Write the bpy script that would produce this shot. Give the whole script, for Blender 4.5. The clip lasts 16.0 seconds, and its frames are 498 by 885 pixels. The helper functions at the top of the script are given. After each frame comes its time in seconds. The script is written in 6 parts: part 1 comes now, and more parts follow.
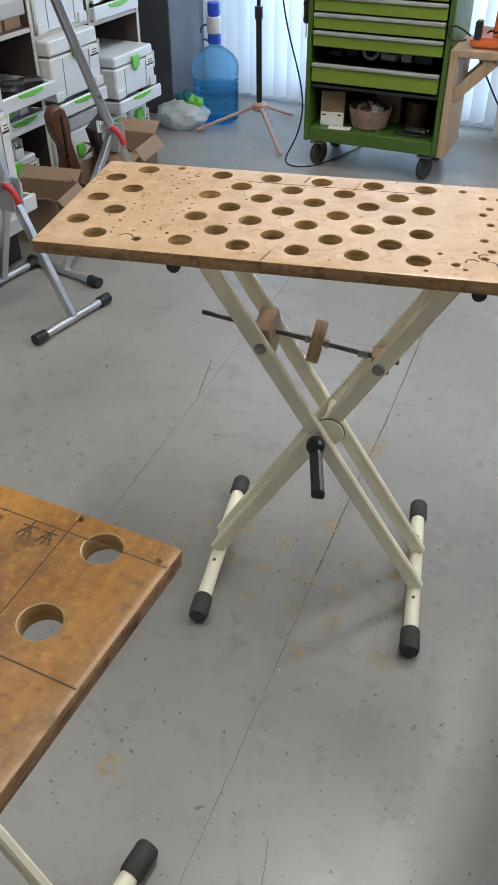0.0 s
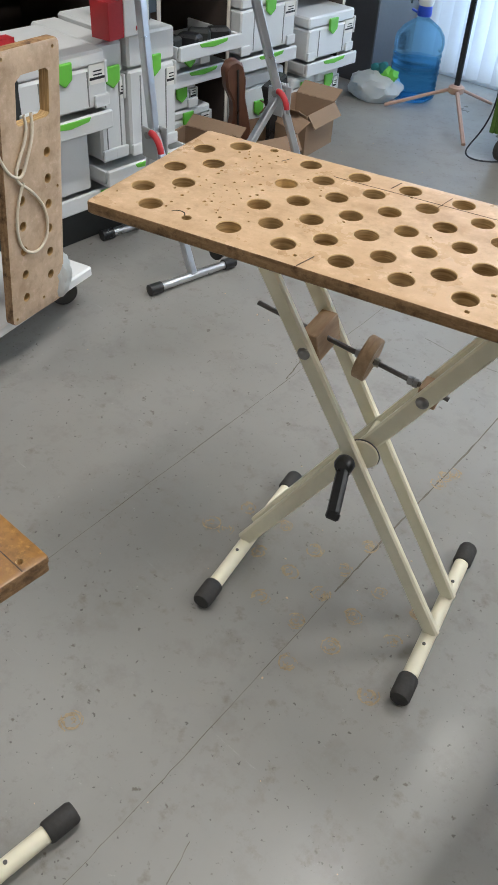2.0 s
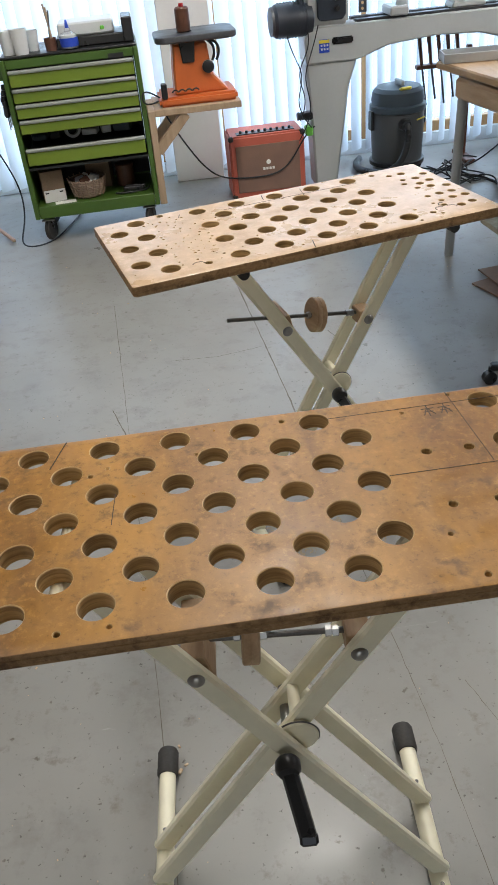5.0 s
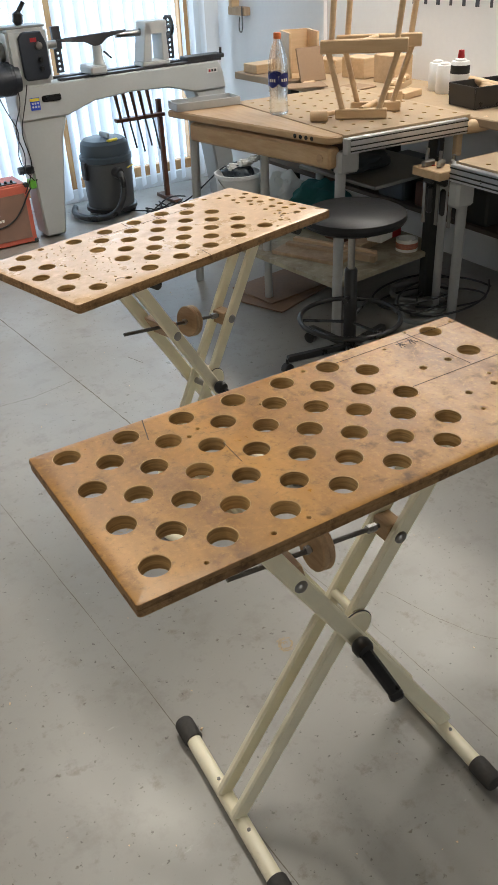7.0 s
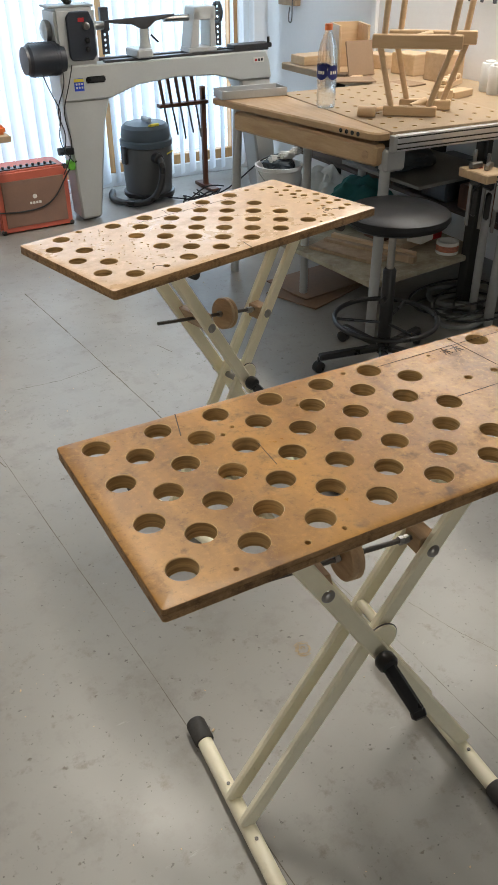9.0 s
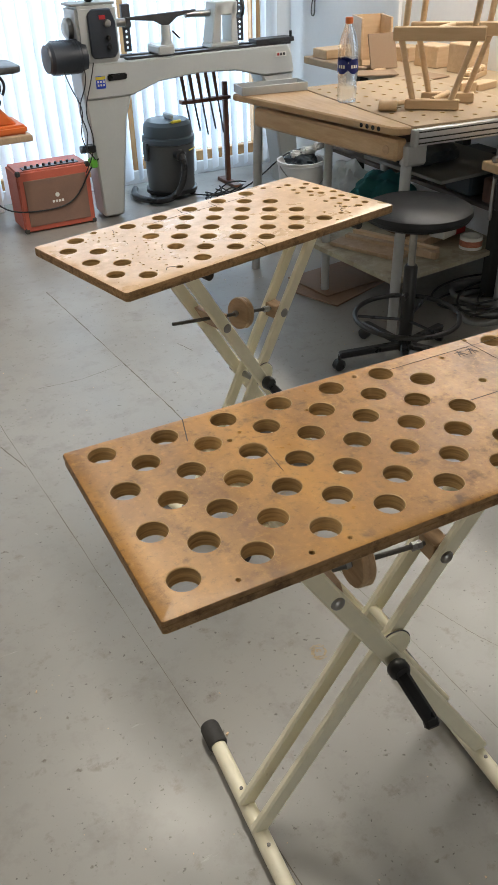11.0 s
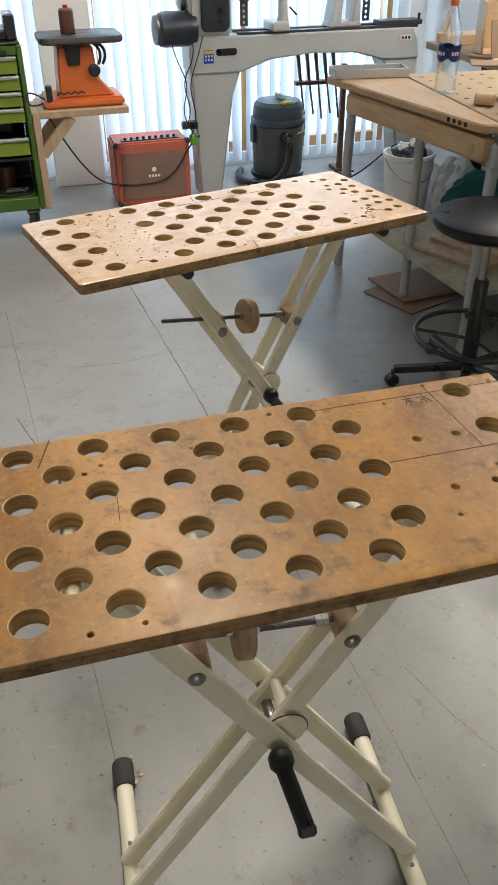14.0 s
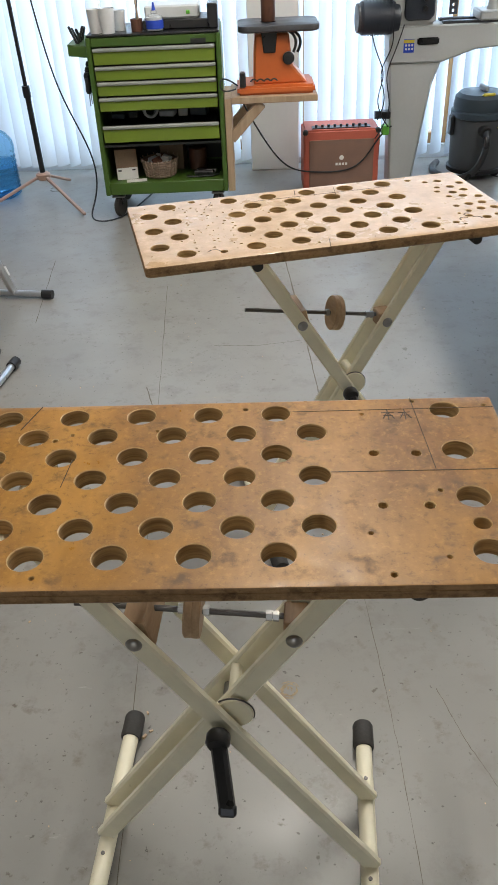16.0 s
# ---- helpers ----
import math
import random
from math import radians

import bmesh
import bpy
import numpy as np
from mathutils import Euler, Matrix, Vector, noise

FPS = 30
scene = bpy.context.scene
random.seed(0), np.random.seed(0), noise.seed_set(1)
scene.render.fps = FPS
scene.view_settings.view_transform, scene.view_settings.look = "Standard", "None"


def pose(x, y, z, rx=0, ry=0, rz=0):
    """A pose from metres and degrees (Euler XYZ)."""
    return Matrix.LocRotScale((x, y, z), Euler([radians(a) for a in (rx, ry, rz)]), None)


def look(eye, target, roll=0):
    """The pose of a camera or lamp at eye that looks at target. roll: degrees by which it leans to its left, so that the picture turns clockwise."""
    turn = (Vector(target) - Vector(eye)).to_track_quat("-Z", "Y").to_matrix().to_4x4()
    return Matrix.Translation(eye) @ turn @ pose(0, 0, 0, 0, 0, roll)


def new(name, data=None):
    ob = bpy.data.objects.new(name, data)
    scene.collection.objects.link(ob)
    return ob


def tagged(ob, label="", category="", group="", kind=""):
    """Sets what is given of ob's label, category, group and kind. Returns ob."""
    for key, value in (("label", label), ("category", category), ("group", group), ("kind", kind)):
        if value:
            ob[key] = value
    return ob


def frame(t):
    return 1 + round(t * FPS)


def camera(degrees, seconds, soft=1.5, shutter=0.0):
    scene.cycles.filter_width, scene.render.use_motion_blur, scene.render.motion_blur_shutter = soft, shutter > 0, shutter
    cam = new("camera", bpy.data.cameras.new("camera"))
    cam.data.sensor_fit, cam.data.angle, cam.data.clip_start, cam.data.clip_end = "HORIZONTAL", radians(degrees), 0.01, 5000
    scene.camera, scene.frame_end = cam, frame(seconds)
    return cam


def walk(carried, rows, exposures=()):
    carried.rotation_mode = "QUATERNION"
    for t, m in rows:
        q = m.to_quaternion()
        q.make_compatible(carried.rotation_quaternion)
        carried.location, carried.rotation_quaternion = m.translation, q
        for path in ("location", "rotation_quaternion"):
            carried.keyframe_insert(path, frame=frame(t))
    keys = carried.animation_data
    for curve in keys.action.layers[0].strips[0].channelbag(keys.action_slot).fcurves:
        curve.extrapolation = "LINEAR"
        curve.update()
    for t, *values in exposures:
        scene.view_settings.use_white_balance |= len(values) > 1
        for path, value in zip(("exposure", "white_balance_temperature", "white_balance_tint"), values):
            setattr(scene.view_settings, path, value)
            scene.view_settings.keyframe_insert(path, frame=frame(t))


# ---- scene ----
cam = camera(34.6, 16.0)
PATH = [
    (0, (0.022, -0.022, 1.435), (-0.655, 1.39, 0.191), -0.2),
    (0.5, (0.087, 0.186, 1.409), (-0.721, 1.501, 0.137), 1.1),
    (1, (0.063, 0.394, 1.396), (-0.822, 1.663, 0.128), 2.9),
    (1.5, (0.135, 0.335, 1.429), (-0.805, 1.545, 0.144), 3.5),
    (2, (0.181, 0.184, 1.458), (-0.784, 1.336, 0.139), 3.9),
    (2.5, (0.054, 0.055, 1.443), (-0.865, 1.283, 0.16), 2.1),
    (3, (-0.187, -0.059, 1.389), (-0.847, 1.339, 0.12), -1.1),
    (3.5, (-0.311, -0.206, 1.415), (-0.706, 1.311, 0.172), -1.5),
    (4, (-0.443, -0.381, 1.451), (-0.668, 1.194, 0.24), -5.3),
    (4.2, (-0.474, -0.39, 1.456), (-0.642, 1.202, 0.257), -5.1),
    (6.3, (-1.249, -0.754, 1.535), (-0.594, 0.811, 0.474), -6.3),
    (6.5, (-1.287, -0.717, 1.532), (-0.545, 0.811, 0.476), -5.2),
    (7, (-1.348, -0.601, 1.522), (-0.495, 0.854, 0.446), -3.2),
    (7.5, (-1.355, -0.575, 1.527), (-0.489, 0.877, 0.459), -1.4),
    (8, (-1.359, -0.578, 1.526), (-0.494, 0.881, 0.465), 0.0),
    (8.5, (-1.359, -0.556, 1.52), (-0.53, 0.915, 0.448), 0.3),
    (9, (-1.346, -0.552, 1.509), (-0.541, 0.92, 0.42), -0.6),
    (11.5, (-1.308, -0.546, 1.519), (-0.58, 0.958, 0.42), -2.1),
    (12, (-1.302, -0.563, 1.528), (-0.6, 0.958, 0.435), -2.3),
    (12.5, (-1.251, -0.672, 1.529), (-0.619, 0.89, 0.452), -2.2),
    (13, (-1.171, -0.713, 1.513), (-0.603, 0.866, 0.424), -1.8),
    (13.5, (-1.026, -0.578, 1.479), (-0.513, 1.008, 0.374), -1.0),
    (14, (-0.912, -0.492, 1.472), (-0.472, 1.101, 0.346), -0.5),
    (14.5, (-0.77, -0.516, 1.47), (-0.537, 1.114, 0.334), -0.9),
    (15, (-0.615, -0.571, 1.473), (-0.575, 1.074, 0.337), -1.8),
    (15.5, (-0.585, -0.566, 1.477), (-0.642, 1.076, 0.336), -2.5),
    (16, (-0.584, -0.564, 1.498), (-0.656, 1.075, 0.354), -2.7),
]
walk(cam, [(t, look(eye, target, roll)) for t, eye, target, roll in PATH],
     [(0, 0.04, 5850, 10), (2, 0.10, 5850, 10), (4.2, 0.09, 5800, 10), (6.3, 0.04, 6450, 10), (13, 0.06, 6450, 10), (15, 0.04, 6250, 10), (16, 0.04, 6200, 10)])

# ---- world and lights ----
world = bpy.data.worlds.new("sky")
scene.world = world
world.use_nodes = True
wn = world.node_tree
sky = wn.nodes.new("ShaderNodeTexSky")
sky.sky_type, sky.sun_disc = "NISHITA", False
sky.sun_elevation, sky.sun_rotation = radians(50), radians(200)
wn.links.new(sky.outputs["Color"], wn.nodes["Background"].inputs["Color"])
wn.nodes["Background"].inputs["Strength"].default_value = 0.12
scene.view_settings.exposure = 0.0


def area(name, loc, target, sx, sy, power, color):
    lamp = bpy.data.lights.new(name, "AREA")
    lamp.shape, lamp.size, lamp.size_y, lamp.energy, lamp.color = "RECTANGLE", sx, sy, power, color
    ob = new(name, lamp)
    ob.matrix_world = look(loc, target)
    return ob


# daylight through the window wall, the hall's two ceiling strips, and two added fills, right and rear
area("window_daylight", (-0.35, 4.99, 1.35), (-0.35, 0.0, 1.25), 3.9, 2.5, 114, (0.65, 0.82, 1.0))
area("hall_strip_light", (-0.38, 2.0, 3.80), (-0.38, 2.0, 0.0), 0.07, 3.4, 94, (1.0, 0.925, 0.81))
area("hall_strip_light", (-2.4, 0.7, 3.80), (-2.4, 0.7, 0.0), 0.07, 2.2, 30, (1.0, 0.925, 0.81))
# unseen lamp, added to lift the benches and wall on the right
area("gallery_strip_light", (1.45, 2.35, 2.33), (1.45, 2.35, 0.0), 0.12, 1.8, 33, (1.0, 0.94, 0.86))
# added lamp behind the camera, brightens faces turned towards it
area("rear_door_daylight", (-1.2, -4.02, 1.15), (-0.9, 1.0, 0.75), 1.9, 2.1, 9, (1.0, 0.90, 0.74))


# ---- materials ----
def mat(name, color, rough=0.5, metal=0.0, vary=0.12, scale=8.0, fine=60.0, bump=0.15, rand=0.0, spec=0.5, coat=0.0, stretch=(1, 1, 1), dark=None, dark_at=(0.55, 0.75)):
    """A surface with large and fine variation, fine relief and uneven gloss; dark: the colour of stains."""
    m = bpy.data.materials.new(name)
    m.use_nodes = True
    nt = m.node_tree
    b = nt.nodes["Principled BSDF"]
    N, L = nt.nodes.new, nt.links.new
    co = N("ShaderNodeTexCoord")
    mp = N("ShaderNodeMapping")
    mp.inputs["Scale"].default_value = stretch
    L(co.outputs["Object"], mp.inputs["Vector"])
    n1, n2 = N("ShaderNodeTexNoise"), N("ShaderNodeTexNoise")
    n1.inputs["Scale"].default_value, n1.inputs["Detail"].default_value = scale, 5
    n2.inputs["Scale"].default_value, n2.inputs["Detail"].default_value = fine, 4
    L(mp.outputs["Vector"], n1.inputs["Vector"])
    L(mp.outputs["Vector"], n2.inputs["Vector"])
    ad = N("ShaderNodeMath"); ad.operation = "MULTIPLY_ADD"
    ad.inputs[1].default_value = 0.6
    L(n2.outputs["Fac"], ad.inputs[0])
    L(n1.outputs["Fac"], ad.inputs[2])
    if rand:
        oi = N("ShaderNodeObjectInfo")
        a2 = N("ShaderNodeMath"); a2.operation = "MULTIPLY_ADD"
        a2.inputs[1].default_value = rand
        L(oi.outputs["Random"], a2.inputs[0]); L(ad.outputs[0], a2.inputs[2])
        ad = a2
    mr = N("ShaderNodeMapRange")
    mr.inputs["From Min"].default_value, mr.inputs["From Max"].default_value = 0.45, 1.15 + rand
    mr.inputs["To Min"].default_value, mr.inputs["To Max"].default_value = 1 - vary, 1 + vary
    L(ad.outputs[0], mr.inputs["Value"])
    mu = N("ShaderNodeMix"); mu.data_type, mu.blend_type = "RGBA", "MULTIPLY"
    mu.inputs["Factor"].default_value = 1
    mu.inputs["A"].default_value = (*color, 1)
    L(mr.outputs["Result"], mu.inputs["B"])
    out = mu.outputs["Result"]
    if dark:
        n3 = N("ShaderNodeTexNoise")
        n3.inputs["Scale"].default_value, n3.inputs["Detail"].default_value, n3.inputs["Roughness"].default_value = scale * 1.7, 8, 0.65
        L(co.outputs["Object"], n3.inputs["Vector"])
        r3 = N("ShaderNodeMapRange")
        r3.inputs["From Min"].default_value, r3.inputs["From Max"].default_value = dark_at
        L(n3.outputs["Fac"], r3.inputs["Value"])
        mx = N("ShaderNodeMix"); mx.data_type = "RGBA"
        L(r3.outputs["Result"], mx.inputs["Factor"]); L(out, mx.inputs["A"])
        mx.inputs["B"].default_value = (*dark, 1)
        out = mx.outputs["Result"]
    L(out, b.inputs["Base Color"])
    b.inputs["Metallic"].default_value = metal
    b.inputs["Specular IOR Level"].default_value = spec
    b.inputs["Coat Weight"].default_value = coat
    rr = N("ShaderNodeMapRange")
    rr.inputs["From Min"].default_value, rr.inputs["From Max"].default_value = 0.3, 0.7
    rr.inputs["To Min"].default_value, rr.inputs["To Max"].default_value = max(rough - 0.08, 0.02), min(rough + 0.1, 1)
    L(n1.outputs["Fac"], rr.inputs["Value"]); L(rr.outputs["Result"], b.inputs["Roughness"])
    if bump:
        bp = N("ShaderNodeBump")
        bp.inputs["Strength"].default_value, bp.inputs["Distance"].default_value = bump, 0.002
        L(n2.outputs["Fac"], bp.inputs["Height"]); L(bp.outputs["Normal"], b.inputs["Normal"])
    return m


def wood(name, c1, c2, rough=0.45, grain=(3, 40, 40), ring=6.0, coat=0.0, stain=None, stain_at=(0.52, 0.72), rand=0.0, spec=0.45, flecks=(0.52, 0.74)):
    """Wood with grain along the object's first stretched axis and blotchy stains."""
    m = bpy.data.materials.new(name)
    m.use_nodes = True
    nt = m.node_tree
    b = nt.nodes["Principled BSDF"]
    N, L = nt.nodes.new, nt.links.new
    co = N("ShaderNodeTexCoord")
    mp = N("ShaderNodeMapping"); mp.inputs["Scale"].default_value = grain
    L(co.outputs["Object"], mp.inputs["Vector"])
    n1, n2, n3 = N("ShaderNodeTexNoise"), N("ShaderNodeTexNoise"), N("ShaderNodeTexNoise")
    n1.inputs["Scale"].default_value, n1.inputs["Detail"].default_value, n1.inputs["Distortion"].default_value = 1.0, 6, 0.6
    n2.inputs["Scale"].default_value, n2.inputs["Detail"].default_value = 6.0, 4
    n3.inputs["Scale"].default_value, n3.inputs["Detail"].default_value, n3.inputs["Roughness"].default_value = ring, 7, 0.62
    L(mp.outputs["Vector"], n1.inputs["Vector"]); L(mp.outputs["Vector"], n2.inputs["Vector"]); L(co.outputs["Object"], n3.inputs["Vector"])
    ad = N("ShaderNodeMath"); ad.operation = "MULTIPLY_ADD"; ad.inputs[1].default_value = 0.35
    L(n2.outputs["Fac"], ad.inputs[0]); L(n1.outputs["Fac"], ad.inputs[2])
    last = ad
    if rand:
        oi = N("ShaderNodeObjectInfo")
        last = N("ShaderNodeMath"); last.operation = "MULTIPLY_ADD"; last.inputs[1].default_value = rand
        L(oi.outputs["Random"], last.inputs[0]); L(ad.outputs[0], last.inputs[2])
    mr = N("ShaderNodeMapRange")
    mr.inputs["From Min"].default_value, mr.inputs["From Max"].default_value = 0.45, 0.9 + rand
    L(last.outputs[0], mr.inputs["Value"])
    mx = N("ShaderNodeMix"); mx.data_type = "RGBA"
    mx.inputs["A"].default_value, mx.inputs["B"].default_value = (*c1, 1), (*c2, 1)
    L(mr.outputs["Result"], mx.inputs["Factor"])
    out = mx.outputs["Result"]
    if stain:
        r3 = N("ShaderNodeMapRange")
        r3.inputs["From Min"].default_value, r3.inputs["From Max"].default_value = stain_at
        L(n3.outputs["Fac"], r3.inputs["Value"])
        m2 = N("ShaderNodeMix"); m2.data_type = "RGBA"; m2.inputs["B"].default_value = (*stain, 1)
        L(r3.outputs["Result"], m2.inputs["Factor"]); L(out, m2.inputs["A"])
        out = m2.outputs["Result"]
        n4 = N("ShaderNodeTexNoise")
        n4.inputs["Scale"].default_value, n4.inputs["Detail"].default_value, n4.inputs["Roughness"].default_value = ring * 3.3, 8, 0.72
        L(co.outputs["Object"], n4.inputs["Vector"])
        r4 = N("ShaderNodeMapRange")
        r4.inputs["From Min"].default_value, r4.inputs["From Max"].default_value, r4.inputs["To Max"].default_value = *flecks, 0.8
        L(n4.outputs["Fac"], r4.inputs["Value"])
        m3 = N("ShaderNodeMix"); m3.data_type = "RGBA"; m3.inputs["B"].default_value = (*stain, 1)
        L(r4.outputs["Result"], m3.inputs["Factor"]); L(out, m3.inputs["A"])
        r5 = N("ShaderNodeMapRange")
        r5.inputs["From Min"].default_value, r5.inputs["From Max"].default_value, r5.inputs["To Min"].default_value, r5.inputs["To Max"].default_value = 0.47, 0.29, 0.0, 0.6
        L(n4.outputs["Fac"], r5.inputs["Value"])
        m4 = N("ShaderNodeMix"); m4.data_type = "RGBA"; m4.inputs["B"].default_value = (min(c2[0] * 1.3, 1), min(c2[1] * 1.35, 1), min(c2[2] * 1.5, 1), 1)
        L(r5.outputs["Result"], m4.inputs["Factor"]); L(m3.outputs["Result"], m4.inputs["A"])
        out = m4.outputs["Result"]
    L(out, b.inputs["Base Color"])
    b.inputs["Coat Weight"].default_value = coat
    b.inputs["Coat Roughness"].default_value = 0.25
    b.inputs["Specular IOR Level"].default_value = spec
    rr = N("ShaderNodeMapRange")
    rr.inputs["From Min"].default_value, rr.inputs["From Max"].default_value = 0.3, 0.7
    rr.inputs["To Min"].default_value, rr.inputs["To Max"].default_value = max(rough - 0.1, 0.03), min(rough + 0.12, 1)
    L(n3.outputs["Fac"], rr.inputs["Value"]); L(rr.outputs["Result"], b.inputs["Roughness"])
    bp = N("ShaderNodeBump"); bp.inputs["Strength"].default_value, bp.inputs["Distance"].default_value = 0.12, 0.001
    L(n1.outputs["Fac"], bp.inputs["Height"]); L(bp.outputs["Normal"], b.inputs["Normal"])
    return m


def clear(name, color, rough=0.03, ior=1.45, alpha=0.0):
    """Clear glass or plastic: part see-through, part refracting."""
    m = bpy.data.materials.new(name)
    m.use_nodes = True
    nt = m.node_tree
    b = nt.nodes["Principled BSDF"]
    b.inputs["Base Color"].default_value = (*color, 1)
    b.inputs["Transmission Weight"].default_value = 1.0
    b.inputs["Roughness"].default_value = rough
    b.inputs["IOR"].default_value = ior
    if alpha:
        tr = nt.nodes.new("ShaderNodeBsdfTransparent")
        tr.inputs["Color"].default_value = (*color, 1)
        mx = nt.nodes.new("ShaderNodeMixShader")
        mx.inputs["Fac"].default_value = alpha
        nt.links.new(b.outputs[0], mx.inputs[1]); nt.links.new(tr.outputs[0], mx.inputs[2])
        nt.links.new(mx.outputs[0], nt.nodes["Material Output"].inputs["Surface"])
    return m


def sheer(name, color, through_part=0.6, rough=0.6):
    """Thin cloth or plastic that lets light through."""
    m = mat(name, color, rough, 0, 0.05, 3, 90, 0.1)
    nt = m.node_tree
    tl = nt.nodes.new("ShaderNodeBsdfTranslucent")
    tl.inputs["Color"].default_value = (*color, 1)
    mx = nt.nodes.new("ShaderNodeMixShader")
    mx.inputs["Fac"].default_value = through_part
    nt.links.new(nt.nodes["Principled BSDF"].outputs[0], mx.inputs[1]); nt.links.new(tl.outputs[0], mx.inputs[2])
    nt.links.new(mx.outputs[0], nt.nodes["Material Output"].inputs["Surface"])
    return m


M_board_b = wood("honey_varnished_plywood", (0.195, 0.086, 0.014), (0.42, 0.206, 0.036), 0.37, (10, 3.0, 10), 32.0, 0.0, (0.115, 0.054, 0.008), (0.55, 0.73), spec=0.5, flecks=(0.56, 0.69))
M_board_a = wood("pale_varnished_plywood", (0.51, 0.335, 0.185), (0.63, 0.445, 0.27), 0.31, (2.2, 9, 9), 9.0, 0.24, (0.36, 0.225, 0.115), (0.54, 0.76))
M_ply_edge = wood("plywood_edge", (0.20, 0.108, 0.042), (0.42, 0.25, 0.11), 0.55, (14, 14, 90), 30.0, 0, (0.08, 0.038, 0.016), (0.53, 0.70))
M_hole = wood("drilled_plywood", (0.27, 0.155, 0.055), (0.66, 0.45, 0.20), 0.6, (9, 9, 160), 20.0)
# lighter wood that paints the highlight on the hole chamfers
M_rim = wood("glint_hole_rim", (0.46, 0.29, 0.12), (0.66, 0.46, 0.22), 0.35, (9, 9, 40), 25.0)
M_pencil = mat("pencil_mark", (0.065, 0.042, 0.022), 0.7, 0, 0.3, 30, 200, 0)
M_cream = mat("cream_enamel", (0.92, 0.86, 0.65), 0.34, 0, 0.06, 5, 40, 0.06, dark=(0.42, 0.33, 0.20), dark_at=(0.70, 0.80))
M_cap = mat("dark_rubber", (0.045, 0.042, 0.038), 0.72, 0, 0.3, 20, 150, 0.35)
M_black = mat("black_plastic", (0.018, 0.018, 0.019), 0.32, 0, 0.2, 12, 120, 0.1)
M_steel = mat("zinc_steel", (0.36, 0.35, 0.33), 0.36, 1, 0.12, 15, 120, 0.1)
M_rod = mat("dark_threaded_steel", (0.16, 0.15, 0.14), 0.45, 1, 0.2, 20, 300, 0.4)
M_alu = mat("aluminium", (0.66, 0.67, 0.69), 0.34, 1, 0.08, 10, 90, 0.08)
M_block = wood("oiled_hardwood", (0.36, 0.23, 0.125), (0.56, 0.39, 0.23), 0.5, (40, 8, 40), 10)
M_beech = wood("beech", (0.58, 0.40, 0.23), (0.72, 0.53, 0.33), 0.42, (4, 40, 40), 6, rand=0.2)
M_plank = wood("pale_plywood", (0.50, 0.355, 0.225), (0.62, 0.46, 0.31), 0.5, (14, 3, 14), 9, 0, (0.36, 0.24, 0.14), (0.55, 0.8))
M_oak = wood("golden_oak_foil", (0.34, 0.17, 0.06), (0.50, 0.28, 0.11), 0.4, (30, 30, 3), 6)
M_beech_y = wood("beech_long", (0.46, 0.295, 0.155), (0.59, 0.41, 0.235), 0.38, (40, 4, 40), 6, 0.1)
M_pine = wood("pine", (0.37, 0.255, 0.155), (0.49, 0.36, 0.235), 0.55, (30, 30, 3), 6)
M_mdf = mat("mdf_top", (0.41, 0.30, 0.185), 0.55, 0, 0.12, 6, 140, 0.12, dark=(0.34, 0.23, 0.13), dark_at=(0.6, 0.85))
M_hardboard = mat("brown_hardboard", (0.20, 0.115, 0.065), 0.6, 0, 0.2, 5, 80, 0.15)
M_card = mat("cardboard", (0.30, 0.20, 0.125), 0.8, 0, 0.1, 5, 120, 0.15, rand=0.3)
# darker copy of the cardboard, with the shelf's shade in its colour
M_card_dull = mat("shaded_cardboard", (0.20, 0.135, 0.085), 0.85, 0, 0.3, 14, 120, 0.25, rand=0.3)
M_wicker = mat("woven_cane", (0.30, 0.21, 0.15), 0.7, 0, 0.3, 40, 200, 0.4, rand=0.3)
M_tank = mat("grey_tank_plastic", (0.075, 0.078, 0.080), 0.45, 0, 0.1, 5, 120, 0.08)
M_wall = mat("white_wall_paint", (0.80, 0.80, 0.79), 0.75, 0, 0.03, 1.5, 40, 0.08)
# dark tone for surfaces mostly out of view, chosen to cut bounced light
M_wall_b = mat("bounce_cut_grey", (0.24, 0.235, 0.225), 0.8, 0, 0.05, 1.5, 40, 0.08)
M_dark_col = mat("anthracite_paint", (0.075, 0.08, 0.09), 0.55, 0, 0.12, 3, 50, 0.06)
M_green = mat("green_enamel", (0.062, 0.125, 0.016), 0.38, 0, 0.08, 4, 60, 0.04)
M_lime = mat("lime_enamel", (0.195, 0.275, 0.022), 0.38, 0, 0.06, 4, 60, 0.04)
M_grip = mat("brushed_grip", (0.32, 0.33, 0.31), 0.42, 0.0, 0.06, 5, 100, 0.05)
# near-black for dark parts, and for shade painted into recesses
M_inside = mat("near_black_and_shade", (0.025, 0.027, 0.025), 0.7, 0, 0.2, 6, 40, 0.05)
M_orange = mat("orange_enamel", (0.64, 0.155, 0.035), 0.42, 0, 0.07, 4, 60, 0.08)
M_redbox = mat("red_tolex", (0.50, 0.115, 0.07), 0.55, 0, 0.12, 6, 250, 0.4)
M_grille = mat("grille_cloth", (0.22, 0.13, 0.095), 0.85, 0, 0.18, 10, 400, 0.6)
M_lathe = mat("off_white_enamel", (0.56, 0.57, 0.55), 0.38, 0, 0.05, 4, 60, 0.05, dark=(0.42, 0.40, 0.34), dark_at=(0.72, 0.85))
M_iron = mat("dark_cast_iron", (0.10, 0.10, 0.105), 0.42, 0.8, 0.25, 8, 90, 0.2)
M_vac = mat("slate_plastic", (0.045, 0.062, 0.078), 0.42, 0, 0.08, 5, 120, 0.08)
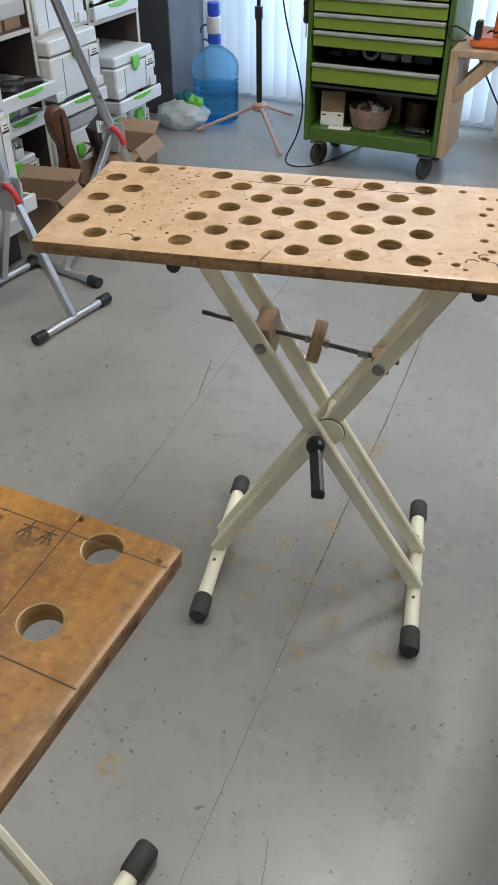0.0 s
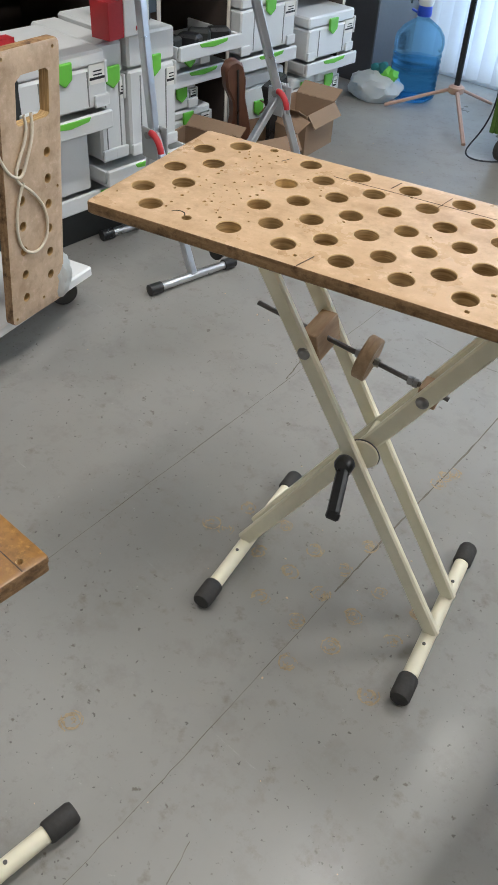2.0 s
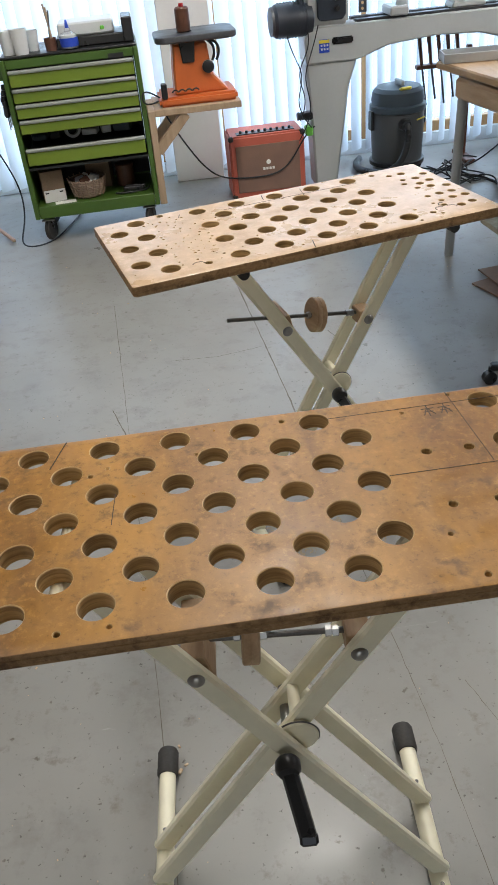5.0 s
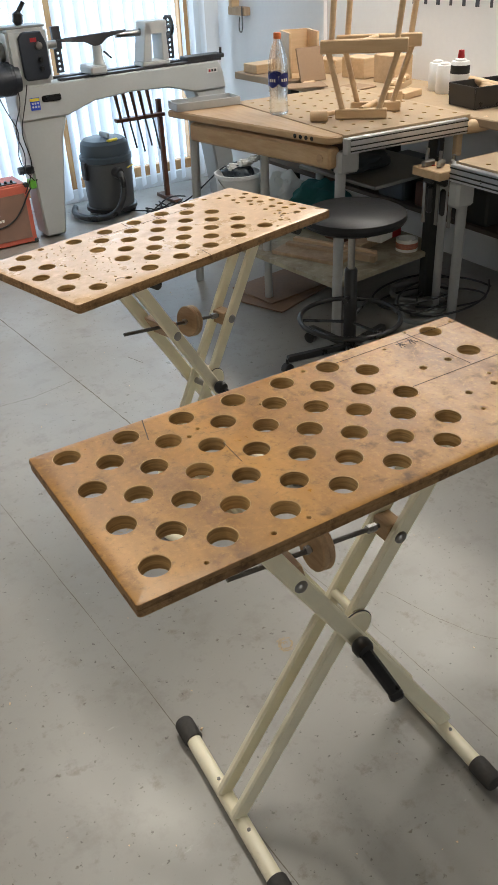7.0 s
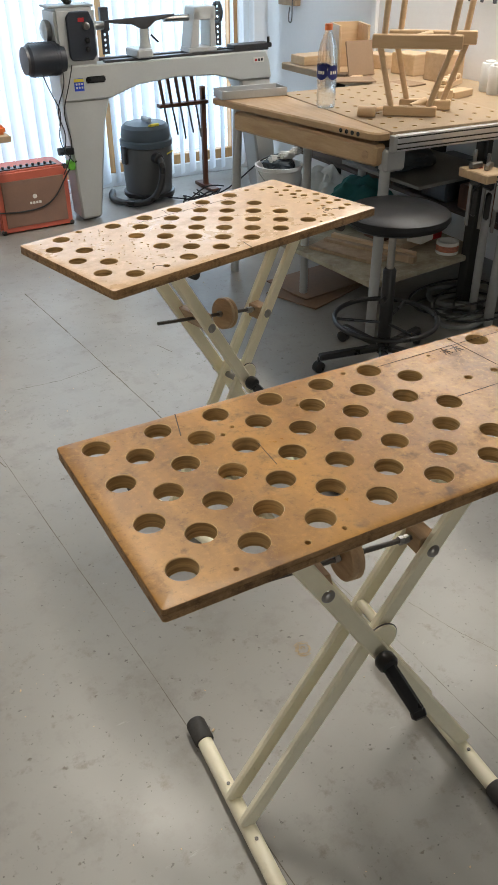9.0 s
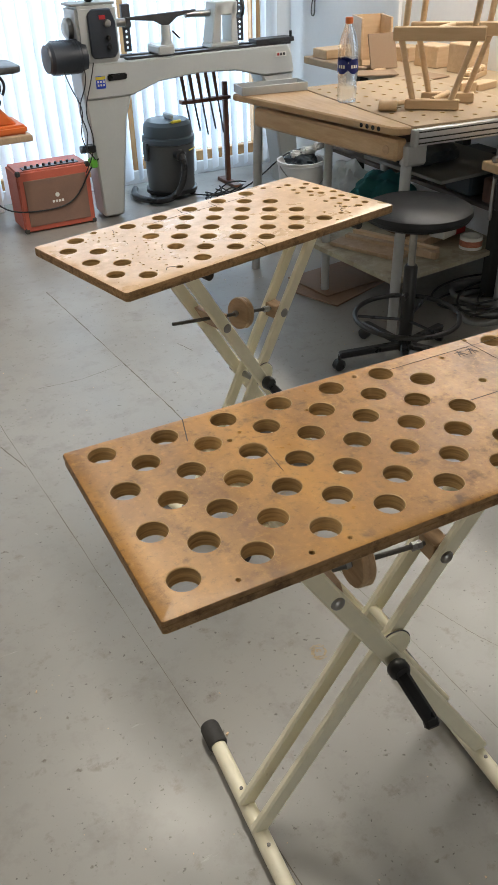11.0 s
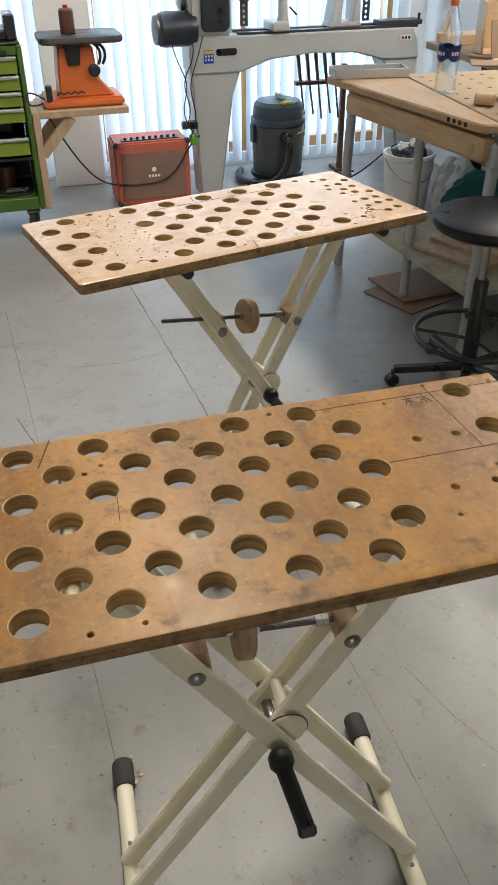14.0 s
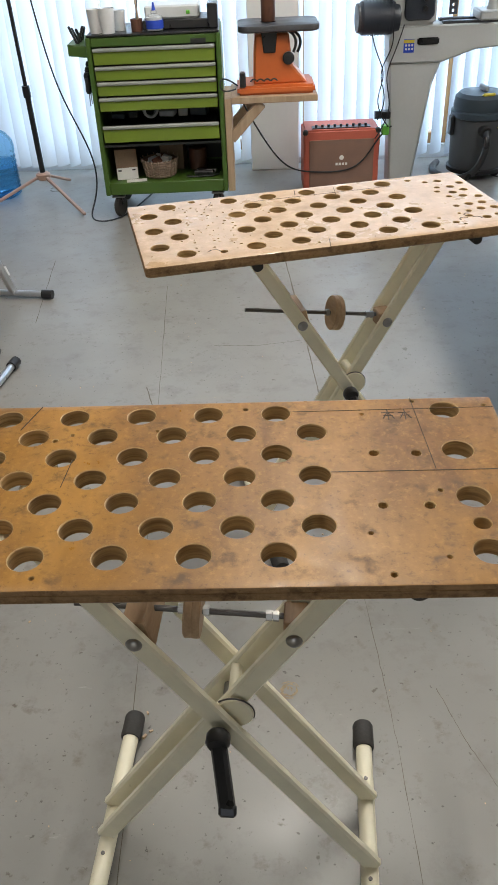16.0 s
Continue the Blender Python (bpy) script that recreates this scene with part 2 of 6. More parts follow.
M_yellow = mat("yellow_plastic", (0.75, 0.60, 0.05), 0.45, 0, 0.08, 8, 80, 0.05)
M_case = mat("light_grey_abs", (0.66, 0.67, 0.66), 0.48, 0, 0.05, 4, 200, 0.12, rand=0.15)
M_case_green = mat("green_latch", (0.16, 0.52, 0.05), 0.42, 0, 0.06, 8, 90, 0.05)
M_shelf = mat("dark_brown_carcass", (0.085, 0.062, 0.05), 0.6, 0, 0.2, 5, 60, 0.1)
M_shelf_edge = mat("pale_shelf_edge", (0.55, 0.50, 0.43), 0.6, 0, 0.1, 5, 60, 0.1)
M_red = mat("red_plastic", (0.46, 0.025, 0.03), 0.38, 0, 0.1, 8, 80, 0.05)
M_blue = mat("blue_plastic", (0.03, 0.08, 0.55), 0.38, 0, 0.1, 8, 80, 0.05)
M_navy = mat("navy_print", (0.012, 0.02, 0.16), 0.45, 0, 0.1, 20, 80, 0.02)
M_white = mat("white_plastic", (0.78, 0.78, 0.76), 0.45, 0, 0.05, 5, 100, 0.05)
M_paper = mat("paper", (0.76, 0.75, 0.70), 0.85, 0, 0.05, 8, 120, 0.1)
M_leather = mat("black_leatherette", (0.020, 0.021, 0.023), 0.34, 0, 0.2, 6, 260, 0.35, spec=0.2)
M_shelf_ply = wood("worn_plywood_shelf", (0.34, 0.30, 0.21), (0.45, 0.41, 0.30), 0.7, (3, 14, 14), 5, 0, (0.20, 0.15, 0.10), (0.5, 0.75))
M_grey_met = mat("grey_painted_metal", (0.46, 0.47, 0.47), 0.45, 0.2, 0.08, 5, 70, 0.05)
M_teal = mat("teal_cloth", (0.02, 0.15, 0.16), 0.8, 0, 0.15, 9, 200, 0.4)
M_cable = mat("black_rubber_cable", (0.02, 0.02, 0.022), 0.5, 0, 0.2, 20, 100, 0.05)
M_hose = mat("grey_hose", (0.22, 0.23, 0.22), 0.6, 0, 0.15, 20, 100, 0.2)
M_rope = mat("cotton_rope", (0.72, 0.64, 0.50), 0.9, 0, 0.1, 40, 400, 0.5)
M_brown = wood("dark_stained_wood", (0.085, 0.035, 0.022), (0.17, 0.075, 0.045), 0.4, (20, 20, 4), 8)
M_skin = mat("weathered_pink_wood", (0.50, 0.32, 0.24), 0.5, 0, 0.12, 9, 90, 0.1)
M_blind = sheer("white_blind_cloth", (0.80, 0.83, 0.86), 0.33, 0.7)
M_bag = sheer("white_carrier_bag", (0.80, 0.82, 0.80), 0.5, 0.35)
M_bluecarboy = clear("blue_clear_plastic", (0.54, 0.81, 1.0), 0.08, 1.12, 0.62)
M_water = clear("blue_water", (0.55, 0.81, 0.99), 0.02, 1.12, 0.6)
M_pet = clear("clear_plastic", (0.97, 0.98, 0.99), 0.02, 1.33, 0.5)
M_glass = clear("window_glass", (0.95, 0.97, 0.97), 0.0, 1.02, 0.8)
M_snow = mat("pale_ground_outside", (0.75, 0.76, 0.78), 0.9, 0, 0.06, 0.4, 4, 0.3)


def floor_material():
    """Worn grey painted concrete: cloudy wear, scuffs, small dark specks, rusty drips and uneven gloss."""
    m = bpy.data.materials.new("worn_grey_floor_paint")
    m.use_nodes = True
    nt = m.node_tree
    b = nt.nodes["Principled BSDF"]
    b.inputs["Specular IOR Level"].default_value = 0.6
    N, L = nt.nodes.new, nt.links.new
    co = N("ShaderNodeTexCoord")

    def noise_at(scale, detail, rough=0.55, stretch=None):
        n = N("ShaderNodeTexNoise")
        n.inputs["Scale"].default_value, n.inputs["Detail"].default_value, n.inputs["Roughness"].default_value = scale, detail, rough
        if stretch:
            mp = N("ShaderNodeMapping")
            mp.inputs["Scale"].default_value = stretch
            mp.inputs["Rotation"].default_value = (0, 0, 0.5)
            L(co.outputs["Object"], mp.inputs["Vector"]); L(mp.outputs["Vector"], n.inputs["Vector"])
        else:
            L(co.outputs["Object"], n.inputs["Vector"])
        return n.outputs["Fac"]

    def ramp(v, a, c):
        r = N("ShaderNodeMapRange")
        r.inputs["From Min"].default_value, r.inputs["From Max"].default_value = a, c
        L(v, r.inputs["Value"])
        return r.outputs["Result"]

    def blend(fac, a, color):
        x = N("ShaderNodeMix"); x.data_type = "RGBA"
        L(fac, x.inputs["Factor"])
        if isinstance(a, tuple):
            x.inputs["A"].default_value = (*a, 1)
        else:
            L(a, x.inputs["A"])
        x.inputs["B"].default_value = (*color, 1)
        return x.outputs["Result"]

    cloud = noise_at(1.3, 6)
    c = blend(ramp(cloud, 0.35, 0.68), (0.245, 0.235, 0.212), (0.31, 0.30, 0.274))
    c = blend(ramp(noise_at(9, 7, 0.7), 0.52, 0.76), c, (0.215, 0.20, 0.178))
    c = blend(ramp(noise_at(17, 7, 0.68), 0.58, 0.70), c, (0.205, 0.187, 0.16))
    c = blend(ramp(noise_at(42, 5, 0.7), 0.67, 0.74), c, (0.36, 0.345, 0.31))
    c = blend(ramp(noise_at(5, 8, 0.72, (1, 6, 1)), 0.66, 0.80), c, (0.46, 0.45, 0.42))
    speck = noise_at(70, 3, 0.6)
    c = blend(ramp(speck, 0.66, 0.71), c, (0.12, 0.108, 0.095))
    c = blend(ramp(noise_at(33, 3, 0.6), 0.675, 0.735), c, (0.14, 0.122, 0.10))
    L(c, b.inputs["Base Color"])
    r = N("ShaderNodeMapRange")
    r.inputs["From Min"].default_value, r.inputs["From Max"].default_value = 0.3, 0.7
    r.inputs["To Min"].default_value, r.inputs["To Max"].default_value = 0.27, 0.45
    L(noise_at(4, 6, 0.65), r.inputs["Value"]); L(r.outputs["Result"], b.inputs["Roughness"])
    bp = N("ShaderNodeBump"); bp.inputs["Strength"].default_value, bp.inputs["Distance"].default_value = 0.12, 0.002
    L(noise_at(26, 6, 0.7), bp.inputs["Height"]); L(bp.outputs["Normal"], b.inputs["Normal"])
    return m


M_floor = floor_material()
M_crack = mat("floor_crack", (0.155, 0.136, 0.108), 0.9, 0, 0.3, 30, 200, 0.3)
M_stain = mat("glue_stain", (0.38, 0.29, 0.18), 0.8, 0, 0.3, 60, 300, 0.3, dark=(0.27, 0.21, 0.14), dark_at=(0.5, 0.66))


# ---- mesh helpers ----
def turn_to(a, b):
    """The pose that lays the z axis from a to b, with the middle at their midpoint."""
    a, b = Vector(a), Vector(b)
    return Matrix.Translation((a + b) / 2) @ (b - a).to_track_quat("Z", "Y").to_matrix().to_4x4()


def box(bm, c, s, rot=(0, 0, 0), bevel=0.0, m=None, seg=1):
    """A box with its middle at c and size s; bevel rounds its edges."""
    ret = bmesh.ops.create_cube(bm, size=1.0)
    vs = ret["verts"]
    t = (m if m is not None else pose(*c, *rot)) @ Matrix.Diagonal((*s, 1))
    bmesh.ops.transform(bm, matrix=t, verts=vs)
    if bevel:
        es = list({e for v in vs for e in v.link_edges})
        bmesh.ops.bevel(bm, geom=es, offset=bevel, segments=seg, affect="EDGES", clamp_overlap=True)
    return bm


def bar(bm, a, b, w, h, bevel=0.002, up=None):
    """A square bar from a to b; w across, h along the up direction."""
    a, b = Vector(a), Vector(b)
    z = (b - a).normalized()
    u = Vector(up) if up else (Vector((0, 0, 1)) if abs(z.z) < 0.95 else Vector((0, 1, 0)))
    x = u.cross(z).normalized()
    y = z.cross(x)
    r = Matrix((x, y, z)).transposed().to_4x4()
    return box(bm, None, (w, h, (b - a).length), bevel=bevel, m=Matrix.Translation((a + b) / 2) @ r)


def rod(bm, a, b, r, seg=14, r2=None):
    L = (Vector(b) - Vector(a)).length
    bmesh.ops.create_cone(bm, cap_ends=True, segments=seg, radius1=r, radius2=r if r2 is None else r2, depth=L, matrix=turn_to(a, b))
    return bm


def lathe_shape(bm, prof, seg=28, m=None, close=True):
    """A turned shape about z from (radius, height) pairs."""
    rings = []
    m = m or Matrix()
    for r, z in prof:
        rings.append([bm.verts.new(m @ Vector((r * math.cos(2 * math.pi * i / seg), r * math.sin(2 * math.pi * i / seg), z))) for i in range(seg)])
    for a, b in zip(rings, rings[1:]):
        for i in range(seg):
            bm.faces.new((a[i], a[(i + 1) % seg], b[(i + 1) % seg], b[i]))
    if close:
        bm.faces.new(rings[0][::-1])
        bm.faces.new(rings[-1])
    return bm


def prism(bm, pts, depth, m=None, bevel=0.0):
    """A flat outline in x and z, drawn along y by depth."""
    m = m or Matrix()
    a = [bm.verts.new(m @ Vector((x, 0, z))) for x, z in pts]
    b = [bm.verts.new(m @ Vector((x, depth, z))) for x, z in pts]
    n = len(pts)
    faces = [bm.faces.new(a), bm.faces.new(b[::-1])]
    for i in range(n):
        faces.append(bm.faces.new((a[i], b[i], b[(i + 1) % n], a[(i + 1) % n])))
    bmesh.ops.recalc_face_normals(bm, faces=faces)
    if bevel:
        bmesh.ops.bevel(bm, geom=list({e for f in faces for e in f.edges}), offset=bevel, segments=1, affect="EDGES", clamp_overlap=True)
    return bm


def link(name, bm, material, parent=None, smooth=True, angle=35):
    me = bpy.data.meshes.new(name)
    bm.normal_update()
    bm.to_mesh(me)
    bm.free()
    for mt in (material if isinstance(material, (list, tuple)) else [material]):
        me.materials.append(mt)
    if smooth:
        me.shade_smooth()
        me.set_sharp_from_angle(angle=radians(angle))
    ob = new(name, me)
    ob.parent = parent
    return ob


def part(name, bm, material, parent, label=""):
    """One mesh as a part under a thing or under a part."""
    return tagged(link(name, bm, material, parent), label)


def thing(name, m, label, category, group="", kind=""):
    ob = new(name)
    ob.empty_display_size = 0.05
    ob.matrix_world = m
    return tagged(ob, label, category, group, kind)


def solo(name, bm, material, m, label, category, group="", kind=""):
    ob = link(name, bm, material)
    ob.matrix_world = m
    return tagged(ob, label, category, group, kind)


def B():
    return bmesh.new()


def cable(name, pts, r, material, parent=None, label="", category=""):
    """A round cable through the points."""
    cu = bpy.data.curves.new(name, "CURVE")
    cu.dimensions, cu.bevel_depth, cu.bevel_resolution, cu.resolution_u = "3D", r, 2, 6
    sp = cu.splines.new("NURBS")
    sp.points.add(len(pts) - 1)
    for p, q in zip(sp.points, pts):
        p.co = (*q, 1)
    sp.use_endpoint_u, sp.order_u = True, 4
    cu.materials.append(material)
    tmp = bpy.data.objects.new(name, cu)
    me = bpy.data.meshes.new_from_object(tmp)
    bpy.data.objects.remove(tmp)
    me.shade_smooth()
    if not me.materials:
        me.materials.append(material)
    ob = new(name, me)
    ob.parent = parent
    return tagged(ob, label, category)


def text_part(name, body, size, m, material, parent):
    cu = bpy.data.curves.new(name, "FONT")
    cu.body, cu.size, cu.extrude, cu.align_x, cu.align_y = body, size, 0.0006, "CENTER", "CENTER"
    tmp = bpy.data.objects.new(name, cu)
    me = bpy.data.meshes.new_from_object(tmp)
    bpy.data.objects.remove(tmp)
    me.materials.clear()
    me.materials.append(material)
    ob = new(name, me)
    ob.parent = parent
    ob.matrix_local = m
    return ob


def plate(bm, outline, holes, z0, z1, edge=0.003, seg=22, rims=False, groove=0.0):
    """A board from z0 to z1 with round holes (x, y, radius) or cut-outs (a list of corners); face materials: 0 top, 1
    edge, 2 hole walls, 3 rims paled as a glint.
    """
    def ring(pts, z):
        return [bm.verts.new((x, y, z)) for x, y in pts]
    n = len(outline)
    cx, cy = sum(p[0] for p in outline) / n, sum(p[1] for p in outline) / n
    def inset(d):
        return [(x - math.copysign(min(d, abs(x - cx)), x - cx), y - math.copysign(min(d, abs(y - cy)), y - cy)) for x, y in outline]
    rings = [ring(inset(edge), z1), ring(inset(edge * 0.3), z1 - edge * 0.3), ring(outline, z1 - edge)]
    if groove:
        zg = z1 - groove
        rings += [ring(outline, zg + 0.0012), ring(inset(0.002), zg), ring(inset(0.0008), zg - 0.0012)]
    rings += [ring(inset(0.0008) if groove else outline, z0 + edge), ring(inset(edge), z0)]
    for k, (a, b) in enumerate(zip(rings, rings[1:])):
        for i in range(n):
            f = bm.faces.new((a[i], b[i], b[(i + 1) % n], a[(i + 1) % n]))
            f.material_index = 0 if k == 0 else 1
    loops_t, loops_b = [rings[0]], [rings[-1]]
    for hole in holes:
        if isinstance(hole, list):
            s = len(hole)
            t0, b = ring(hole, z1), ring(hole, z0)
            for i in range(s):
                bm.faces.new((t0[i], t0[(i + 1) % s], b[(i + 1) % s], b[i])).material_index = 2
            loops_t.append(t0)
            loops_b.append(b)
            continue
        x, y, r = hole
        s = seg if r > 0.008 else 8
        ang = [2 * math.pi * i / s for i in range(s)]
        circ = [(x + r * math.cos(a), y + r * math.sin(a)) for a in ang]
        wide = [(x + (r + min(0.0012, r * 0.3)) * math.cos(a), y + (r + min(0.0012, r * 0.3)) * math.sin(a)) for a in ang]
        t0, t, b = ring(wide, z1), ring(circ, z1 - 0.0012), ring(circ, z0)
        for p, q, mi in ((t0, t, 3 if r > 0.008 and rims else 2), (t, b, 2)):
            for i in range(s):
                f = bm.faces.new((p[i], p[(i + 1) % s], q[(i + 1) % s], q[i]))
                f.material_index = mi
        loops_t.append(t0)
        loops_b.append(b)
    for loops in (loops_t, loops_b):
        es = []
        for lp in loops:
            for i in range(len(lp)):
                e = bm.edges.get((lp[i], lp[(i + 1) % len(lp)]))
                es.append(e or bm.edges.new((lp[i], lp[(i + 1) % len(lp)])))
        ret = bmesh.ops.triangle_fill(bm, use_beauty=True, use_dissolve=False, edges=es)
        for f in ret["geom"]:
            if isinstance(f, bmesh.types.BMFace):
                f.material_index = 0
    bmesh.ops.recalc_face_normals(bm, faces=bm.faces)
    return bm


def rounded(w, d, r, n=5, x0=0.0, y0=0.0):
    """The outline of a rectangle with round corners."""
    out = []
    for cx, cy, a0 in ((w - r, d - r, 0), (r, d - r, 90), (r, r, 180), (w - r, r, 270)):
        for i in range(n + 1):
            a = radians(a0 + 90 * i / n)
            out.append((x0 + cx + r * math.cos(a), y0 + cy + r * math.sin(a)))
    return out


# ---- the room ----
X0, X1, Y0, Y1, H = -2.95, 1.75, -4.0, 4.78, 4.9


def structure(name, bm, material):
    return tagged(link(name, bm, material, smooth=False), kind="structure")


floor = structure("floor", box(B(), ((X0 + X1) / 2, (Y0 + Y1) / 2 + 0.3, -0.05), (X1 - X0 + 0.4, Y1 - Y0 + 1.0, 0.1)), M_floor)
structure("ceiling", box(B(), ((X0 + X1) / 2, (Y0 + Y1) / 2, H + 0.05), (X1 - X0 + 0.4, Y1 - Y0 + 0.5, 0.1)), M_wall_b)
# unseen slab, added to block the hall strips and shade the right-hand floor
structure("ceiling_shade_slab", box(B(), ((X1 - 0.22) / 2, (Y0 + Y1) / 2, 2.46), (X1 + 0.22, Y1 - Y0 - 0.02, 0.16)), M_wall)
structure("wall_west", box(B(), (X0 - 0.08, (Y0 + Y1) / 2, H / 2), (0.16, Y1 - Y0, H)), M_wall_b)
structure("wall_east", box(B(), (X1 + 0.08, (Y0 + Y1) / 2, H / 2), (0.16, Y1 - Y0 + 0.3, H)), M_wall)
# unseen rear wall; its opening is added to hold the rear fill lamp
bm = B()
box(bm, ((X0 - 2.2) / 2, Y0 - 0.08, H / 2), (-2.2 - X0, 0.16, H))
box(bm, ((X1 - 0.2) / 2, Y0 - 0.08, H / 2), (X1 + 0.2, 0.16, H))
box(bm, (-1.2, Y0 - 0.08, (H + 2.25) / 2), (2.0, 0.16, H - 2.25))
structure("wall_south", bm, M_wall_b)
# window wall: lintel, pier and frames
bm = B()
box(bm, ((X0 + X1) / 2, Y1 + 0.1, (2.64 + H) / 2), (X1 - X0, 0.2, H - 2.64))
box(bm, ((X0 + X1) / 2, Y1 + 0.1, 0.04), (X1 - X0, 0.2, 0.08))
box(bm, (X0 + 0.2, Y1 + 0.1, 1.36), (0.4, 0.2, 2.56))
box(bm, (1.64, Y1 + 0.1, 1.36), (0.22, 0.2, 2.56))
structure("wall_north", bm, M_wall)
structure("column_1", box(B(), (-0.56, 4.72, 1.5), (0.30, 0.20, 3.0), bevel=0.004), M_wall)
structure("column_2", box(B(), (-2.63, 4.46, 1.5), (0.26, 0.46, 3.0), bevel=0.006), M_dark_col)
for i, (xa, xb) in enumerate(((-2.55, -0.72), (-0.40, 1.50))):
    w = thing("window_%d" % (i + 1), pose(0, Y1 + 0.06, 0), "tall brown framed window lit by overcast daylight", "window", kind="structure")
    bm = B()
    for x in (xa, (xa + xb) / 2, xb):
        box(bm, (x, 0, 1.36), (0.07, 0.06, 2.56), bevel=0.004)
    for z in (0.11, 2.61):
        box(bm, ((xa + xb) / 2, 0.002, z), (xb - xa, 0.056, 0.07), bevel=0.004)
    part("window_frame", bm, M_oak, w, "golden brown window frame")
    for k in (0, 1):
        a, b = (xa, (xa + xb) / 2) if k == 0 else ((xa + xb) / 2, xb)
        p = part("pane", box(B(), ((a + b) / 2, 0.005, 1.36), (b - a - 0.07, 0.006, 2.44)), M_glass, w)
        p.visible_shadow = False
structure("ground", box(B(), (0, 30, -0.2), (80, 48, 0.1)), M_snow)


# ---- the two perforated tables ----
def saw_marks(parent, lines, z):
    """Thin scored lines on a board, as shallow dark slivers."""
    for (xa, ya), (xb, yb), w in lines:
        part("score_line", bar(B(), (xa, ya, z), (xb, yb, z), w, 0.0006, 0), M_pencil, parent, "dark pencil or saw line")


def stand(parent, m, spread, zt, outer_y, inner_y, bolt_l, bolt_r, rod_end, wheel_x):
    """A double cross stand: foot tubes, crossed bars, clamp screw with wooden wheel and blocks, lever.
    The outer pair of bars runs from the +x foot past bolt_l, the inner pair from the -x foot past bolt_r."""
    hs, hl = spread / 2, 0.235
    def add(name, bm, material, label=""):
        ob = part(name, bm, material, parent, label)
        ob.matrix_local = m
        return ob
    def outer(z):
        return hs + (bolt_l[0] - hs) * (z - 0.048) / (bolt_l[1] - 0.048)
    def inner(z):
        return -hs + (bolt_r[0] + hs) * (z - 0.045) / (bolt_r[1] - 0.045)
    zp = 0.43
    xp = (outer(zp) + inner(zp)) / 2
    for s in (-1, 1):
        foot = add("foot", rod(B(), (s * hs, -hl + 0.03, 0.026), (s * hs, hl - 0.03, 0.026), 0.0165, 18), M_cream)
        for e in (-1, 1):
            bm = lathe_shape(B(), [(0.0195, 0), (0.0215, 0.004), (0.0215, 0.052), (0.019, 0.058)], 20, pose(s * hs, e * (hl - 0.058), 0.026, -90 * e, 0, 0))
            part("end_cap", bm, M_cap, foot, "dark rubber end cap")
        for y in ((-0.095, 0.10) if s > 0 else (-0.075, 0.055)):
            part("foot_bolt", rod(B(), (s * hs, y, 0.040), (s * hs, y, 0.0445), 0.0038, 8), M_rod, foot)
    for y in outer_y:
        add("leg", bar(B(), (outer(0.036), y, 0.036), (outer(zt), y, zt), 0.033, 0.017, 0.004, (0, 1, 0)), M_cream)
    for y in inner_y:
        add("leg", bar(B(), (inner(0.036), y, 0.036), (inner(zt), y, zt), 0.034, 0.016, 0.004, (0, 1, 0)), M_cream)
    bm = lathe_shape(B(), [(0.028, 0), (0.032, 0.002), (0.032, 0.007), (0.030, 0.009)], 26, pose(xp + 0.014, inner_y[0] - 0.009, zp + 0.010, 90, 0, 0))
    add("pivot_plate", bm, M_cream)
    cable_pts = [(xp + 0.014 + 0.033 * math.cos(radians(a)), inner_y[0] - 0.014, zp + 0.010 + 0.033 * math.sin(radians(a))) for a in range(-20, 150, 17)]
    wire = cable("pivot_wire", cable_pts, 0.0014, M_rod, parent)
    wire.matrix_local = m
    add("pivot_pin", rod(B(), (xp, outer_y[0] - 0.033, zp - 0.01), (xp, outer_y[1] + 0.024, zp - 0.01), 0.009, 12), M_steel)
    add("spacer_tube", rod(B(), (xp + 0.014, inner_y[0] + 0.006, zp + 0.035), (xp + 0.014, inner_y[1], zp + 0.035), 0.0095, 14), M_cream)
    bm = B()
    yl = outer_y[0] - 0.020
    lathe_shape(bm, [(0.016, 0), (0.019, 0.005), (0.019, 0.018), (0.015, 0.024)], 18, pose(xp - 0.006, yl, zp + 0.006, 90, 0, 0))
    bar(bm, (xp - 0.006, yl - 0.012, zp + 0.004), (xp + 0.013, yl - 0.090, zp - 0.050), 0.025, 0.017, 0.005, (0, 1, 0))
    box(bm, (xp + 0.013, yl - 0.089, zp - 0.053), (0.027, 0.015, 0.018), (-40, 0, 0), 0.004)
    add("lever", bm, M_black, "black plastic clamping lever")
    # tubes and pads under the board
    for x in (outer(zt), inner(zt)):
        add("top_tube", rod(B(), (x, -0.15, zt + 0.003), (x, 0.15, zt + 0.003), 0.0105, 14), M_cream)
        for e in (-1, 1):
            add("top_cap", rod(B(), (x, e * 0.150, zt + 0.002), (x, e * 0.172, zt + 0.002), 0.0118, 14), M_cap)
    # clamp screw
    zr = bolt_r[1] + 0.003
    xr = inner(zr)
    fall = (zr - rod_end[1]) / (xr - rod_end[0])
    def rod_z(x):
        return zr + (x - xr) * fall
    xl = bolt_l[0] + 0.004
    zl = rod_z(xl)
    add("threaded_rod", rod(B(), (rod_end[0], -0.008, rod_end[1]), (xr + 0.035, 0.0, rod_z(xr + 0.035)), 0.0048, 10), M_rod)
    for x, y, left, zc in ((xl, outer_y[0] + 0.009, True, zl), (xr, inner_y[0] + 0.009, False, zr)):
        shape = [(-0.024, 0.024), (0.010, 0.026), (0.022, -0.026), (0.006, -0.029)] if left else [(-0.018, 0.018), (0.018, 0.018), (0.018, -0.020), (-0.018, -0.020)]
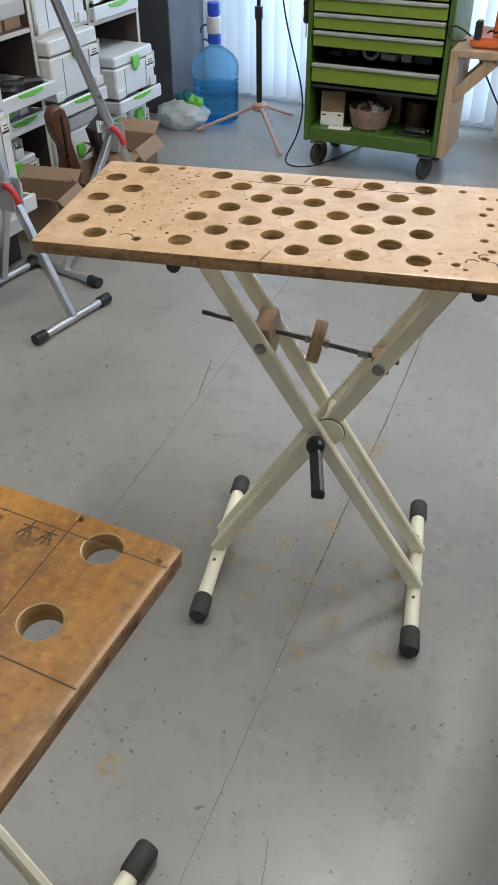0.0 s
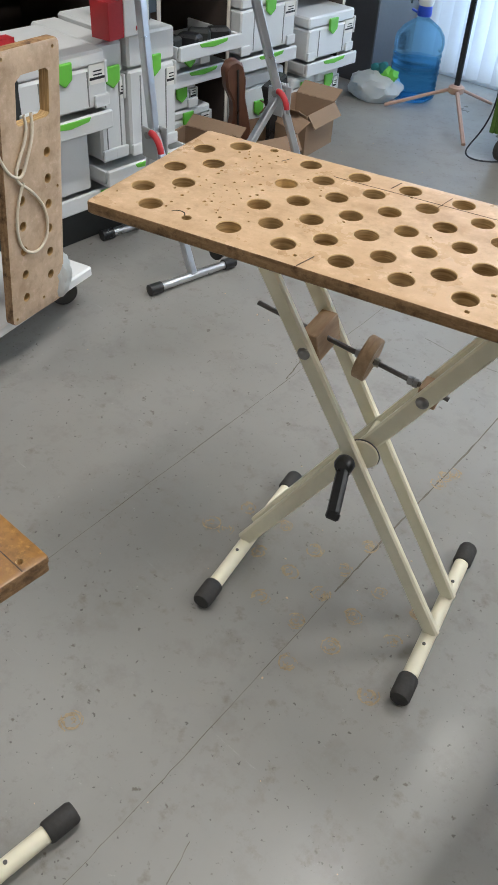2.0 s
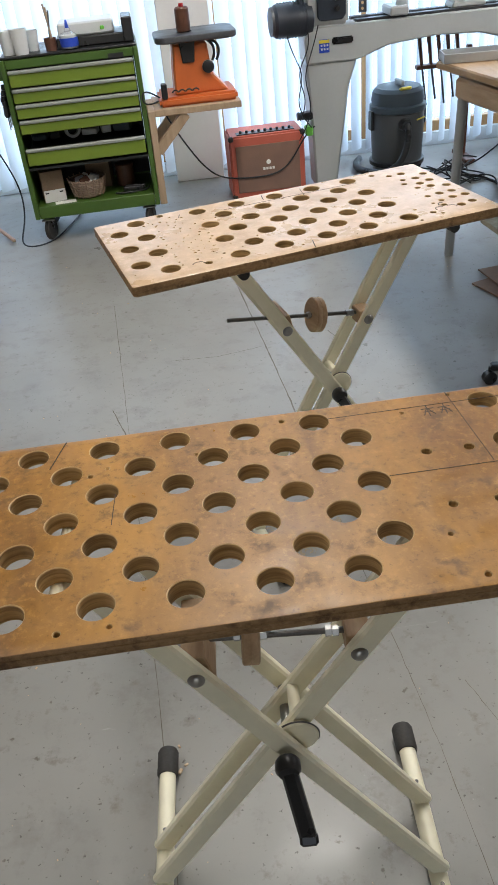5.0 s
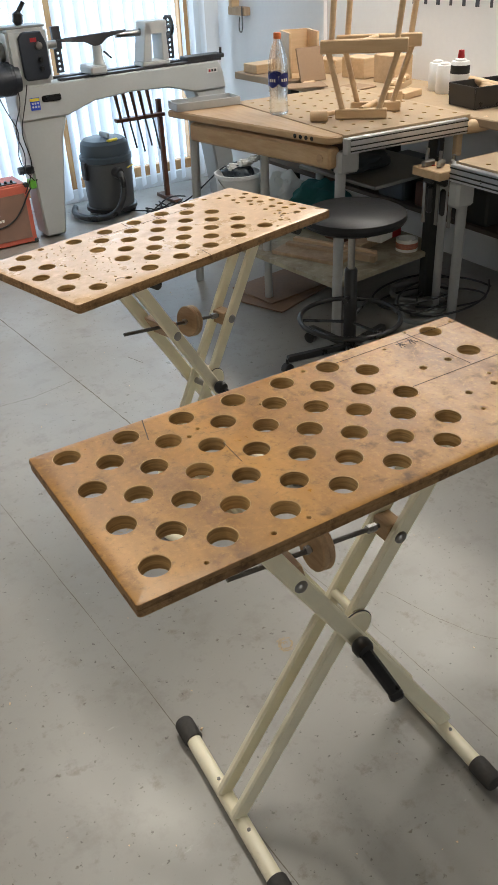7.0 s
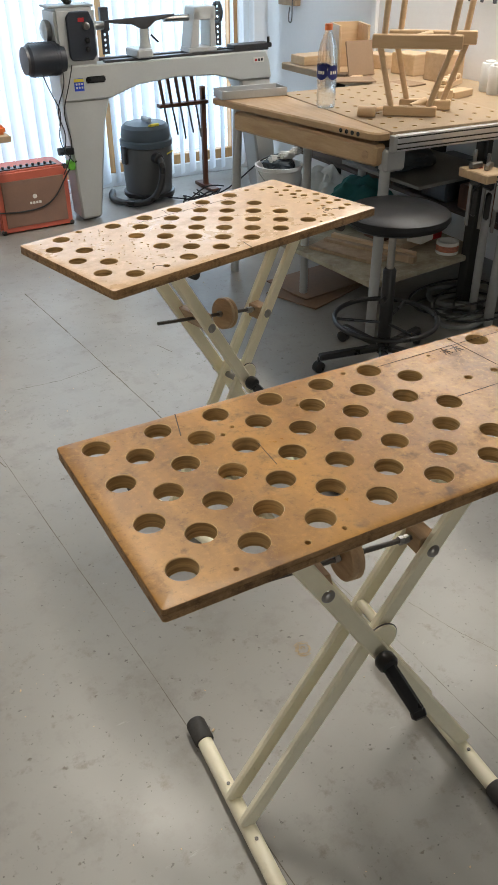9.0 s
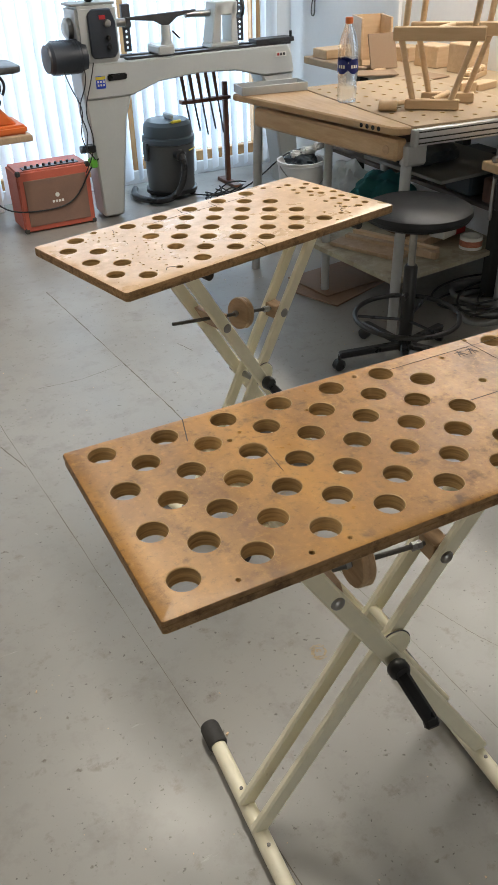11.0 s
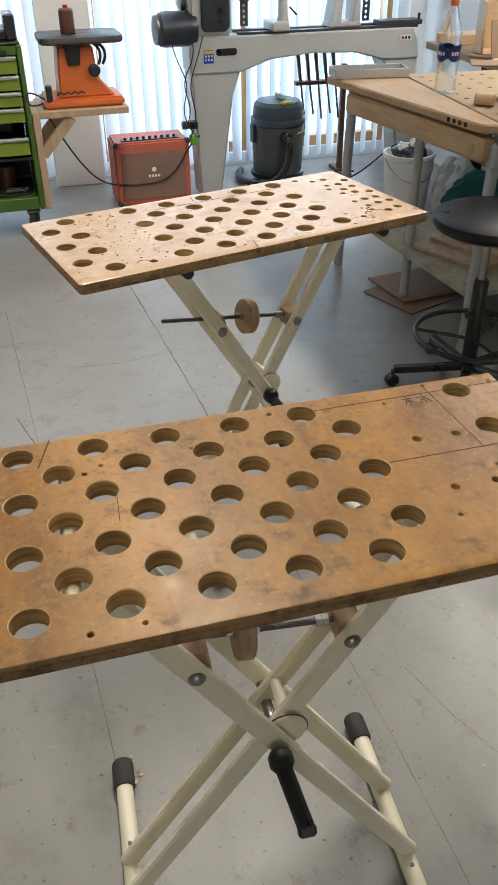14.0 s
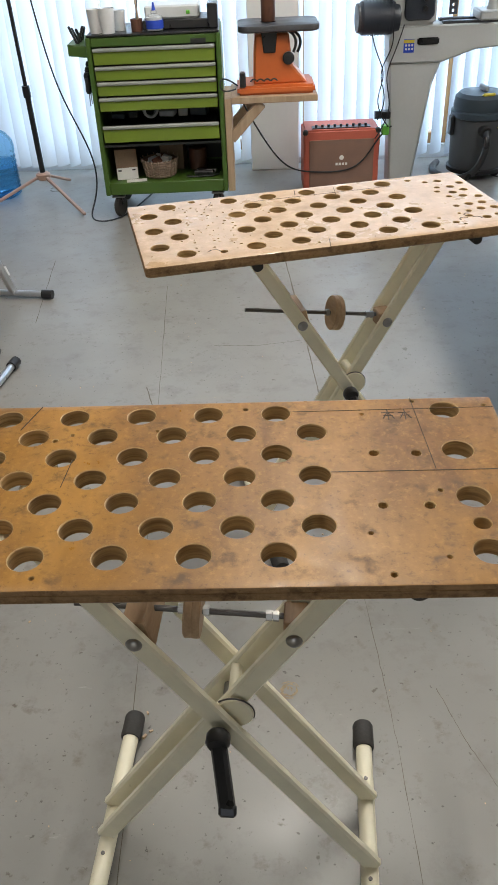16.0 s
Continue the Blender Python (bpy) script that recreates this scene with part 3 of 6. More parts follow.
        deep = (outer_y[1] - outer_y[0] if left else inner_y[1] - inner_y[0]) - 0.018
        add("clamp_block", prism(B(), shape, deep, pose(x, y, zc - 0.004), 0.002), M_block, "oiled hardwood clamp block")
    bm = lathe_shape(B(), [(0.010, -0.0125), (0.040, -0.0125), (0.0425, -0.010), (0.0425, -0.0015), (0.0415, 0.0), (0.0425, 0.0015), (0.0425, 0.010), (0.040, 0.0125), (0.010, 0.0125)], 32, pose(wheel_x, -0.002, rod_z(wheel_x), 0, 90 + math.degrees(-fall), 0))
    add("hand_wheel", bm, M_block, "turned wooden hand wheel")
    for x in (wheel_x - 0.019, wheel_x + 0.019, xr - 0.030, xr - 0.040):
        bm = B()
        bmesh.ops.create_cone(bm, cap_ends=True, segments=6, radius1=0.0085, radius2=0.0085, depth=0.009, matrix=pose(x, -0.002, rod_z(x), 0, 90, 0))
        add("nut", bm, M_steel)
    for (x, zb), ys in ((bolt_l, outer_y), (bolt_r, inner_y)):
        for y, turn in ((ys[0] - 0.0082, 90), (ys[1] + 0.0082, -90)):
            bm = lathe_shape(B(), [(0.0125, 0), (0.0120, 0.002), (0.009, 0.005), (0.004, 0.007)], 16, pose(x, y, zb, turn, 0, 0))
            add("bolt", bm, M_steel)


ZT, TH = 0.869, 0.023
rnd = random.Random(5)
# darker table: seven staggered rows, then one column of four
P = 0.0977
big = []
for r in range(7):
    y = 0.0525 + r * 0.0495
    big += [(0.0495 + c * P + (0.0490 if r % 2 else 0), y, 0.0205) for c in range(6)]
big += [(0.780, 0.0525 + k * 0.099, 0.0205) for k in range(4)]
small = [(0.668, 0.247, 0.007), (0.724, 0.245, 0.007), (0.667, 0.137, 0.006), (0.724, 0.136, 0.007), (0.780, 0.101, 0.0105), (0.742, 0.165, 0.0035),
         (0.731, 0.044, 0.003), (0.665, 0.017, 0.004), (0.661, 0.342, 0.003), (0.737, 0.374, 0.0035), (0.838, 0.359, 0.003), (0.228, 0.292, 0.004),
         (0.250, 0.304, 0.003), (0.205, 0.020, 0.004), (0.26, 0.020, 0.003), (0.105, 0.02, 0.003), (0.37, 0.31, 0.0025), (0.647, 0.086, 0.003), (0.494, 0.362, 0.004)]
tb = thing("perforated_work_table", pose(-1.124, 0.060, 0), "honey brown varnished plywood table with drilled holes on cream cross stand", "table", "perforated work tables")
bm = plate(B(), rounded(0.852, 0.383, 0.004), big + small, ZT - TH, ZT, 0.003, 26, True, 0.009)
part("tabletop", bm, [M_board_b, M_ply_edge, M_hole, M_rim], tb, "honey brown varnished plywood with large round holes")
saw_marks(tb, [((0.558, 0.352), (0.850, 0.354), 0.0010), ((0.608, 0.206), (0.850, 0.206), 0.0013), ((0.744, 0.210), (0.735, 0.381), 0.0010),
                     ((0.172, 0.320), (0.190, 0.381), 0.0018), ((0.258, 0.185), (0.262, 0.245), 0.0011)], ZT + 0.0001)
for gx in (0.688, 0.712):
    bm = B()
    for a, b in (((0.010, 0.0), (0.010, 0.026)), ((0.001, 0.018), (0.019, 0.019)), ((0.003, 0.011), (0.017, 0.011)), ((0.009, 0.018), (0.002, 0.003)), ((0.011, 0.018), (0.018, 0.003))):
        bar(bm, (gx + a[0], 0.326 + a[1], ZT + 0.0001), (gx + b[0] + rnd.uniform(-0.0005, 0.0005), 0.326 + b[1], ZT + 0.0001), 0.0015, 0.0005, 0)
    part("ink_mark", bm, M_pencil, tb, "worn dark ink mark")
stand(tb, pose(0.449, 0.208, 0, 0, 0, -3.3), 0.489, 0.832, (-0.066, 0.064), (-0.036, 0.026), (-0.116, 0.618), (0.111, 0.602), (-0.2174, 0.630), -0.039)

# paler table, a little higher
ZA = 0.875
big = []
for r in range(7):
    y = 0.053 + r * 0.0506
    big += [(0.242 + c * 0.0976 + (0.0488 if r % 2 else 0), y, 0.0200) for c in range(5 if r % 2 == 0 else 4)]
    big += [(0.093 if r % 2 == 0 else 0.043, y, 0.0200)]
small = [(0.155, 0.376, 0.008), (0.170, 0.042, 0.008), (0.70, 0.36, 0.0075)]
small += [(0.735 + 0.033 * (k % 3) + 0.012 * (k // 3 % 2), 0.07 + 0.045 * (k // 3) + rnd.uniform(-0.012, 0.012), 0.0095 if k % 3 else 0.007) for k in range(20)]
small += [(0.665, 0.085, 0.004), (0.69, 0.05, 0.007), (0.705, 0.035, 0.004), (0.645, 0.02, 0.0035), (0.72, 0.10, 0.004)]
pins = []
while len(pins) < 68:
    x, y = (rnd.gauss(0.165, 0.05), rnd.uniform(0.03, 0.35)) if rnd.random() < 0.75 else (rnd.uniform(0.02, 0.55), rnd.uniform(0.02, 0.38))
    if 0.01 < x and all((x - a) ** 2 + (y - b) ** 2 > (r + 0.007) ** 2 for a, b, r in big + small + pins):
        pins.append((x, y, rnd.choice((0.0016, 0.0016, 0.0022, 0.0028))))
ta = thing("perforated_work_table", pose(-0.842, 0.9444, 0, 0, 0, 13.55), "pale varnished plywood table with drilled holes on cream cross stand", "table", "perforated work tables")
bm = plate(B(), rounded(0.836, 0.393, 0.007), big + small + pins, ZA - TH, ZA, 0.0035, 24, True)
part("tabletop", bm, [M_board_a, M_ply_edge, M_hole, M_rim], ta, "pale varnished plywood with round holes and pinholes")
saw_marks(ta, [((0.388, 0.002), (0.398, 0.042), 0.0020), ((0.30, 0.332), (0.645, 0.3325), 0.0012), ((0.405, 0.345), (0.412, 0.378), 0.002), ((0.19, 0.338), (0.20, 0.36), 0.0014),
                     ((0.50, 0.318), (0.51, 0.37), 0.001)], ZA + 0.0001)
for cx, cy, r, a0, a1 in ((0.150, 0.044, 0.013, 10, 165), (0.716, 0.062, 0.011, 30, 200), (0.742, 0.058, 0.012, -20, 120), (0.735, 0.085, 0.010, 60, 230)):
    arc = [(cx + r * math.cos(radians(a0 + (a1 - a0) * k / 7)), cy + r * math.sin(radians(a0 + (a1 - a0) * k / 7))) for k in range(8)]
    bm = B()
    for (xa, ya), (xb, yb) in zip(arc, arc[1:]):
        bar(bm, (xa, ya, ZA + 0.0001), (xb, yb, ZA + 0.0001), 0.0022, 0.0006, 0)
    part("drill_arc", bm, M_pencil, ta, "dark arc left by a slipped drill")
stand(ta, pose(0.492, 0.195, 0, 0, 0, 0), 0.466, 0.838, (-0.058, 0.056), (-0.032, 0.030), (-0.128, 0.632), (0.096, 0.597), (-0.2547, 0.666), -0.028)


# ---- along the window: blinds, trolley, sander, amplifier, lathe, vacuum cleaner ----
blinds = thing("vertical_blind", pose(0, 4.66, 0), "white vertical cloth blinds closed before the bright window", "blind", kind="structure")
part("head_rail", box(B(), (-0.45, 0, 2.64), (4.1, 0.04, 0.05), bevel=0.004), M_white, blinds)
bm = B()
pts = [(-0.051, 0.004), (-0.027, -0.006), (0.0, -0.009), (0.027, -0.006), (0.051, 0.004)]
lo = [bm.verts.new((x, y, 0.06)) for x, y in pts]
hi = [bm.verts.new((x, y, 2.62)) for x, y in pts]
for i in range(4):
    bm.faces.new((lo[i], lo[i + 1], hi[i + 1], hi[i]))
first = part("blind_slat", bm, M_blind, blinds)
rs = random.Random(3)
n = 0
x = -2.47
while x < 1.60:
    if not -0.70 < x < -0.42:
        ob = first if n == 0 else new("blind_slat", first.data)
        ob.parent = blinds
        ob.matrix_local = pose(x, rs.uniform(-0.006, 0.006), 0, rs.uniform(-0.25, 0.25), rs.uniform(-0.3, 0.3), rs.gauss(46, 6))
        n += 1
    x += 0.079


def castor(parent, x, y, r=0.058, zt=0.13):
    c = part("castor", box(B(), (x, y, zt - 0.012), (0.07, 0.06, 0.008), bevel=0.002), M_steel, parent)
    part("fork", bar(B(), (x, y, zt - 0.012), (x, y + 0.012, r), 0.034, 0.012, 0.002), M_black, c)
    part("wheel", lathe_shape(B(), [(r * 0.5, -0.012), (r * 0.92, -0.013), (r, -0.008), (r, 0.008), (r * 0.92, 0.013), (r * 0.5, 0.012)], 22, pose(x, y + 0.015, r, 90, 0, 70)), M_cap, c)


def tool_trolley(m):
    t = thing("tool_trolley", m, "green steel tool trolley with lime drawers and open shelf", "tool trolley")
    W, D, Z0, Z1 = 0.665, 0.42, 0.135, 0.910
    for x in (0.012, W - 0.012):
        part("side_panel", box(B(), (x, D / 2, (Z0 + Z1) / 2), (0.024, D, Z1 - Z0), bevel=0.004), M_green, t)
    part("back_panel", box(B(), (W / 2, D - 0.006, (Z0 + Z1) / 2), (W - 0.05, 0.01, Z1 - Z0 - 0.01)), M_green, t)
    part("bottom_panel", box(B(), (W / 2, D / 2, Z0 + 0.032), (W - 0.05, D - 0.014, 0.062), bevel=0.003), M_green, t)
    part("top_panel", box(B(), (W / 2, D / 2, Z1 - 0.022), (W - 0.05, D - 0.014, 0.040), bevel=0.003), M_green, t)
    part("top_mat", box(B(), (W / 2, D / 2, Z1 + 0.007), (W - 0.01, D - 0.01, 0.010), bevel=0.004), M_black, t, "black ribbed rubber mat")
    part("name_plate", box(B(), (W - 0.11, -0.0015, Z1 - 0.03), (0.075, 0.003, 0.022), bevel=0.001), M_black, t, "black plate with a small green mark")
    # near-black shelf, back sheet and drawer boxes paint the trolley's inner shade
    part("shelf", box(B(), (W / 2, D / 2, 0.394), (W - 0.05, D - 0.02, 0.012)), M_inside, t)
    part("shade_back", box(B(), (W / 2, D - 0.016, 0.52), (W - 0.052, 0.006, 0.62)), M_inside, t)
    for z0, z1 in ((0.786, 0.866), (0.713, 0.783), (0.641, 0.711), (0.567, 0.637), (0.412, 0.500)):
        d = part("drawer", box(B(), (W / 2, 0.004, (z0 + z1) / 2 - 0.009), (W - 0.062, 0.018, z1 - z0 - 0.022), bevel=0.003), M_lime, t)
        part("grip_rail", box(B(), (W / 2, -0.003, z1 - 0.011), (W - 0.062, 0.026, 0.016), bevel=0.004), M_grip, d, "grey grip rail")
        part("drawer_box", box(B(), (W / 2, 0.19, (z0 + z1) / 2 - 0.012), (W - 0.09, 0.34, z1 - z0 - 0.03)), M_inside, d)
    bm = B()
    prism(bm, [(0, 0), (-0.095, 0.012), (-0.095, 0.066), (0, 0.052)], 0.34, pose(0, 0.03, 0.818), 0.003)
    part("side_bin", bm, M_green, t, "green sheet side bin")
    for x, y in ((0.06, 0.06), (W - 0.06, 0.06), (0.06, D - 0.07), (W - 0.06, D - 0.07)):
        castor(t, x, y)
    return t


TM = pose(-1.487, 3.762, 0, 0, 0, 1.8)
trolley = tool_trolley(TM)
# wooden side board and bracket shelf that carry the sander
br = thing("wooden_bracket_shelf", TM, "raw pine bracket shelf bolted to the green trolley", "shelf")
part("side_board", box(B(), (0.686, 0.16, 0.37), (0.036, 0.32, 0.47), bevel=0.003), M_pine, br)
part("shelf_board", box(B(), (0.925, 0.18, 0.592), (0.445, 0.36, 0.032), bevel=0.003), M_pine, br)
part("brace", bar(B(), (0.695, 0.03, 0.40), (0.86, 0.03, 0.572), 0.05, 0.036, 0.003, (0, 1, 0)), M_pine, br)
part("brace", bar(B(), (0.695, 0.30, 0.40), (0.86, 0.30, 0.572), 0.05, 0.036, 0.003, (0, 1, 0)), M_pine, br)

sander = thing("spindle_sander", TM @ pose(0.722, 0.02, 0.608), "orange bench spindle sander with dark cast table", "sander")
part("base", box(B(), (0.215, 0.15, 0.022), (0.40, 0.27, 0.044), bevel=0.012, seg=2), M_orange, sander)
bm = B()
prism(bm, [(0.10, 0.04), (0.38, 0.04), (0.30, 0.13), (0.285, 0.275), (0.115, 0.275), (0.105, 0.16)], 0.18, pose(0, 0.06, 0), 0.010)
part("body", bm, M_orange, sander)
bm = B()
prism(bm, [(0.155, 0.19), (0.215, 0.19), (0.225, 0.285), (0.145, 0.285)], 0.02, pose(0, 0.046, 0), 0.004)
part("trunnion", bm, M_black, sander)
part("work_table", plate(B(), rounded(0.405, 0.30, 0.05, 6, 0.03, 0.0), [(0.185, 0.15, 0.04)], 0.288, 0.320, 0.006, 24), [M_iron, M_iron, M_iron], sander)
part("spindle", lathe_shape(B(), [(0.032, 0), (0.036, 0.006), (0.036, 0.10), (0.028, 0.108)], 20, pose(0.185, 0.15, 0.322)), M_brown, sander, "brown abrasive sleeve")
part("spindle_nut", rod(B(), (0.185, 0.15, 0.43), (0.185, 0.15, 0.445), 0.012, 8), M_red, sander)
part("tilt_knob", lathe_shape(B(), [(0.026, 0), (0.030, 0.006), (0.030, 0.022), (0.02, 0.028)], 18, pose(0.28, 0.058, 0.165, 90, 0, 0)), M_black, sander)
part("switch_box", box(B(), (0.045, 0.03, 0.075), (0.030, 0.04, 0.075), bevel=0.006), M_black, sander)
for k in range(2):
    pts = [(0.285 + 0.02 * k, 0.052, 0.285), (0.315 + 0.025 * k, 0.048, 0.27), (0.33 + 0.025 * k, 0.046, 0.235), (0.305 + 0.02 * k, 0.05, 0.19)]
    cable("tilt_bracket", pts, 0.007, M_black, sander)
for i in range(4):
    cable("collar_ring", [(0.10 + i * 0.035 + 0.017 * math.cos(a), 0.028, 0.058 + 0.017 * math.sin(a)) for a in [radians(20 + 28 * j) for j in range(6)]], 0.004, M_black, sander)
cable("power_cable", [TM @ Vector(p) for p in ((0.74, 0.03, 0.66), (0.67, -0.02, 0.72), (0.64, -0.03, 0.69), (0.66, -0.02, 0.63), (0.73, 0.0, 0.65))], 0.004, M_cable, None, "black power cable looped beside the sander", "cable")
cable("power_cable", [(-0.74, 3.98, 0.56), (-0.69, 4.03, 0.45), (-0.60, 4.08, 0.28), (-0.50, 4.10, 0.16), (-0.40, 4.105, 0.13), (-0.25, 4.112, 0.12), (-0.12, 4.112, 0.13), (-0.03, 4.11, 0.21), (0.03, 4.11, 0.33), (0.09, 4.13, 0.36)], 0.0045, M_cable, None, "black cable hanging past the red amplifier", "cable")

# things on and in the trolley
def tl(x, y, z, rz=0):
    return TM @ pose(x, y, z, 0, 0, rz)


def cup(m, r, h, material, label, taper=0.8):
    return solo("cup", lathe_shape(B(), [(r * taper, 0), (r * taper, 0.002), (r, h), (r * 0.94, h), (r * taper * 0.93, 0.004)], 22, m=None), material, m, label, "cup", "cups on the trolley")


ZM = 0.923
cup(tl(0.055, 0.08, ZM), 0.042, 0.105, M_white, "white plastic cup on the trolley top")
cup(tl(0.115, 0.05, ZM), 0.040, 0.110, M_white, "white plastic cup with faint print on the trolley")
cup(tl(0.165, 0.13, ZM), 0.033, 0.09, M_white, "small white cup on the trolley top")
cup(tl(0.255, 0.07, ZM), 0.030, 0.055, M_brown, "brown turned wooden pot holding brushes", 0.9)
for k in range(3):
    a = tl(0.25 + 0.01 * k, 0.07, ZM + 0.01)
    solo("brush", rod(B(), (0, 0, 0), (0.02 - 0.02 * k, 0.01, 0.16 + 0.015 * k), 0.0045, 8), M_pine if k else M_rod, a, "thin wooden brush standing in a pot", "brush", "brushes")
gb = thing("glue_bottle", tl(0.345, 0.06, ZM), "clear squat glue bottle with blue tip", "bottle")
part("bottle_body", lathe_shape(B(), [(0.040, 0), (0.043, 0.006), (0.043, 0.055), (0.036, 0.068), (0.016, 0.076), (0.014, 0.09)], 22), M_pet, gb)
part("paper_label", lathe_shape(B(), [(0.0438, 0.012), (0.0438, 0.050)], 22, close=False), M_blue, gb, "white and blue label")
part("contents", lathe_shape(B(), [(0.037, 0.004), (0.040, 0.03), (0.037, 0.06)], 18), M_white, gb)
part("nozzle", rod(B(), (0, 0, 0.09), (0, 0, 0.125), 0.010, 12, 0.004), M_blue, gb)
case = thing("parts_case", tl(0.45, 0.20, ZM), "grey transparent lidded parts case on the trolley", "case")
part("case_tray", box(B(), (0, 0, 0.022), (0.34, 0.24, 0.044), bevel=0.006), M_black, case)
part("case_lid", box(B(), (-0.02, 0.0, 0.075), (0.27, 0.20, 0.060), bevel=0.008), M_case, case)
part("case_latch", box(B(), (0.06, -0.104, 0.072), (0.02, 0.012, 0.016), bevel=0.003), M_case_green, case)
solo("drill_holder", box(B(), (0, 0, 0.055), (0.05, 0.2, 0.11), bevel=0.006), M_black, tl(0.63, 0.16, ZM), "tall black plastic holder on the trolley", "holder")
for k in range(3):
    w = thing("spring_clamp", tl(-0.05, 0.08 + 0.06 * k, 0.872, 30 * k), "black spring clamp lying in the side bin", "clamp", "spring clamps")
    for s in (-1, 1):
        part("jaw", bar(B(), (0, 0, 0), (s * 0.035, 0, 0.085 - 0.012 * k), 0.014, 0.012, 0.003), M_black, w)
for k in range(4):
    s = thing("screwdriver", tl(-0.022, 0.045 + 0.05 * k, 0.62, 15 * k), "screwdriver with black handle on the trolley side", "screwdriver", "screwdrivers")
    part("handle", lathe_shape(B(), [(0.010, 0), (0.016, 0.012), (0.013, 0.05), (0.017, 0.085), (0.012, 0.10)], 12, pose(0, 0, 0.03 + 0.018 * (k % 3))), M_black, s)
    part("blade", rod(B(), (0, 0, -0.03), (0, 0, 0.035 + 0.018 * (k % 3)), 0.003, 8), M_steel, s)
    part("hook_plate", box(B(), (0.012, 0, 0.06), (0.022, 0.012, 0.02)), M_black, s)
# open shelf above the lowest drawer: small tools
rt = random.Random(8)
for k, (x, w, h) in enumerate(((0.10, 0.07, 0.025), (0.17, 0.05, 0.035), (0.36, 0.08, 0.03), (0.44, 0.05, 0.038), (0.53, 0.09, 0.05))):
    solo("small_tool_box", box(B(), (0, 0, h / 2), (w, 0.07, h), bevel=0.004), (M_vac, M_inside, M_grey_met, M_grey_met, M_vac)[k], tl(x, 0.18, 0.500, rt.uniform(-15, 15)), "small grey tool box lying above the drawer", "box", "boxes in the trolley")
solo("tape_roll", lathe_shape(B(), [(0.028, -0.012), (0.042, -0.012), (0.042, 0.012), (0.028, 0.012), (0.028, -0.012)], 24, pose(0, 0, 0.042, 90, 0, 20), close=False), M_grey_met, tl(0.27, 0.15, 0.496), "pale adhesive tape roll above the drawer", "tape")


def carton(name, m, w, d, h, label, open_top=False, group="cartons", mt=None):
    """A cardboard carton with flaps."""
    mt = mt or M_card
    c = thing(name, m, label, "box", group)
    th = 0.004
    part("carton_wall", box(B(), (0, -d / 2 + th / 2, h / 2), (w, th, h)), mt, c)
    part("carton_wall", box(B(), (0, d / 2 - th / 2, h / 2), (w, th, h)), mt, c)
    part("carton_wall", box(B(), (-w / 2 + th / 2, 0, h / 2), (th, d - 2 * th, h)), mt, c)
    part("carton_wall", box(B(), (w / 2 - th / 2, 0, h / 2), (th, d - 2 * th, h)), mt, c)
    part("carton_base", box(B(), (0, 0, 0.004), (w - 2 * th, d - 2 * th, 0.005)), mt, c)
    if open_top:
        for s in (-1, 1):
            part("flap", box(B(), None, (w * 0.96, d * 0.3, th), m=pose(0, s * d / 2, h) @ pose(0, 0, 0, s * 30, 0, 0) @ pose(0, s * d * 0.15, 0)), mt, c)
            part("flap", box(B(), None, (w * 0.3, d * 0.94, th), m=pose(s * w / 2, 0, h) @ pose(0, 0, 0, 0, -s * (-50), 0) @ pose(s * w * 0.15, 0, 0)), mt, c)
    else:
        part("flap", box(B(), (0, 0, h + th / 2), (w, d, th)), mt, c)
    return c


pc = carton("carton", tl(0.105, 0.16, 0.199, 10), 0.115, 0.17, 0.155, "brown carton with white printed front in the trolley", mt=M_card_dull)
part("printed_front", box(B(), (0.0, -0.0865, 0.032), (0.113, 0.003, 0.062)), M_paper, pc, "white printed front band")
for k in range(2):
    part("printed_bar", box(B(), (-0.04 + 0.075 * k, -0.0888, 0.050), (0.018, 0.001, 0.007)), M_black, pc)
carton("carton", tl(0.36, 0.30, 0.199, -6), 0.13, 0.12, 0.165, "shade-toned brown carton behind the basket", mt=M_card_dull)
bs = thing("wicker_basket", tl(0.295, 0.13, 0.199, 0), "woven cane basket full of bits in the trolley", "basket")
part("basket_base", lathe_shape(B(), [(0.002, 0.002), (0.070, 0.002), (0.074, 0.006)], 24), M_wicker, bs)
for k in range(7):
    r0 = 0.076 + 0.0028 * k
    part("cane_hoop", lathe_shape(B(), [(r0 + 0.006 * math.cos(a), 0.012 + 0.0125 * k + 0.0062 * math.sin(a)) for a in [radians(60 * j) for j in range(7)]], 26, close=False), M_wicker, bs)
for k in range(16):
    a = k * math.pi / 8
    part("cane_stake", rod(B(), (0.081 * math.cos(a), 0.081 * math.sin(a), 0.004), (0.103 * math.cos(a), 0.103 * math.sin(a), 0.10), 0.0035, 6), M_wicker, bs)
for k in range(7):
    a = 0.9 * k
    solo("small_part", box(B(), (0, 0, 0.02), (0.05, 0.03, 0.045), (12 * k, 20, 0), 0.004), (M_grey_met, M_brown, M_paper, M_card_dull)[k % 4], tl(0.295 + 0.04 * math.cos(a), 0.13 + 0.04 * math.sin(a), 0.262, 40 * k), "small workshop part lying in the basket", "part", "parts in the basket")
solo("paper_sheet", box(B(), (0, 0, 0.0015), (0.11, 0.05, 0.002)), M_paper, tl(0.17, 0.045, 0.199, 6), "white paper slip on the trolley shelf", "paper")
cable("plug_cable", [TM @ Vector(p) for p in ((0.44, 0.06, 0.208), (0.50, 0.04, 0.206), (0.56, 0.07, 0.208), (0.60, 0.05, 0.206), (0.62, 0.12, 0.206))], 0.005, M_cable, None, "black plug cable lying in the trolley", "cable")
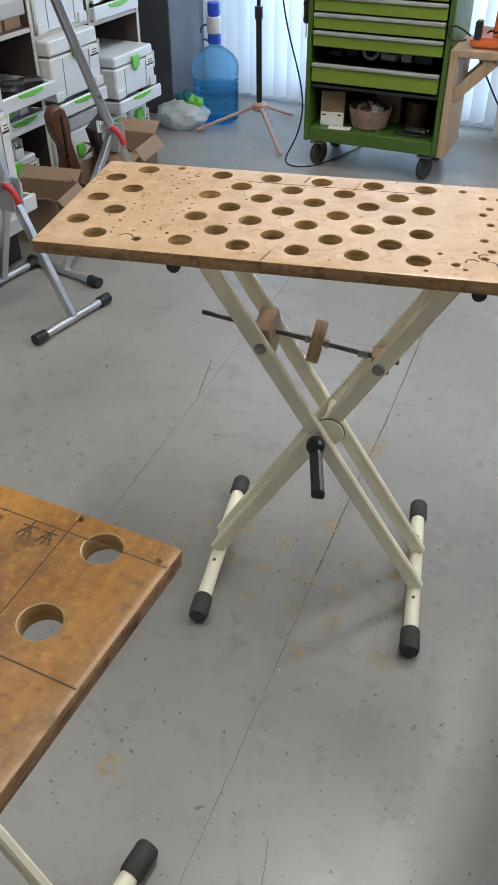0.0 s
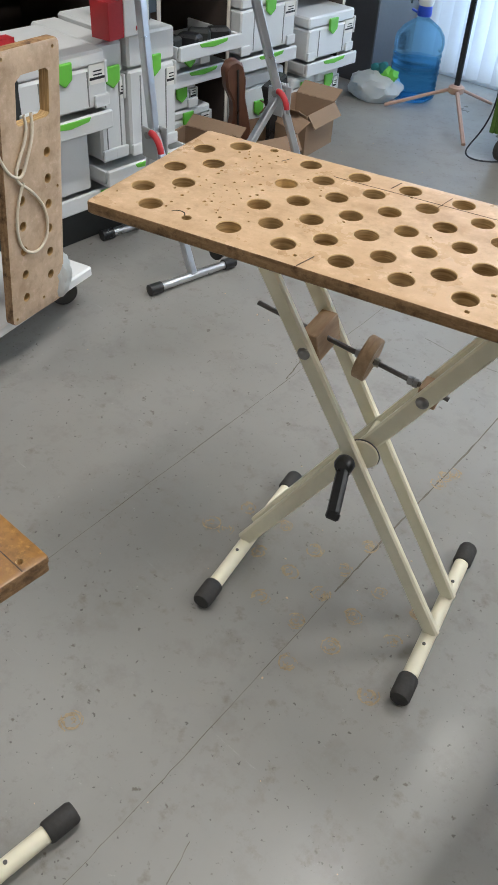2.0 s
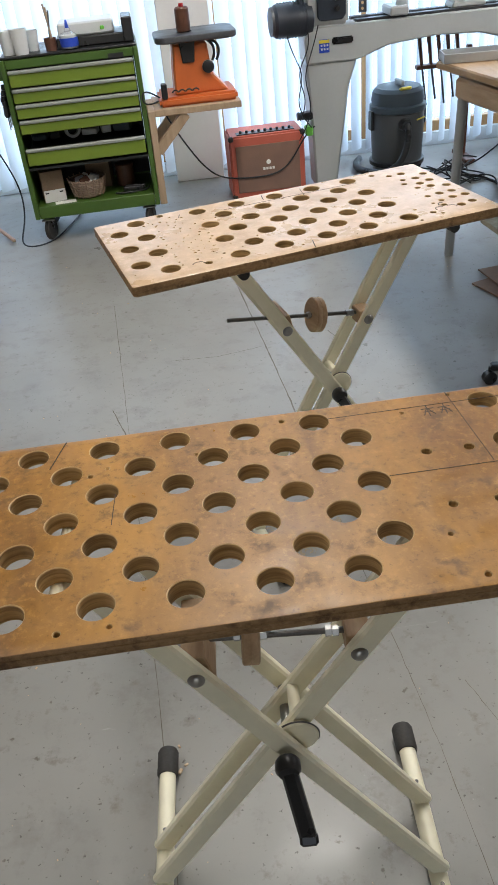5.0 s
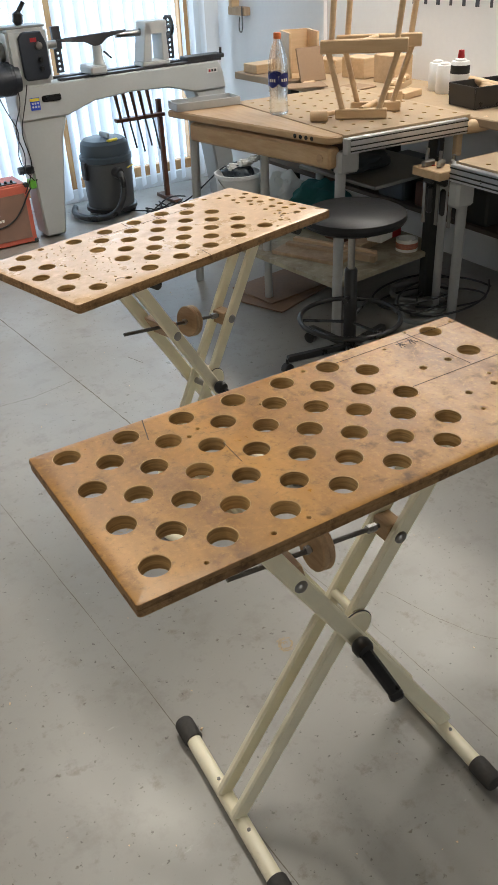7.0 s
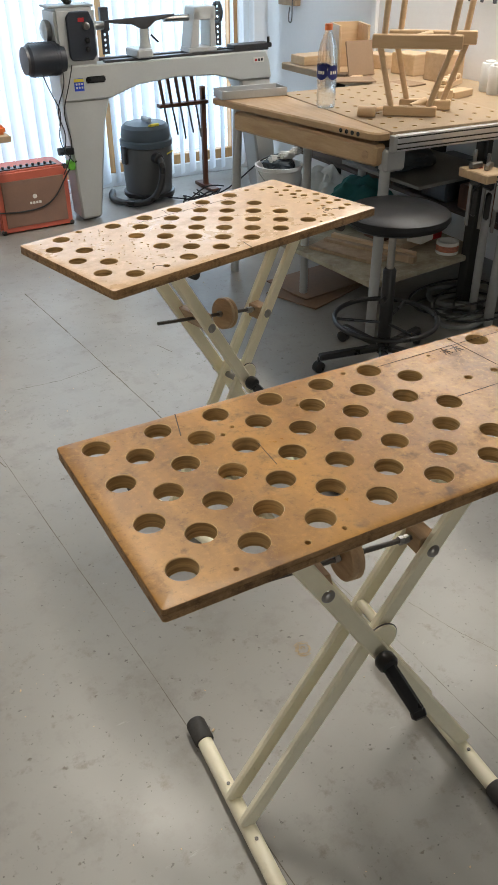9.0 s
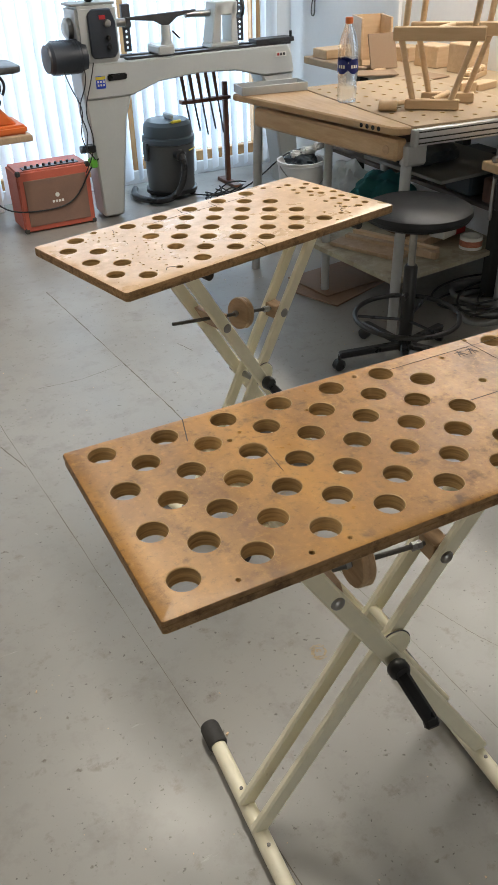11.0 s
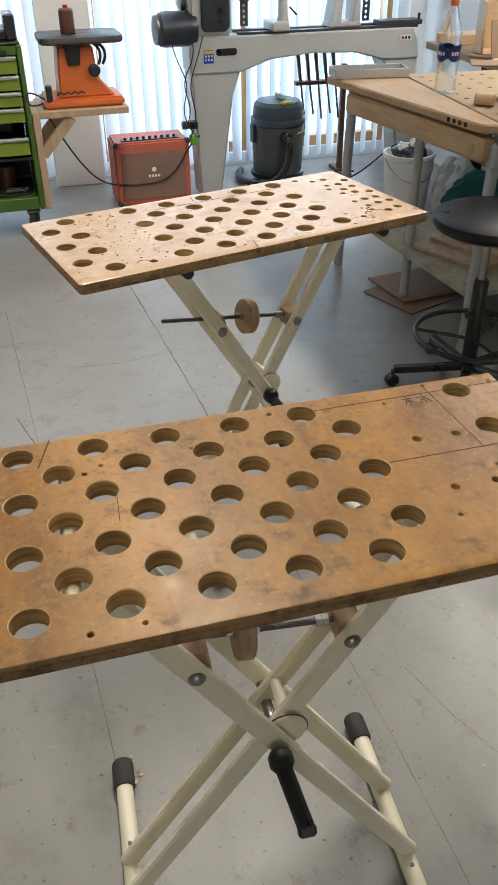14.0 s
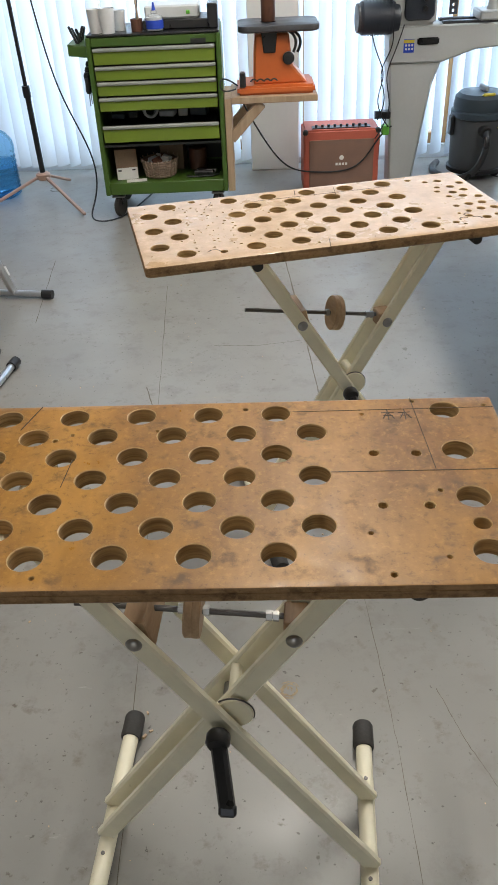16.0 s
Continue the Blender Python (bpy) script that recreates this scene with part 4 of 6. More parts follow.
solo("tin", lathe_shape(B(), [(0.045, 0), (0.05, 0.005), (0.05, 0.11), (0.045, 0.115)], 20), M_brown, tl(0.50, 0.24, 0.199), "brown tin standing in the dark trolley shelf", "tin")
bm = B()
for k in range(2):
    rod(bm, (-0.05, k * 0.03, 0.015), (0.05, k * 0.03 + 0.03, 0.015), 0.014, 10)
solo("pliers", bm, M_black, tl(0.53, 0.08, 0.199, -25), "black handled pliers lying in the trolley", "pliers")

# ---- amplifier ----
amp = thing("guitar_amplifier", pose(-0.400, 4.115, 0, 0, 0, 1.5), "red covered guitar amplifier with brown grille cloth", "amplifier")
AW, AH, AD = 0.430, 0.345, 0.24
part("cabinet", box(B(), (AW / 2, AD / 2 + 0.01, AH / 2 + 0.004), (AW, AD, AH), bevel=0.012, seg=2), M_redbox, amp)
part("front_frame", box(B(), (AW / 2, 0.008, AH / 2 + 0.004), (AW - 0.012, 0.012, AH - 0.012), bevel=0.003), M_redbox, amp)
part("grille", box(B(), (AW / 2, -0.0005, AH / 2 - 0.004), (AW - 0.065, 0.008, AH - 0.085), bevel=0.002), M_grille, amp, "brown woven grille cloth")
part("panel", box(B(), (AW / 2, 0.07, AH + 0.006), (AW - 0.10, 0.055, 0.006), bevel=0.001), M_black, amp)
for k in range(9):
    part("knob", lathe_shape(B(), [(0.008, 0), (0.008, 0.012), (0.006, 0.014)], 12, pose(0.075 + k * 0.035, 0.065, AH + 0.009)), M_black, amp)
for x in (0.012, AW - 0.012):
    for z in (0.014, AH - 0.006):
        part("corner_guard", box(B(), (x, 0.012, z), (0.03, 0.03, 0.03), bevel=0.008), M_cap, amp)
part("crest", lathe_shape(B(), [(0.013, 0), (0.011, 0.002)], 14, pose(AW / 2, -0.0045, 0.20, 90, 0, 0)), M_paper, amp, "pale crest shape")
for k in range(4):
    part("logo_bar", box(B(), (AW / 2 - 0.027 + k * 0.018, -0.005, 0.165), (0.013, 0.001, 0.014)), M_paper, amp)

# ---- wood lathe ----
M_motor = mat("blue_black_enamel", (0.030, 0.036, 0.048), 0.4, 0, 0.15, 8, 90, 0.08)
lt = thing("wood_lathe", pose(0.06, 4.12, 0, 0, 0, 0.5), "off-white cast iron wood lathe with dark motor", "wood lathe")
bm = B()
outline = [(-0.01, 0.80), (0.02, 0.86), (1.30, 0.86), (1.33, 0.80), (1.40, 0.02), (1.27, 0.02), (1.215, 0.62), (1.12, 0.70), (0.95, 0.745), (0.70, 0.755), (0.45, 0.735), (0.28, 0.68), (0.245, 0.60), (0.155, 0.02), (0.02, 0.02)]
prism(bm, outline[:4] + [(1.345, 0.70), (1.12, 0.70)] + outline[8:11] + [(0.28, 0.68), (-0.005, 0.68)], 0.20, pose(0, 0, 0), 0.008)
part("bed", bm, M_lathe, lt)
bm = B()
prism(bm, [(-0.005, 0.685), (0.28, 0.685), (0.235, 0.56), (0.155, 0.012), (0.03, 0.012), (0.015, 0.4)], 0.17, pose(0, 0.015, 0), 0.012)
part("leg", bm, M_lathe, lt)
bm = B()
prism(bm, [(1.12, 0.705), (1.345, 0.705), (1.40, 0.012), (1.28, 0.012), (1.20, 0.55)], 0.17, pose(0, 0.015, 0), 0.012)
part("leg", bm, M_lathe, lt)
for y in (0.04, 0.15):
    part("bed_way", box(B(), (0.80, y, 0.866), (1.06, 0.05, 0.014), bevel=0.002), M_iron, lt)
part("headstock", box(B(), (0.115, 0.11, 1.00), (0.23, 0.22, 0.28), bevel=0.014, seg=2), M_lathe, lt)
part("control_panel", prism(B(), [(0.060, 0.905), (0.075, 0.885), (0.195, 0.885), (0.215, 0.91), (0.215, 1.06), (0.190, 1.125), (0.085, 1.125), (0.060, 1.10)], 0.02, pose(0, -0.016, 0), 0.006), M_motor, lt, "blue black control panel")
for z, r in ((1.055, 0.02), (0.985, 0.014), (0.94, 0.014)):
    part("dial", lathe_shape(B(), [(r, 0), (r * 0.9, 0.016), (r * 0.7, 0.018)], 16, pose(0.165, -0.016, z, 90, 0, 0)), M_black if r < 0.018 else M_steel, lt)
part("stop_button", box(B(), (0.14, -0.016, 1.085), (0.035, 0.006, 0.02)), M_red, lt)
part("head_cover", box(B(), (0.11, 0.11, 1.146), (0.25, 0.16, 0.012), bevel=0.003), M_grip, lt)
part("spindle", rod(B(), (0.22, 0.11, 1.04), (0.31, 0.11, 1.04), 0.022, 18), M_steel, lt)
part("hand_wheel", lathe_shape(B(), [(0.05, 0), (0.055, 0.01), (0.055, 0.03), (0.03, 0.045)], 22, pose(0.0, 0.11, 1.03, 0, -90, 0)), M_steel, lt)
mo = part("motor", lathe_shape(B(), [(0.05, 0), (0.078, 0.012), (0.082, 0.04), (0.082, 0.20), (0.07, 0.215)], 26, pose(0.045, 0.05, 0.90, 0, -90, 4)), M_motor, lt, "dark ribbed electric motor")
for k in range(9):
    part("cooling_rib", lathe_shape(B(), [(0.080, -0.003), (0.087, -0.002), (0.087, 0.002), (0.080, 0.003)], 26, pose(0.0 - k * 0.017, 0.05, 0.90, 0, -90, 4)), M_motor, mo)
part("motor_cap", lathe_shape(B(), [(0.072, 0), (0.070, 0.012), (0.02, 0.016)], 24, pose(-0.170, 0.036, 0.90, 0, -90, 4)), M_iron, mo)
part("tool_rest_base", box(B(), (0.50, 0.07, 0.895), (0.10, 0.18, 0.045), bevel=0.008), M_lathe, lt)
bm = B()
lathe_shape(bm, [(0.036, 0), (0.028, 0.03), (0.026, 0.10)], 18, pose(0.53, 0.05, 0.915))
part("rest_post", bm, M_lathe, lt)
bm = B()
prism(bm, [(0.30, 0.048), (0.72, 0.062), (0.72, 0.052), (0.60, 0.03), (0.55, -0.005), (0.51, -0.005), (0.46, 0.02), (0.30, 0.036)], 0.02, pose(0, 0.04, 1.02), 0.003)
part("tool_rest", bm, M_iron, lt)
part("clamp_lever", bar(B(), (0.56, 0.03, 0.985), (0.60, 0.02, 0.945), 0.010, 0.010, 0.002), M_black, lt)
bm = B()
for pts in ([(0.80, 0.872), (0.99, 0.872), (0.985, 0.90), (0.81, 0.90)], [(0.81, 0.895), (0.87, 0.895), (0.885, 1.10), (0.845, 1.10)], [(0.94, 0.895), (0.985, 0.895), (0.975, 1.10), (0.945, 1.10)], [(0.835, 1.04), (0.985, 1.04), (0.985, 1.11), (0.845, 1.11)]):
    prism(bm, pts, 0.13, pose(0, 0.04, 0), 0.006)
part("tailstock", bm, M_lathe, lt)
part("quill", rod(B(), (0.68, 0.11, 1.052), (0.85, 0.11, 1.052), 0.016, 14, 0.020), M_steel, lt)
part("tail_wheel", lathe_shape(B(), [(0.045, -0.008), (0.058, -0.008), (0.058, 0.008), (0.045, 0.008), (0.045, -0.008)], 26, pose(1.03, 0.11, 1.07, 0, 90, 0), close=False), M_black, lt)
part("tail_spoke", box(B(), (1.03, 0.11, 1.07), (0.008, 0.10, 0.014)), M_black, lt)
part("bed_extension", box(B(), (1.22, 0.06, 0.885), (0.26, 0.10, 0.025), bevel=0.003), M_iron, lt)
part("bed_stop", rod(B(), (1.33, 0.02, 0.89), (1.33, 0.02, 0.93), 0.008, 10), M_black, lt)
part("warning_plate", box(B(), (0.095, -0.002, 0.765), (0.055, 0.003, 0.065)), M_blue, lt, "yellow and blue warning plate")
part("warning_stripe", box(B(), (0.095, -0.0035, 0.787), (0.055, 0.003, 0.016)), M_yellow, lt)
for i in range(3):
    for k in range(2):
        part("warning_mark", box(B(), (0.080 + i * 0.016, -0.0042, 0.768 - k * 0.018), (0.009, 0.002, 0.010)), M_paper, lt)
part("handle_recess", box(B(), (0.195, -0.004, 0.785), (0.115, 0.012, 0.034), bevel=0.012, seg=2), M_black, lt)
part("maker_plate", box(B(), (1.25, -0.002, 0.81), (0.075, 0.003, 0.028)), M_paper, lt, "pale maker plate with dark bars")
for k in range(3):
    part("plate_bar", box(B(), (1.230 + k * 0.02, -0.004, 0.81), (0.013, 0.002, 0.014)), M_red if k == 0 else M_black, lt)
part("switch_box", box(B(), (-0.005, 0.02, 0.42), (0.05, 0.06, 0.04), bevel=0.006), M_black, lt)
part("socket", rod(B(), (-0.03, 0.02, 0.42), (-0.065, 0.02, 0.42), 0.022, 12), M_vac, lt)
part("switch_box", box(B(), (-0.003, 0.02, 0.34), (0.04, 0.06, 0.05), bevel=0.006), M_case_green, lt)
bm = B()
box(bm, (0.115, 0.10, 1.185), (0.05, 0.05, 0.07), (0, 12, 0), 0.015)
rod(bm, (0.12, 0.10, 1.21), (0.16, 0.10, 1.26), 0.012, 10)
part("work_lamp", bm, M_black, lt, "black jointed work lamp")
for k, x in enumerate((0.34, 1.075)):
    bm = plate(B(), rounded(0.045, 0.24, 0.004, 2), [(0.0225, 0.02 + 0.028 * j, 0.008) for j in range(8)], 0, 0.004, 0.0008, 10)
    ob = part("tool_rack", bm, [M_iron, M_iron, M_iron], lt, "perforated dark steel strip")
    ob.matrix_local = pose(x, 0.24, 0.875, 90, 0, 0)
part("rack_bracket", box(B(), (0.36, 0.225, 1.06), (0.05, 0.03, 0.12), bevel=0.003), M_iron, lt)
for a, b in (((0.0, 0.0, 0.88), (-0.05, 0.0, 0.40)), ((-0.08, 0.0, 0.85), (-0.02, 0.0, 0.36)), ((0.03, -0.01, 0.87), (-0.03, -0.02, 0.30))):
    mid = [(a[0] + (b[0] - a[0]) * k / 5 + 0.04 * math.sin(k * 1.9 + a[0] * 30), a[1] - 0.01, a[2] + (b[2] - a[2]) * k / 5) for k in range(6)]
    cable("cord", mid, 0.003, M_cable, lt)
# turning tools hanging in a wooden rack under the bed
rk = thing("turning_tool_rack", pose(0.80, 4.42, 0), "wooden rack with long turning chisels hanging", "tool rack")
part("rack_rail", box(B(), (0.12, 0, 0.55), (0.34, 0.05, 0.022), bevel=0.003), M_brown, rk)
part("rack_post", box(B(), (0.27, 0.02, 0.32), (0.03, 0.03, 0.64), bevel=0.003), M_brown, rk)
part("rack_foot", box(B(), (0.27, 0.0, 0.012), (0.06, 0.26, 0.024), bevel=0.003), M_brown, rk)
for k in range(5):
    x = -0.02 + k * 0.055
    c = part("chisel", rod(B(), (x - 0.02, -0.01, 0.72), (x + 0.005, -0.01, 0.54), 0.012, 10, 0.009), M_brown, rk)
    part("blade", rod(B(), (x + 0.005, -0.01, 0.545), (x + 0.035, -0.01, 0.34 + 0.03 * (k % 2)), 0.006, 8), M_iron, c)

# ---- vacuum cleaner ----
vc = thing("vacuum_cleaner", pose(0.64, 4.40, 0, 0, 0, 10), "dark slate workshop vacuum cleaner with yellow latch", "vacuum cleaner")
part("tank", lathe_shape(B(), [(0.135, 0.055), (0.150, 0.062), (0.156, 0.20), (0.158, 0.335), (0.150, 0.345)], 34), M_tank, vc)
part("rim", lathe_shape(B(), [(0.150, 0.335), (0.166, 0.342), (0.166, 0.372), (0.152, 0.380)], 34), M_vac, vc)
part("motor_head", lathe_shape(B(), [(0.152, 0.378), (0.156, 0.40), (0.148, 0.448), (0.128, 0.468), (0.05, 0.474), (0.01, 0.474)], 34), M_vac, vc)
bm = B()
box(bm, (0, -0.02, 0.492), (0.022, 0.10, 0.03), bevel=0.006)
part("carry_handle", bm, M_grey_met, vc)
part("latch", box(B(), (-0.01, -0.115, 0.470), (0.07, 0.045, 0.016), (-22, 0, 0), 0.006), M_yellow, vc, "yellow plastic latch")
part("trim_strip", box(B(), (0.085, -0.138, 0.30), (0.09, 0.006, 0.008), (0, 0, 32), 0.002), M_yellow, vc)
for s in (-1, 1):
    part("clip", box(B(), (s * 0.168, 0, 0.295), (0.022, 0.05, 0.11), bevel=0.006), M_black, vc)
part("undercarriage", lathe_shape(B(), [(0.15, 0.032), (0.165, 0.036), (0.165, 0.058), (0.14, 0.064)], 30), M_black, vc)
for a in (40, 140, 220, 320):
    part("castor", lathe_shape(B(), [(0.020, -0.01), (0.026, -0.008), (0.026, 0.008), (0.020, 0.01)], 14, pose(0.13 * math.cos(radians(a)), 0.13 * math.sin(radians(a)), 0.026, 90, 0, a)), M_black, vc)
part("hose_socket", lathe_shape(B(), [(0.034, 0), (0.034, 0.045), (0.028, 0.05)], 16, pose(-0.03, -0.145, 0.285, 90, 0, 0)), M_black, vc)
cable("hose", [(-0.03, -0.19, 0.285), (-0.03, -0.225, 0.26), (-0.04, -0.235, 0.17), (-0.09, -0.235, 0.08), (-0.16, -0.20, 0.032), (-0.25, -0.08, 0.027), (-0.26, 0.08, 0.027), (-0.16, 0.2, 0.027)], 0.021, M_black, vc, "black corrugated hose")

# ---- carboy, carrier bag, tripod ----
cb = thing("water_carboy", pose(-2.235, 4.262, 0, 0, 0, 20), "blue translucent water carboy with hand pump", "water bottle")
ribs = []
for k in range(7):
    z = 0.05 + k * 0.030
    ribs += [(0.132, z), (0.127, z + 0.015)]
prof = [(0.06, 0.012), (0.105, 0.003), (0.128, 0.018)] + ribs + [(0.133, 0.265), (0.133, 0.295), (0.126, 0.325), (0.100, 0.360), (0.055, 0.392), (0.032, 0.405), (0.030, 0.435)]
part("bottle_body", lathe_shape(B(), prof, 40), M_bluecarboy, cb)
part("water", lathe_shape(B(), [(0.10, 0.012), (0.122, 0.025), (0.124, 0.205), (0.002, 0.207)], 36), M_water, cb)
part("pump_collar", lathe_shape(B(), [(0.036, 0.415), (0.038, 0.42), (0.036, 0.46), (0.032, 0.465)], 22), M_blue, cb)
part("pump_body", lathe_shape(B(), [(0.036, 0.465), (0.040, 0.475), (0.040, 0.545), (0.036, 0.55)], 22), M_white, cb)
part("pump_button", lathe_shape(B(), [(0.030, 0.55), (0.034, 0.56), (0.034, 0.61), (0.028, 0.618)], 20), M_blue, cb)
cable("spout", [(-0.035, 0, 0.505), (-0.06, 0, 0.51), (-0.075, 0, 0.495), (-0.075, 0, 0.465)], 0.006, M_vac, cb)
part("bottle_handle", box(B(), (-0.045, 0, 0.43), (0.05, 0.016, 0.01), (0, 20, 0), 0.003), M_blue, cb)

bg = thing("carrier_bag", pose(-2.35, 4.07, 0, 0, 0, 15), "crumpled white carrier bag with green waste", "bag")
bm = B()
bmesh.ops.create_icosphere(bm, subdivisions=4, radius=1.0)
for v in bm.verts:
    p = v.co.copy()
    k = 1 + 0.22 * noise.noise(p * 2.1) + 0.10 * noise.noise(p * 5.3)
    v.co = Vector((p.x * 0.145 * k, p.y * 0.10 * k, max(0.0, 0.07 + p.z * 0.082 * k)))
part("bag_body", bm, M_bag, bg)
for k, (x, z) in enumerate(((0.05, 0.150), (-0.01, 0.155), (0.09, 0.14), (0.03, 0.17))):
    bm = B()
    bmesh.ops.create_icosphere(bm, subdivisions=2, radius=0.032)
    for v in bm.verts:
        v.co = v.co * (1 + 0.5 * noise.noise(v.co * 60 + Vector((k, 0, 0)))) + Vector((x, 0, z))
    part("green_wrapper", bm, M_teal if k % 2 else M_case_green, bg, "green plastic bundle")

tp = thing("lamp_stand", pose(-1.945, 4.230, 0), "black pole stand on weathered pinkish tripod legs", "tripod")
part("hub", lathe_shape(B(), [(0.030, 0.10), (0.042, 0.108), (0.042, 0.135), (0.028, 0.145)], 18), M_skin, tp)
for fx, fy in ((-0.293, -0.215), (0.305, -0.385), (0.085, 0.28)):
    part("tripod_leg", bar(B(), (fx * 0.1, fy * 0.1, 0.12), (fx, fy, 0.012), 0.020, 0.016, 0.004), M_skin, tp)
part("lower_pole", rod(B(), (0, 0, 0.13), (-0.01, 0.01, 0.62), 0.016, 14), M_black, tp)
part("pole_collar", rod(B(), (-0.01, 0.01, 0.56), (-0.011, 0.01, 0.62), 0.022, 14), M_black, tp)
part("upper_pole", rod(B(), (-0.01, 0.01, 0.60), (-0.04, 0.03, 1.9), 0.011, 12), M_black, tp)
cable("power_cable", [(-1.88, 4.20, 1.9), (-1.86, 4.19, 1.3), (-1.80, 4.12, 0.92), (-1.73, 4.05, 0.62), (-1.62, 3.98, 0.42), (-1.55, 3.93, 0.25), (-1.56, 3.86, 0.10), (-1.60, 3.78, 0.02), (-1.55, 3.72, 0.008), (-1.45, 3.74, 0.008), (-1.38, 3.86, 0.008), (-1.3, 4.2, 0.008)], 0.0042, M_cable, None, "black cable drooping from the stand to the floor", "cable")


# ---- left side: case shelving, trestles, dolly ----
def tool_case(m, w, h, d, label="light grey tool case with green latch", latch_low=False):
    """A stackable case whose front faces +x; the latch sits on the front."""
    c = thing("tool_case", m, label, "tool case", "grey tool cases")
    part("case_body", box(B(), (-d / 2, 0, h * 0.36), (d, w, h * 0.72), bevel=0.008), M_case, c)
    part("case_lid", box(B(), (-d / 2, 0, h * 0.87), (d - 0.004, w - 0.004, h * 0.26), bevel=0.008), M_case, c)
    # darker raised strips stand for the shade in two front grooves
    for s in (-1, 1):
        part("groove", box(B(), (0.0008, s * w * 0.27, h * 0.36), (0.002, 0.004, h * 0.62)), M_hose, c)
    part("side_catch", box(B(), (-0.01, w / 2 - 0.006, h * 0.62), (0.035, 0.012, min(0.08, h * 0.4)), bevel=0.003), M_case, c)
    part("corner_foot", box(B(), (0.003, -w / 2 + 0.03, 0.02), (0.012, 0.06, 0.04), bevel=0.003), M_case, c)
    part("corner_foot", box(B(), (0.003, w / 2 - 0.03, 0.02), (0.012, 0.06, 0.04), bevel=0.003), M_case, c)
    bm = B()
    prism(bm, [(-0.032, 0.03), (0.032, 0.03), (0.030, -0.02), (0.0, -0.042), (-0.030, -0.02)], 0.012, pose(0.012, 0.0, h * (0.74 if not latch_low else 0.3), 0, 0, 90), 0.003)
    part("latch", bm, M_case_green, c, "green plastic twist latch")
    part("label_card", box(B(), (0.0015, w * 0.385, h * 0.60), (0.003, w * 0.2, min(0.06, h * 0.34))), M_paper, c, "white paper label with dark bars")
    for k in range(3):
        part("label_bar", box(B(), (0.0035, w * 0.385, h * 0.60 + 0.010 - k * 0.011), (0.001, w * (0.19 if k == 2 else 0.10), 0.008 if k == 2 else 0.004)), M_black, c)
    return c


def tray(m, w, d=0.30):
    """A pull-out tray with a scooped green handle."""
    t = thing("pull_out_tray", m, "light grey pull-out tray with green handle scoop", "tray", "pull-out trays")
    part("tray_base", box(B(), (-d / 2, 0, 0.008), (d, w, 0.014), bevel=0.002), M_case, t)
    part("tray_front", box(B(), (0.0, 0, 0.030), (0.016, w, 0.060), bevel=0.005), M_case, t)
    for s in (-1, 1):
        part("tray_side", box(B(), (-d / 2 - 0.006, s * (w / 2 - 0.006), 0.03), (d - 0.012, 0.012, 0.05), bevel=0.002), M_case, t)
    bm = B()
    prism(bm, [(-0.085, 0.010), (0.085, 0.010), (0.075, -0.004), (0.0, -0.012), (-0.075, -0.004)], 0.008, pose(0.012, 0.01, 0.046, 0, 0, 90), 0.002)
    part("handle_scoop", bm, M_case_green, t, "green handle scoop")
    return t


# carcass of the shelving
sh = thing("case_shelving", pose(0, 0, 0), "dark brown shelving carcass with pale front edges", "shelving")
for y in (1.25, 1.74, 2.24, 2.56, 2.965, 3.385, 3.80):
    u = part("upright", box(B(), (-2.66, y, 0.72), (0.46, 0.018, 1.44)), M_shelf, sh)
    part("edge_strip", box(B(), (-2.428, y, 0.72), (0.004, 0.019, 1.44)), M_shelf_edge, u)
part("back_board", box(B(), (-2.90, 2.53, 0.72), (0.012, 2.56, 1.44)), M_shelf, sh)
for y0, y1, zs in ((1.26, 1.73, (0.06, 0.46, 0.80, 1.43)), (1.75, 2.23, (0.06, 0.80, 1.43)), (2.25, 2.55, (0.06, 0.80, 1.43)), (2.57, 2.955, (0.06, 0.70, 1.02, 1.43)), (2.975, 3.375, (0.06, 0.66, 1.02, 1.43)), (3.395, 3.79, (0.02, 0.64, 1.02, 1.43))):
    for z in zs:
        u = part("shelf_board", box(B(), (-2.66, (y0 + y1) / 2, z), (0.45, y1 - y0, 0.018)), M_shelf, sh)
        part("edge_strip", box(B(), (-2.432, (y0 + y1) / 2, z), (0.004, y1 - y0, 0.018)), M_shelf_edge, u)
# bay next to the dark column
tray(pose(-2.34, 3.63, 0.235), 0.40)
tool_case(pose(-2.35, 3.62, 0.303), 0.36, 0.19, 0.34)
tool_case(pose(-2.39, 3.49, 0.031), 0.18, 0.185, 0.30, "small light grey tool case with label")
tool_case(pose(-2.39, 3.68, 0.031), 0.18, 0.185, 0.30)
tray(pose(-2.41, 3.59, 0.655), 0.38)
tool_case(pose(-2.42, 3.59, 0.724), 0.36, 0.20, 0.34)
# second bay
tool_case(pose(-2.41, 3.17, 0.071), 0.37, 0.22, 0.34, "low grey tool case with green latch", True)
tray(pose(-2.36, 3.17, 0.330), 0.39)
tool_case(pose(-2.37, 3.17, 0.400), 0.37, 0.25, 0.34)
tool_case(pose(-2.42, 3.17, 0.671), 0.36, 0.25, 0.34)
# third bay: open trays with dark tools
for z, x in ((0.455, -2.33), (0.330, -2.39)):
    tray(pose(x, 2.76, z), 0.37, 0.32)
tool_case(pose(-2.41, 2.71, 0.399), 0.24, 0.052, 0.26, "flat light grey tool case on a tray")
tool_case(pose(-2.43, 2.68, 0.220), 0.20, 0.10, 0.28)
tool_case(pose(-2.43, 2.72, 0.071), 0.30, 0.14, 0.28)
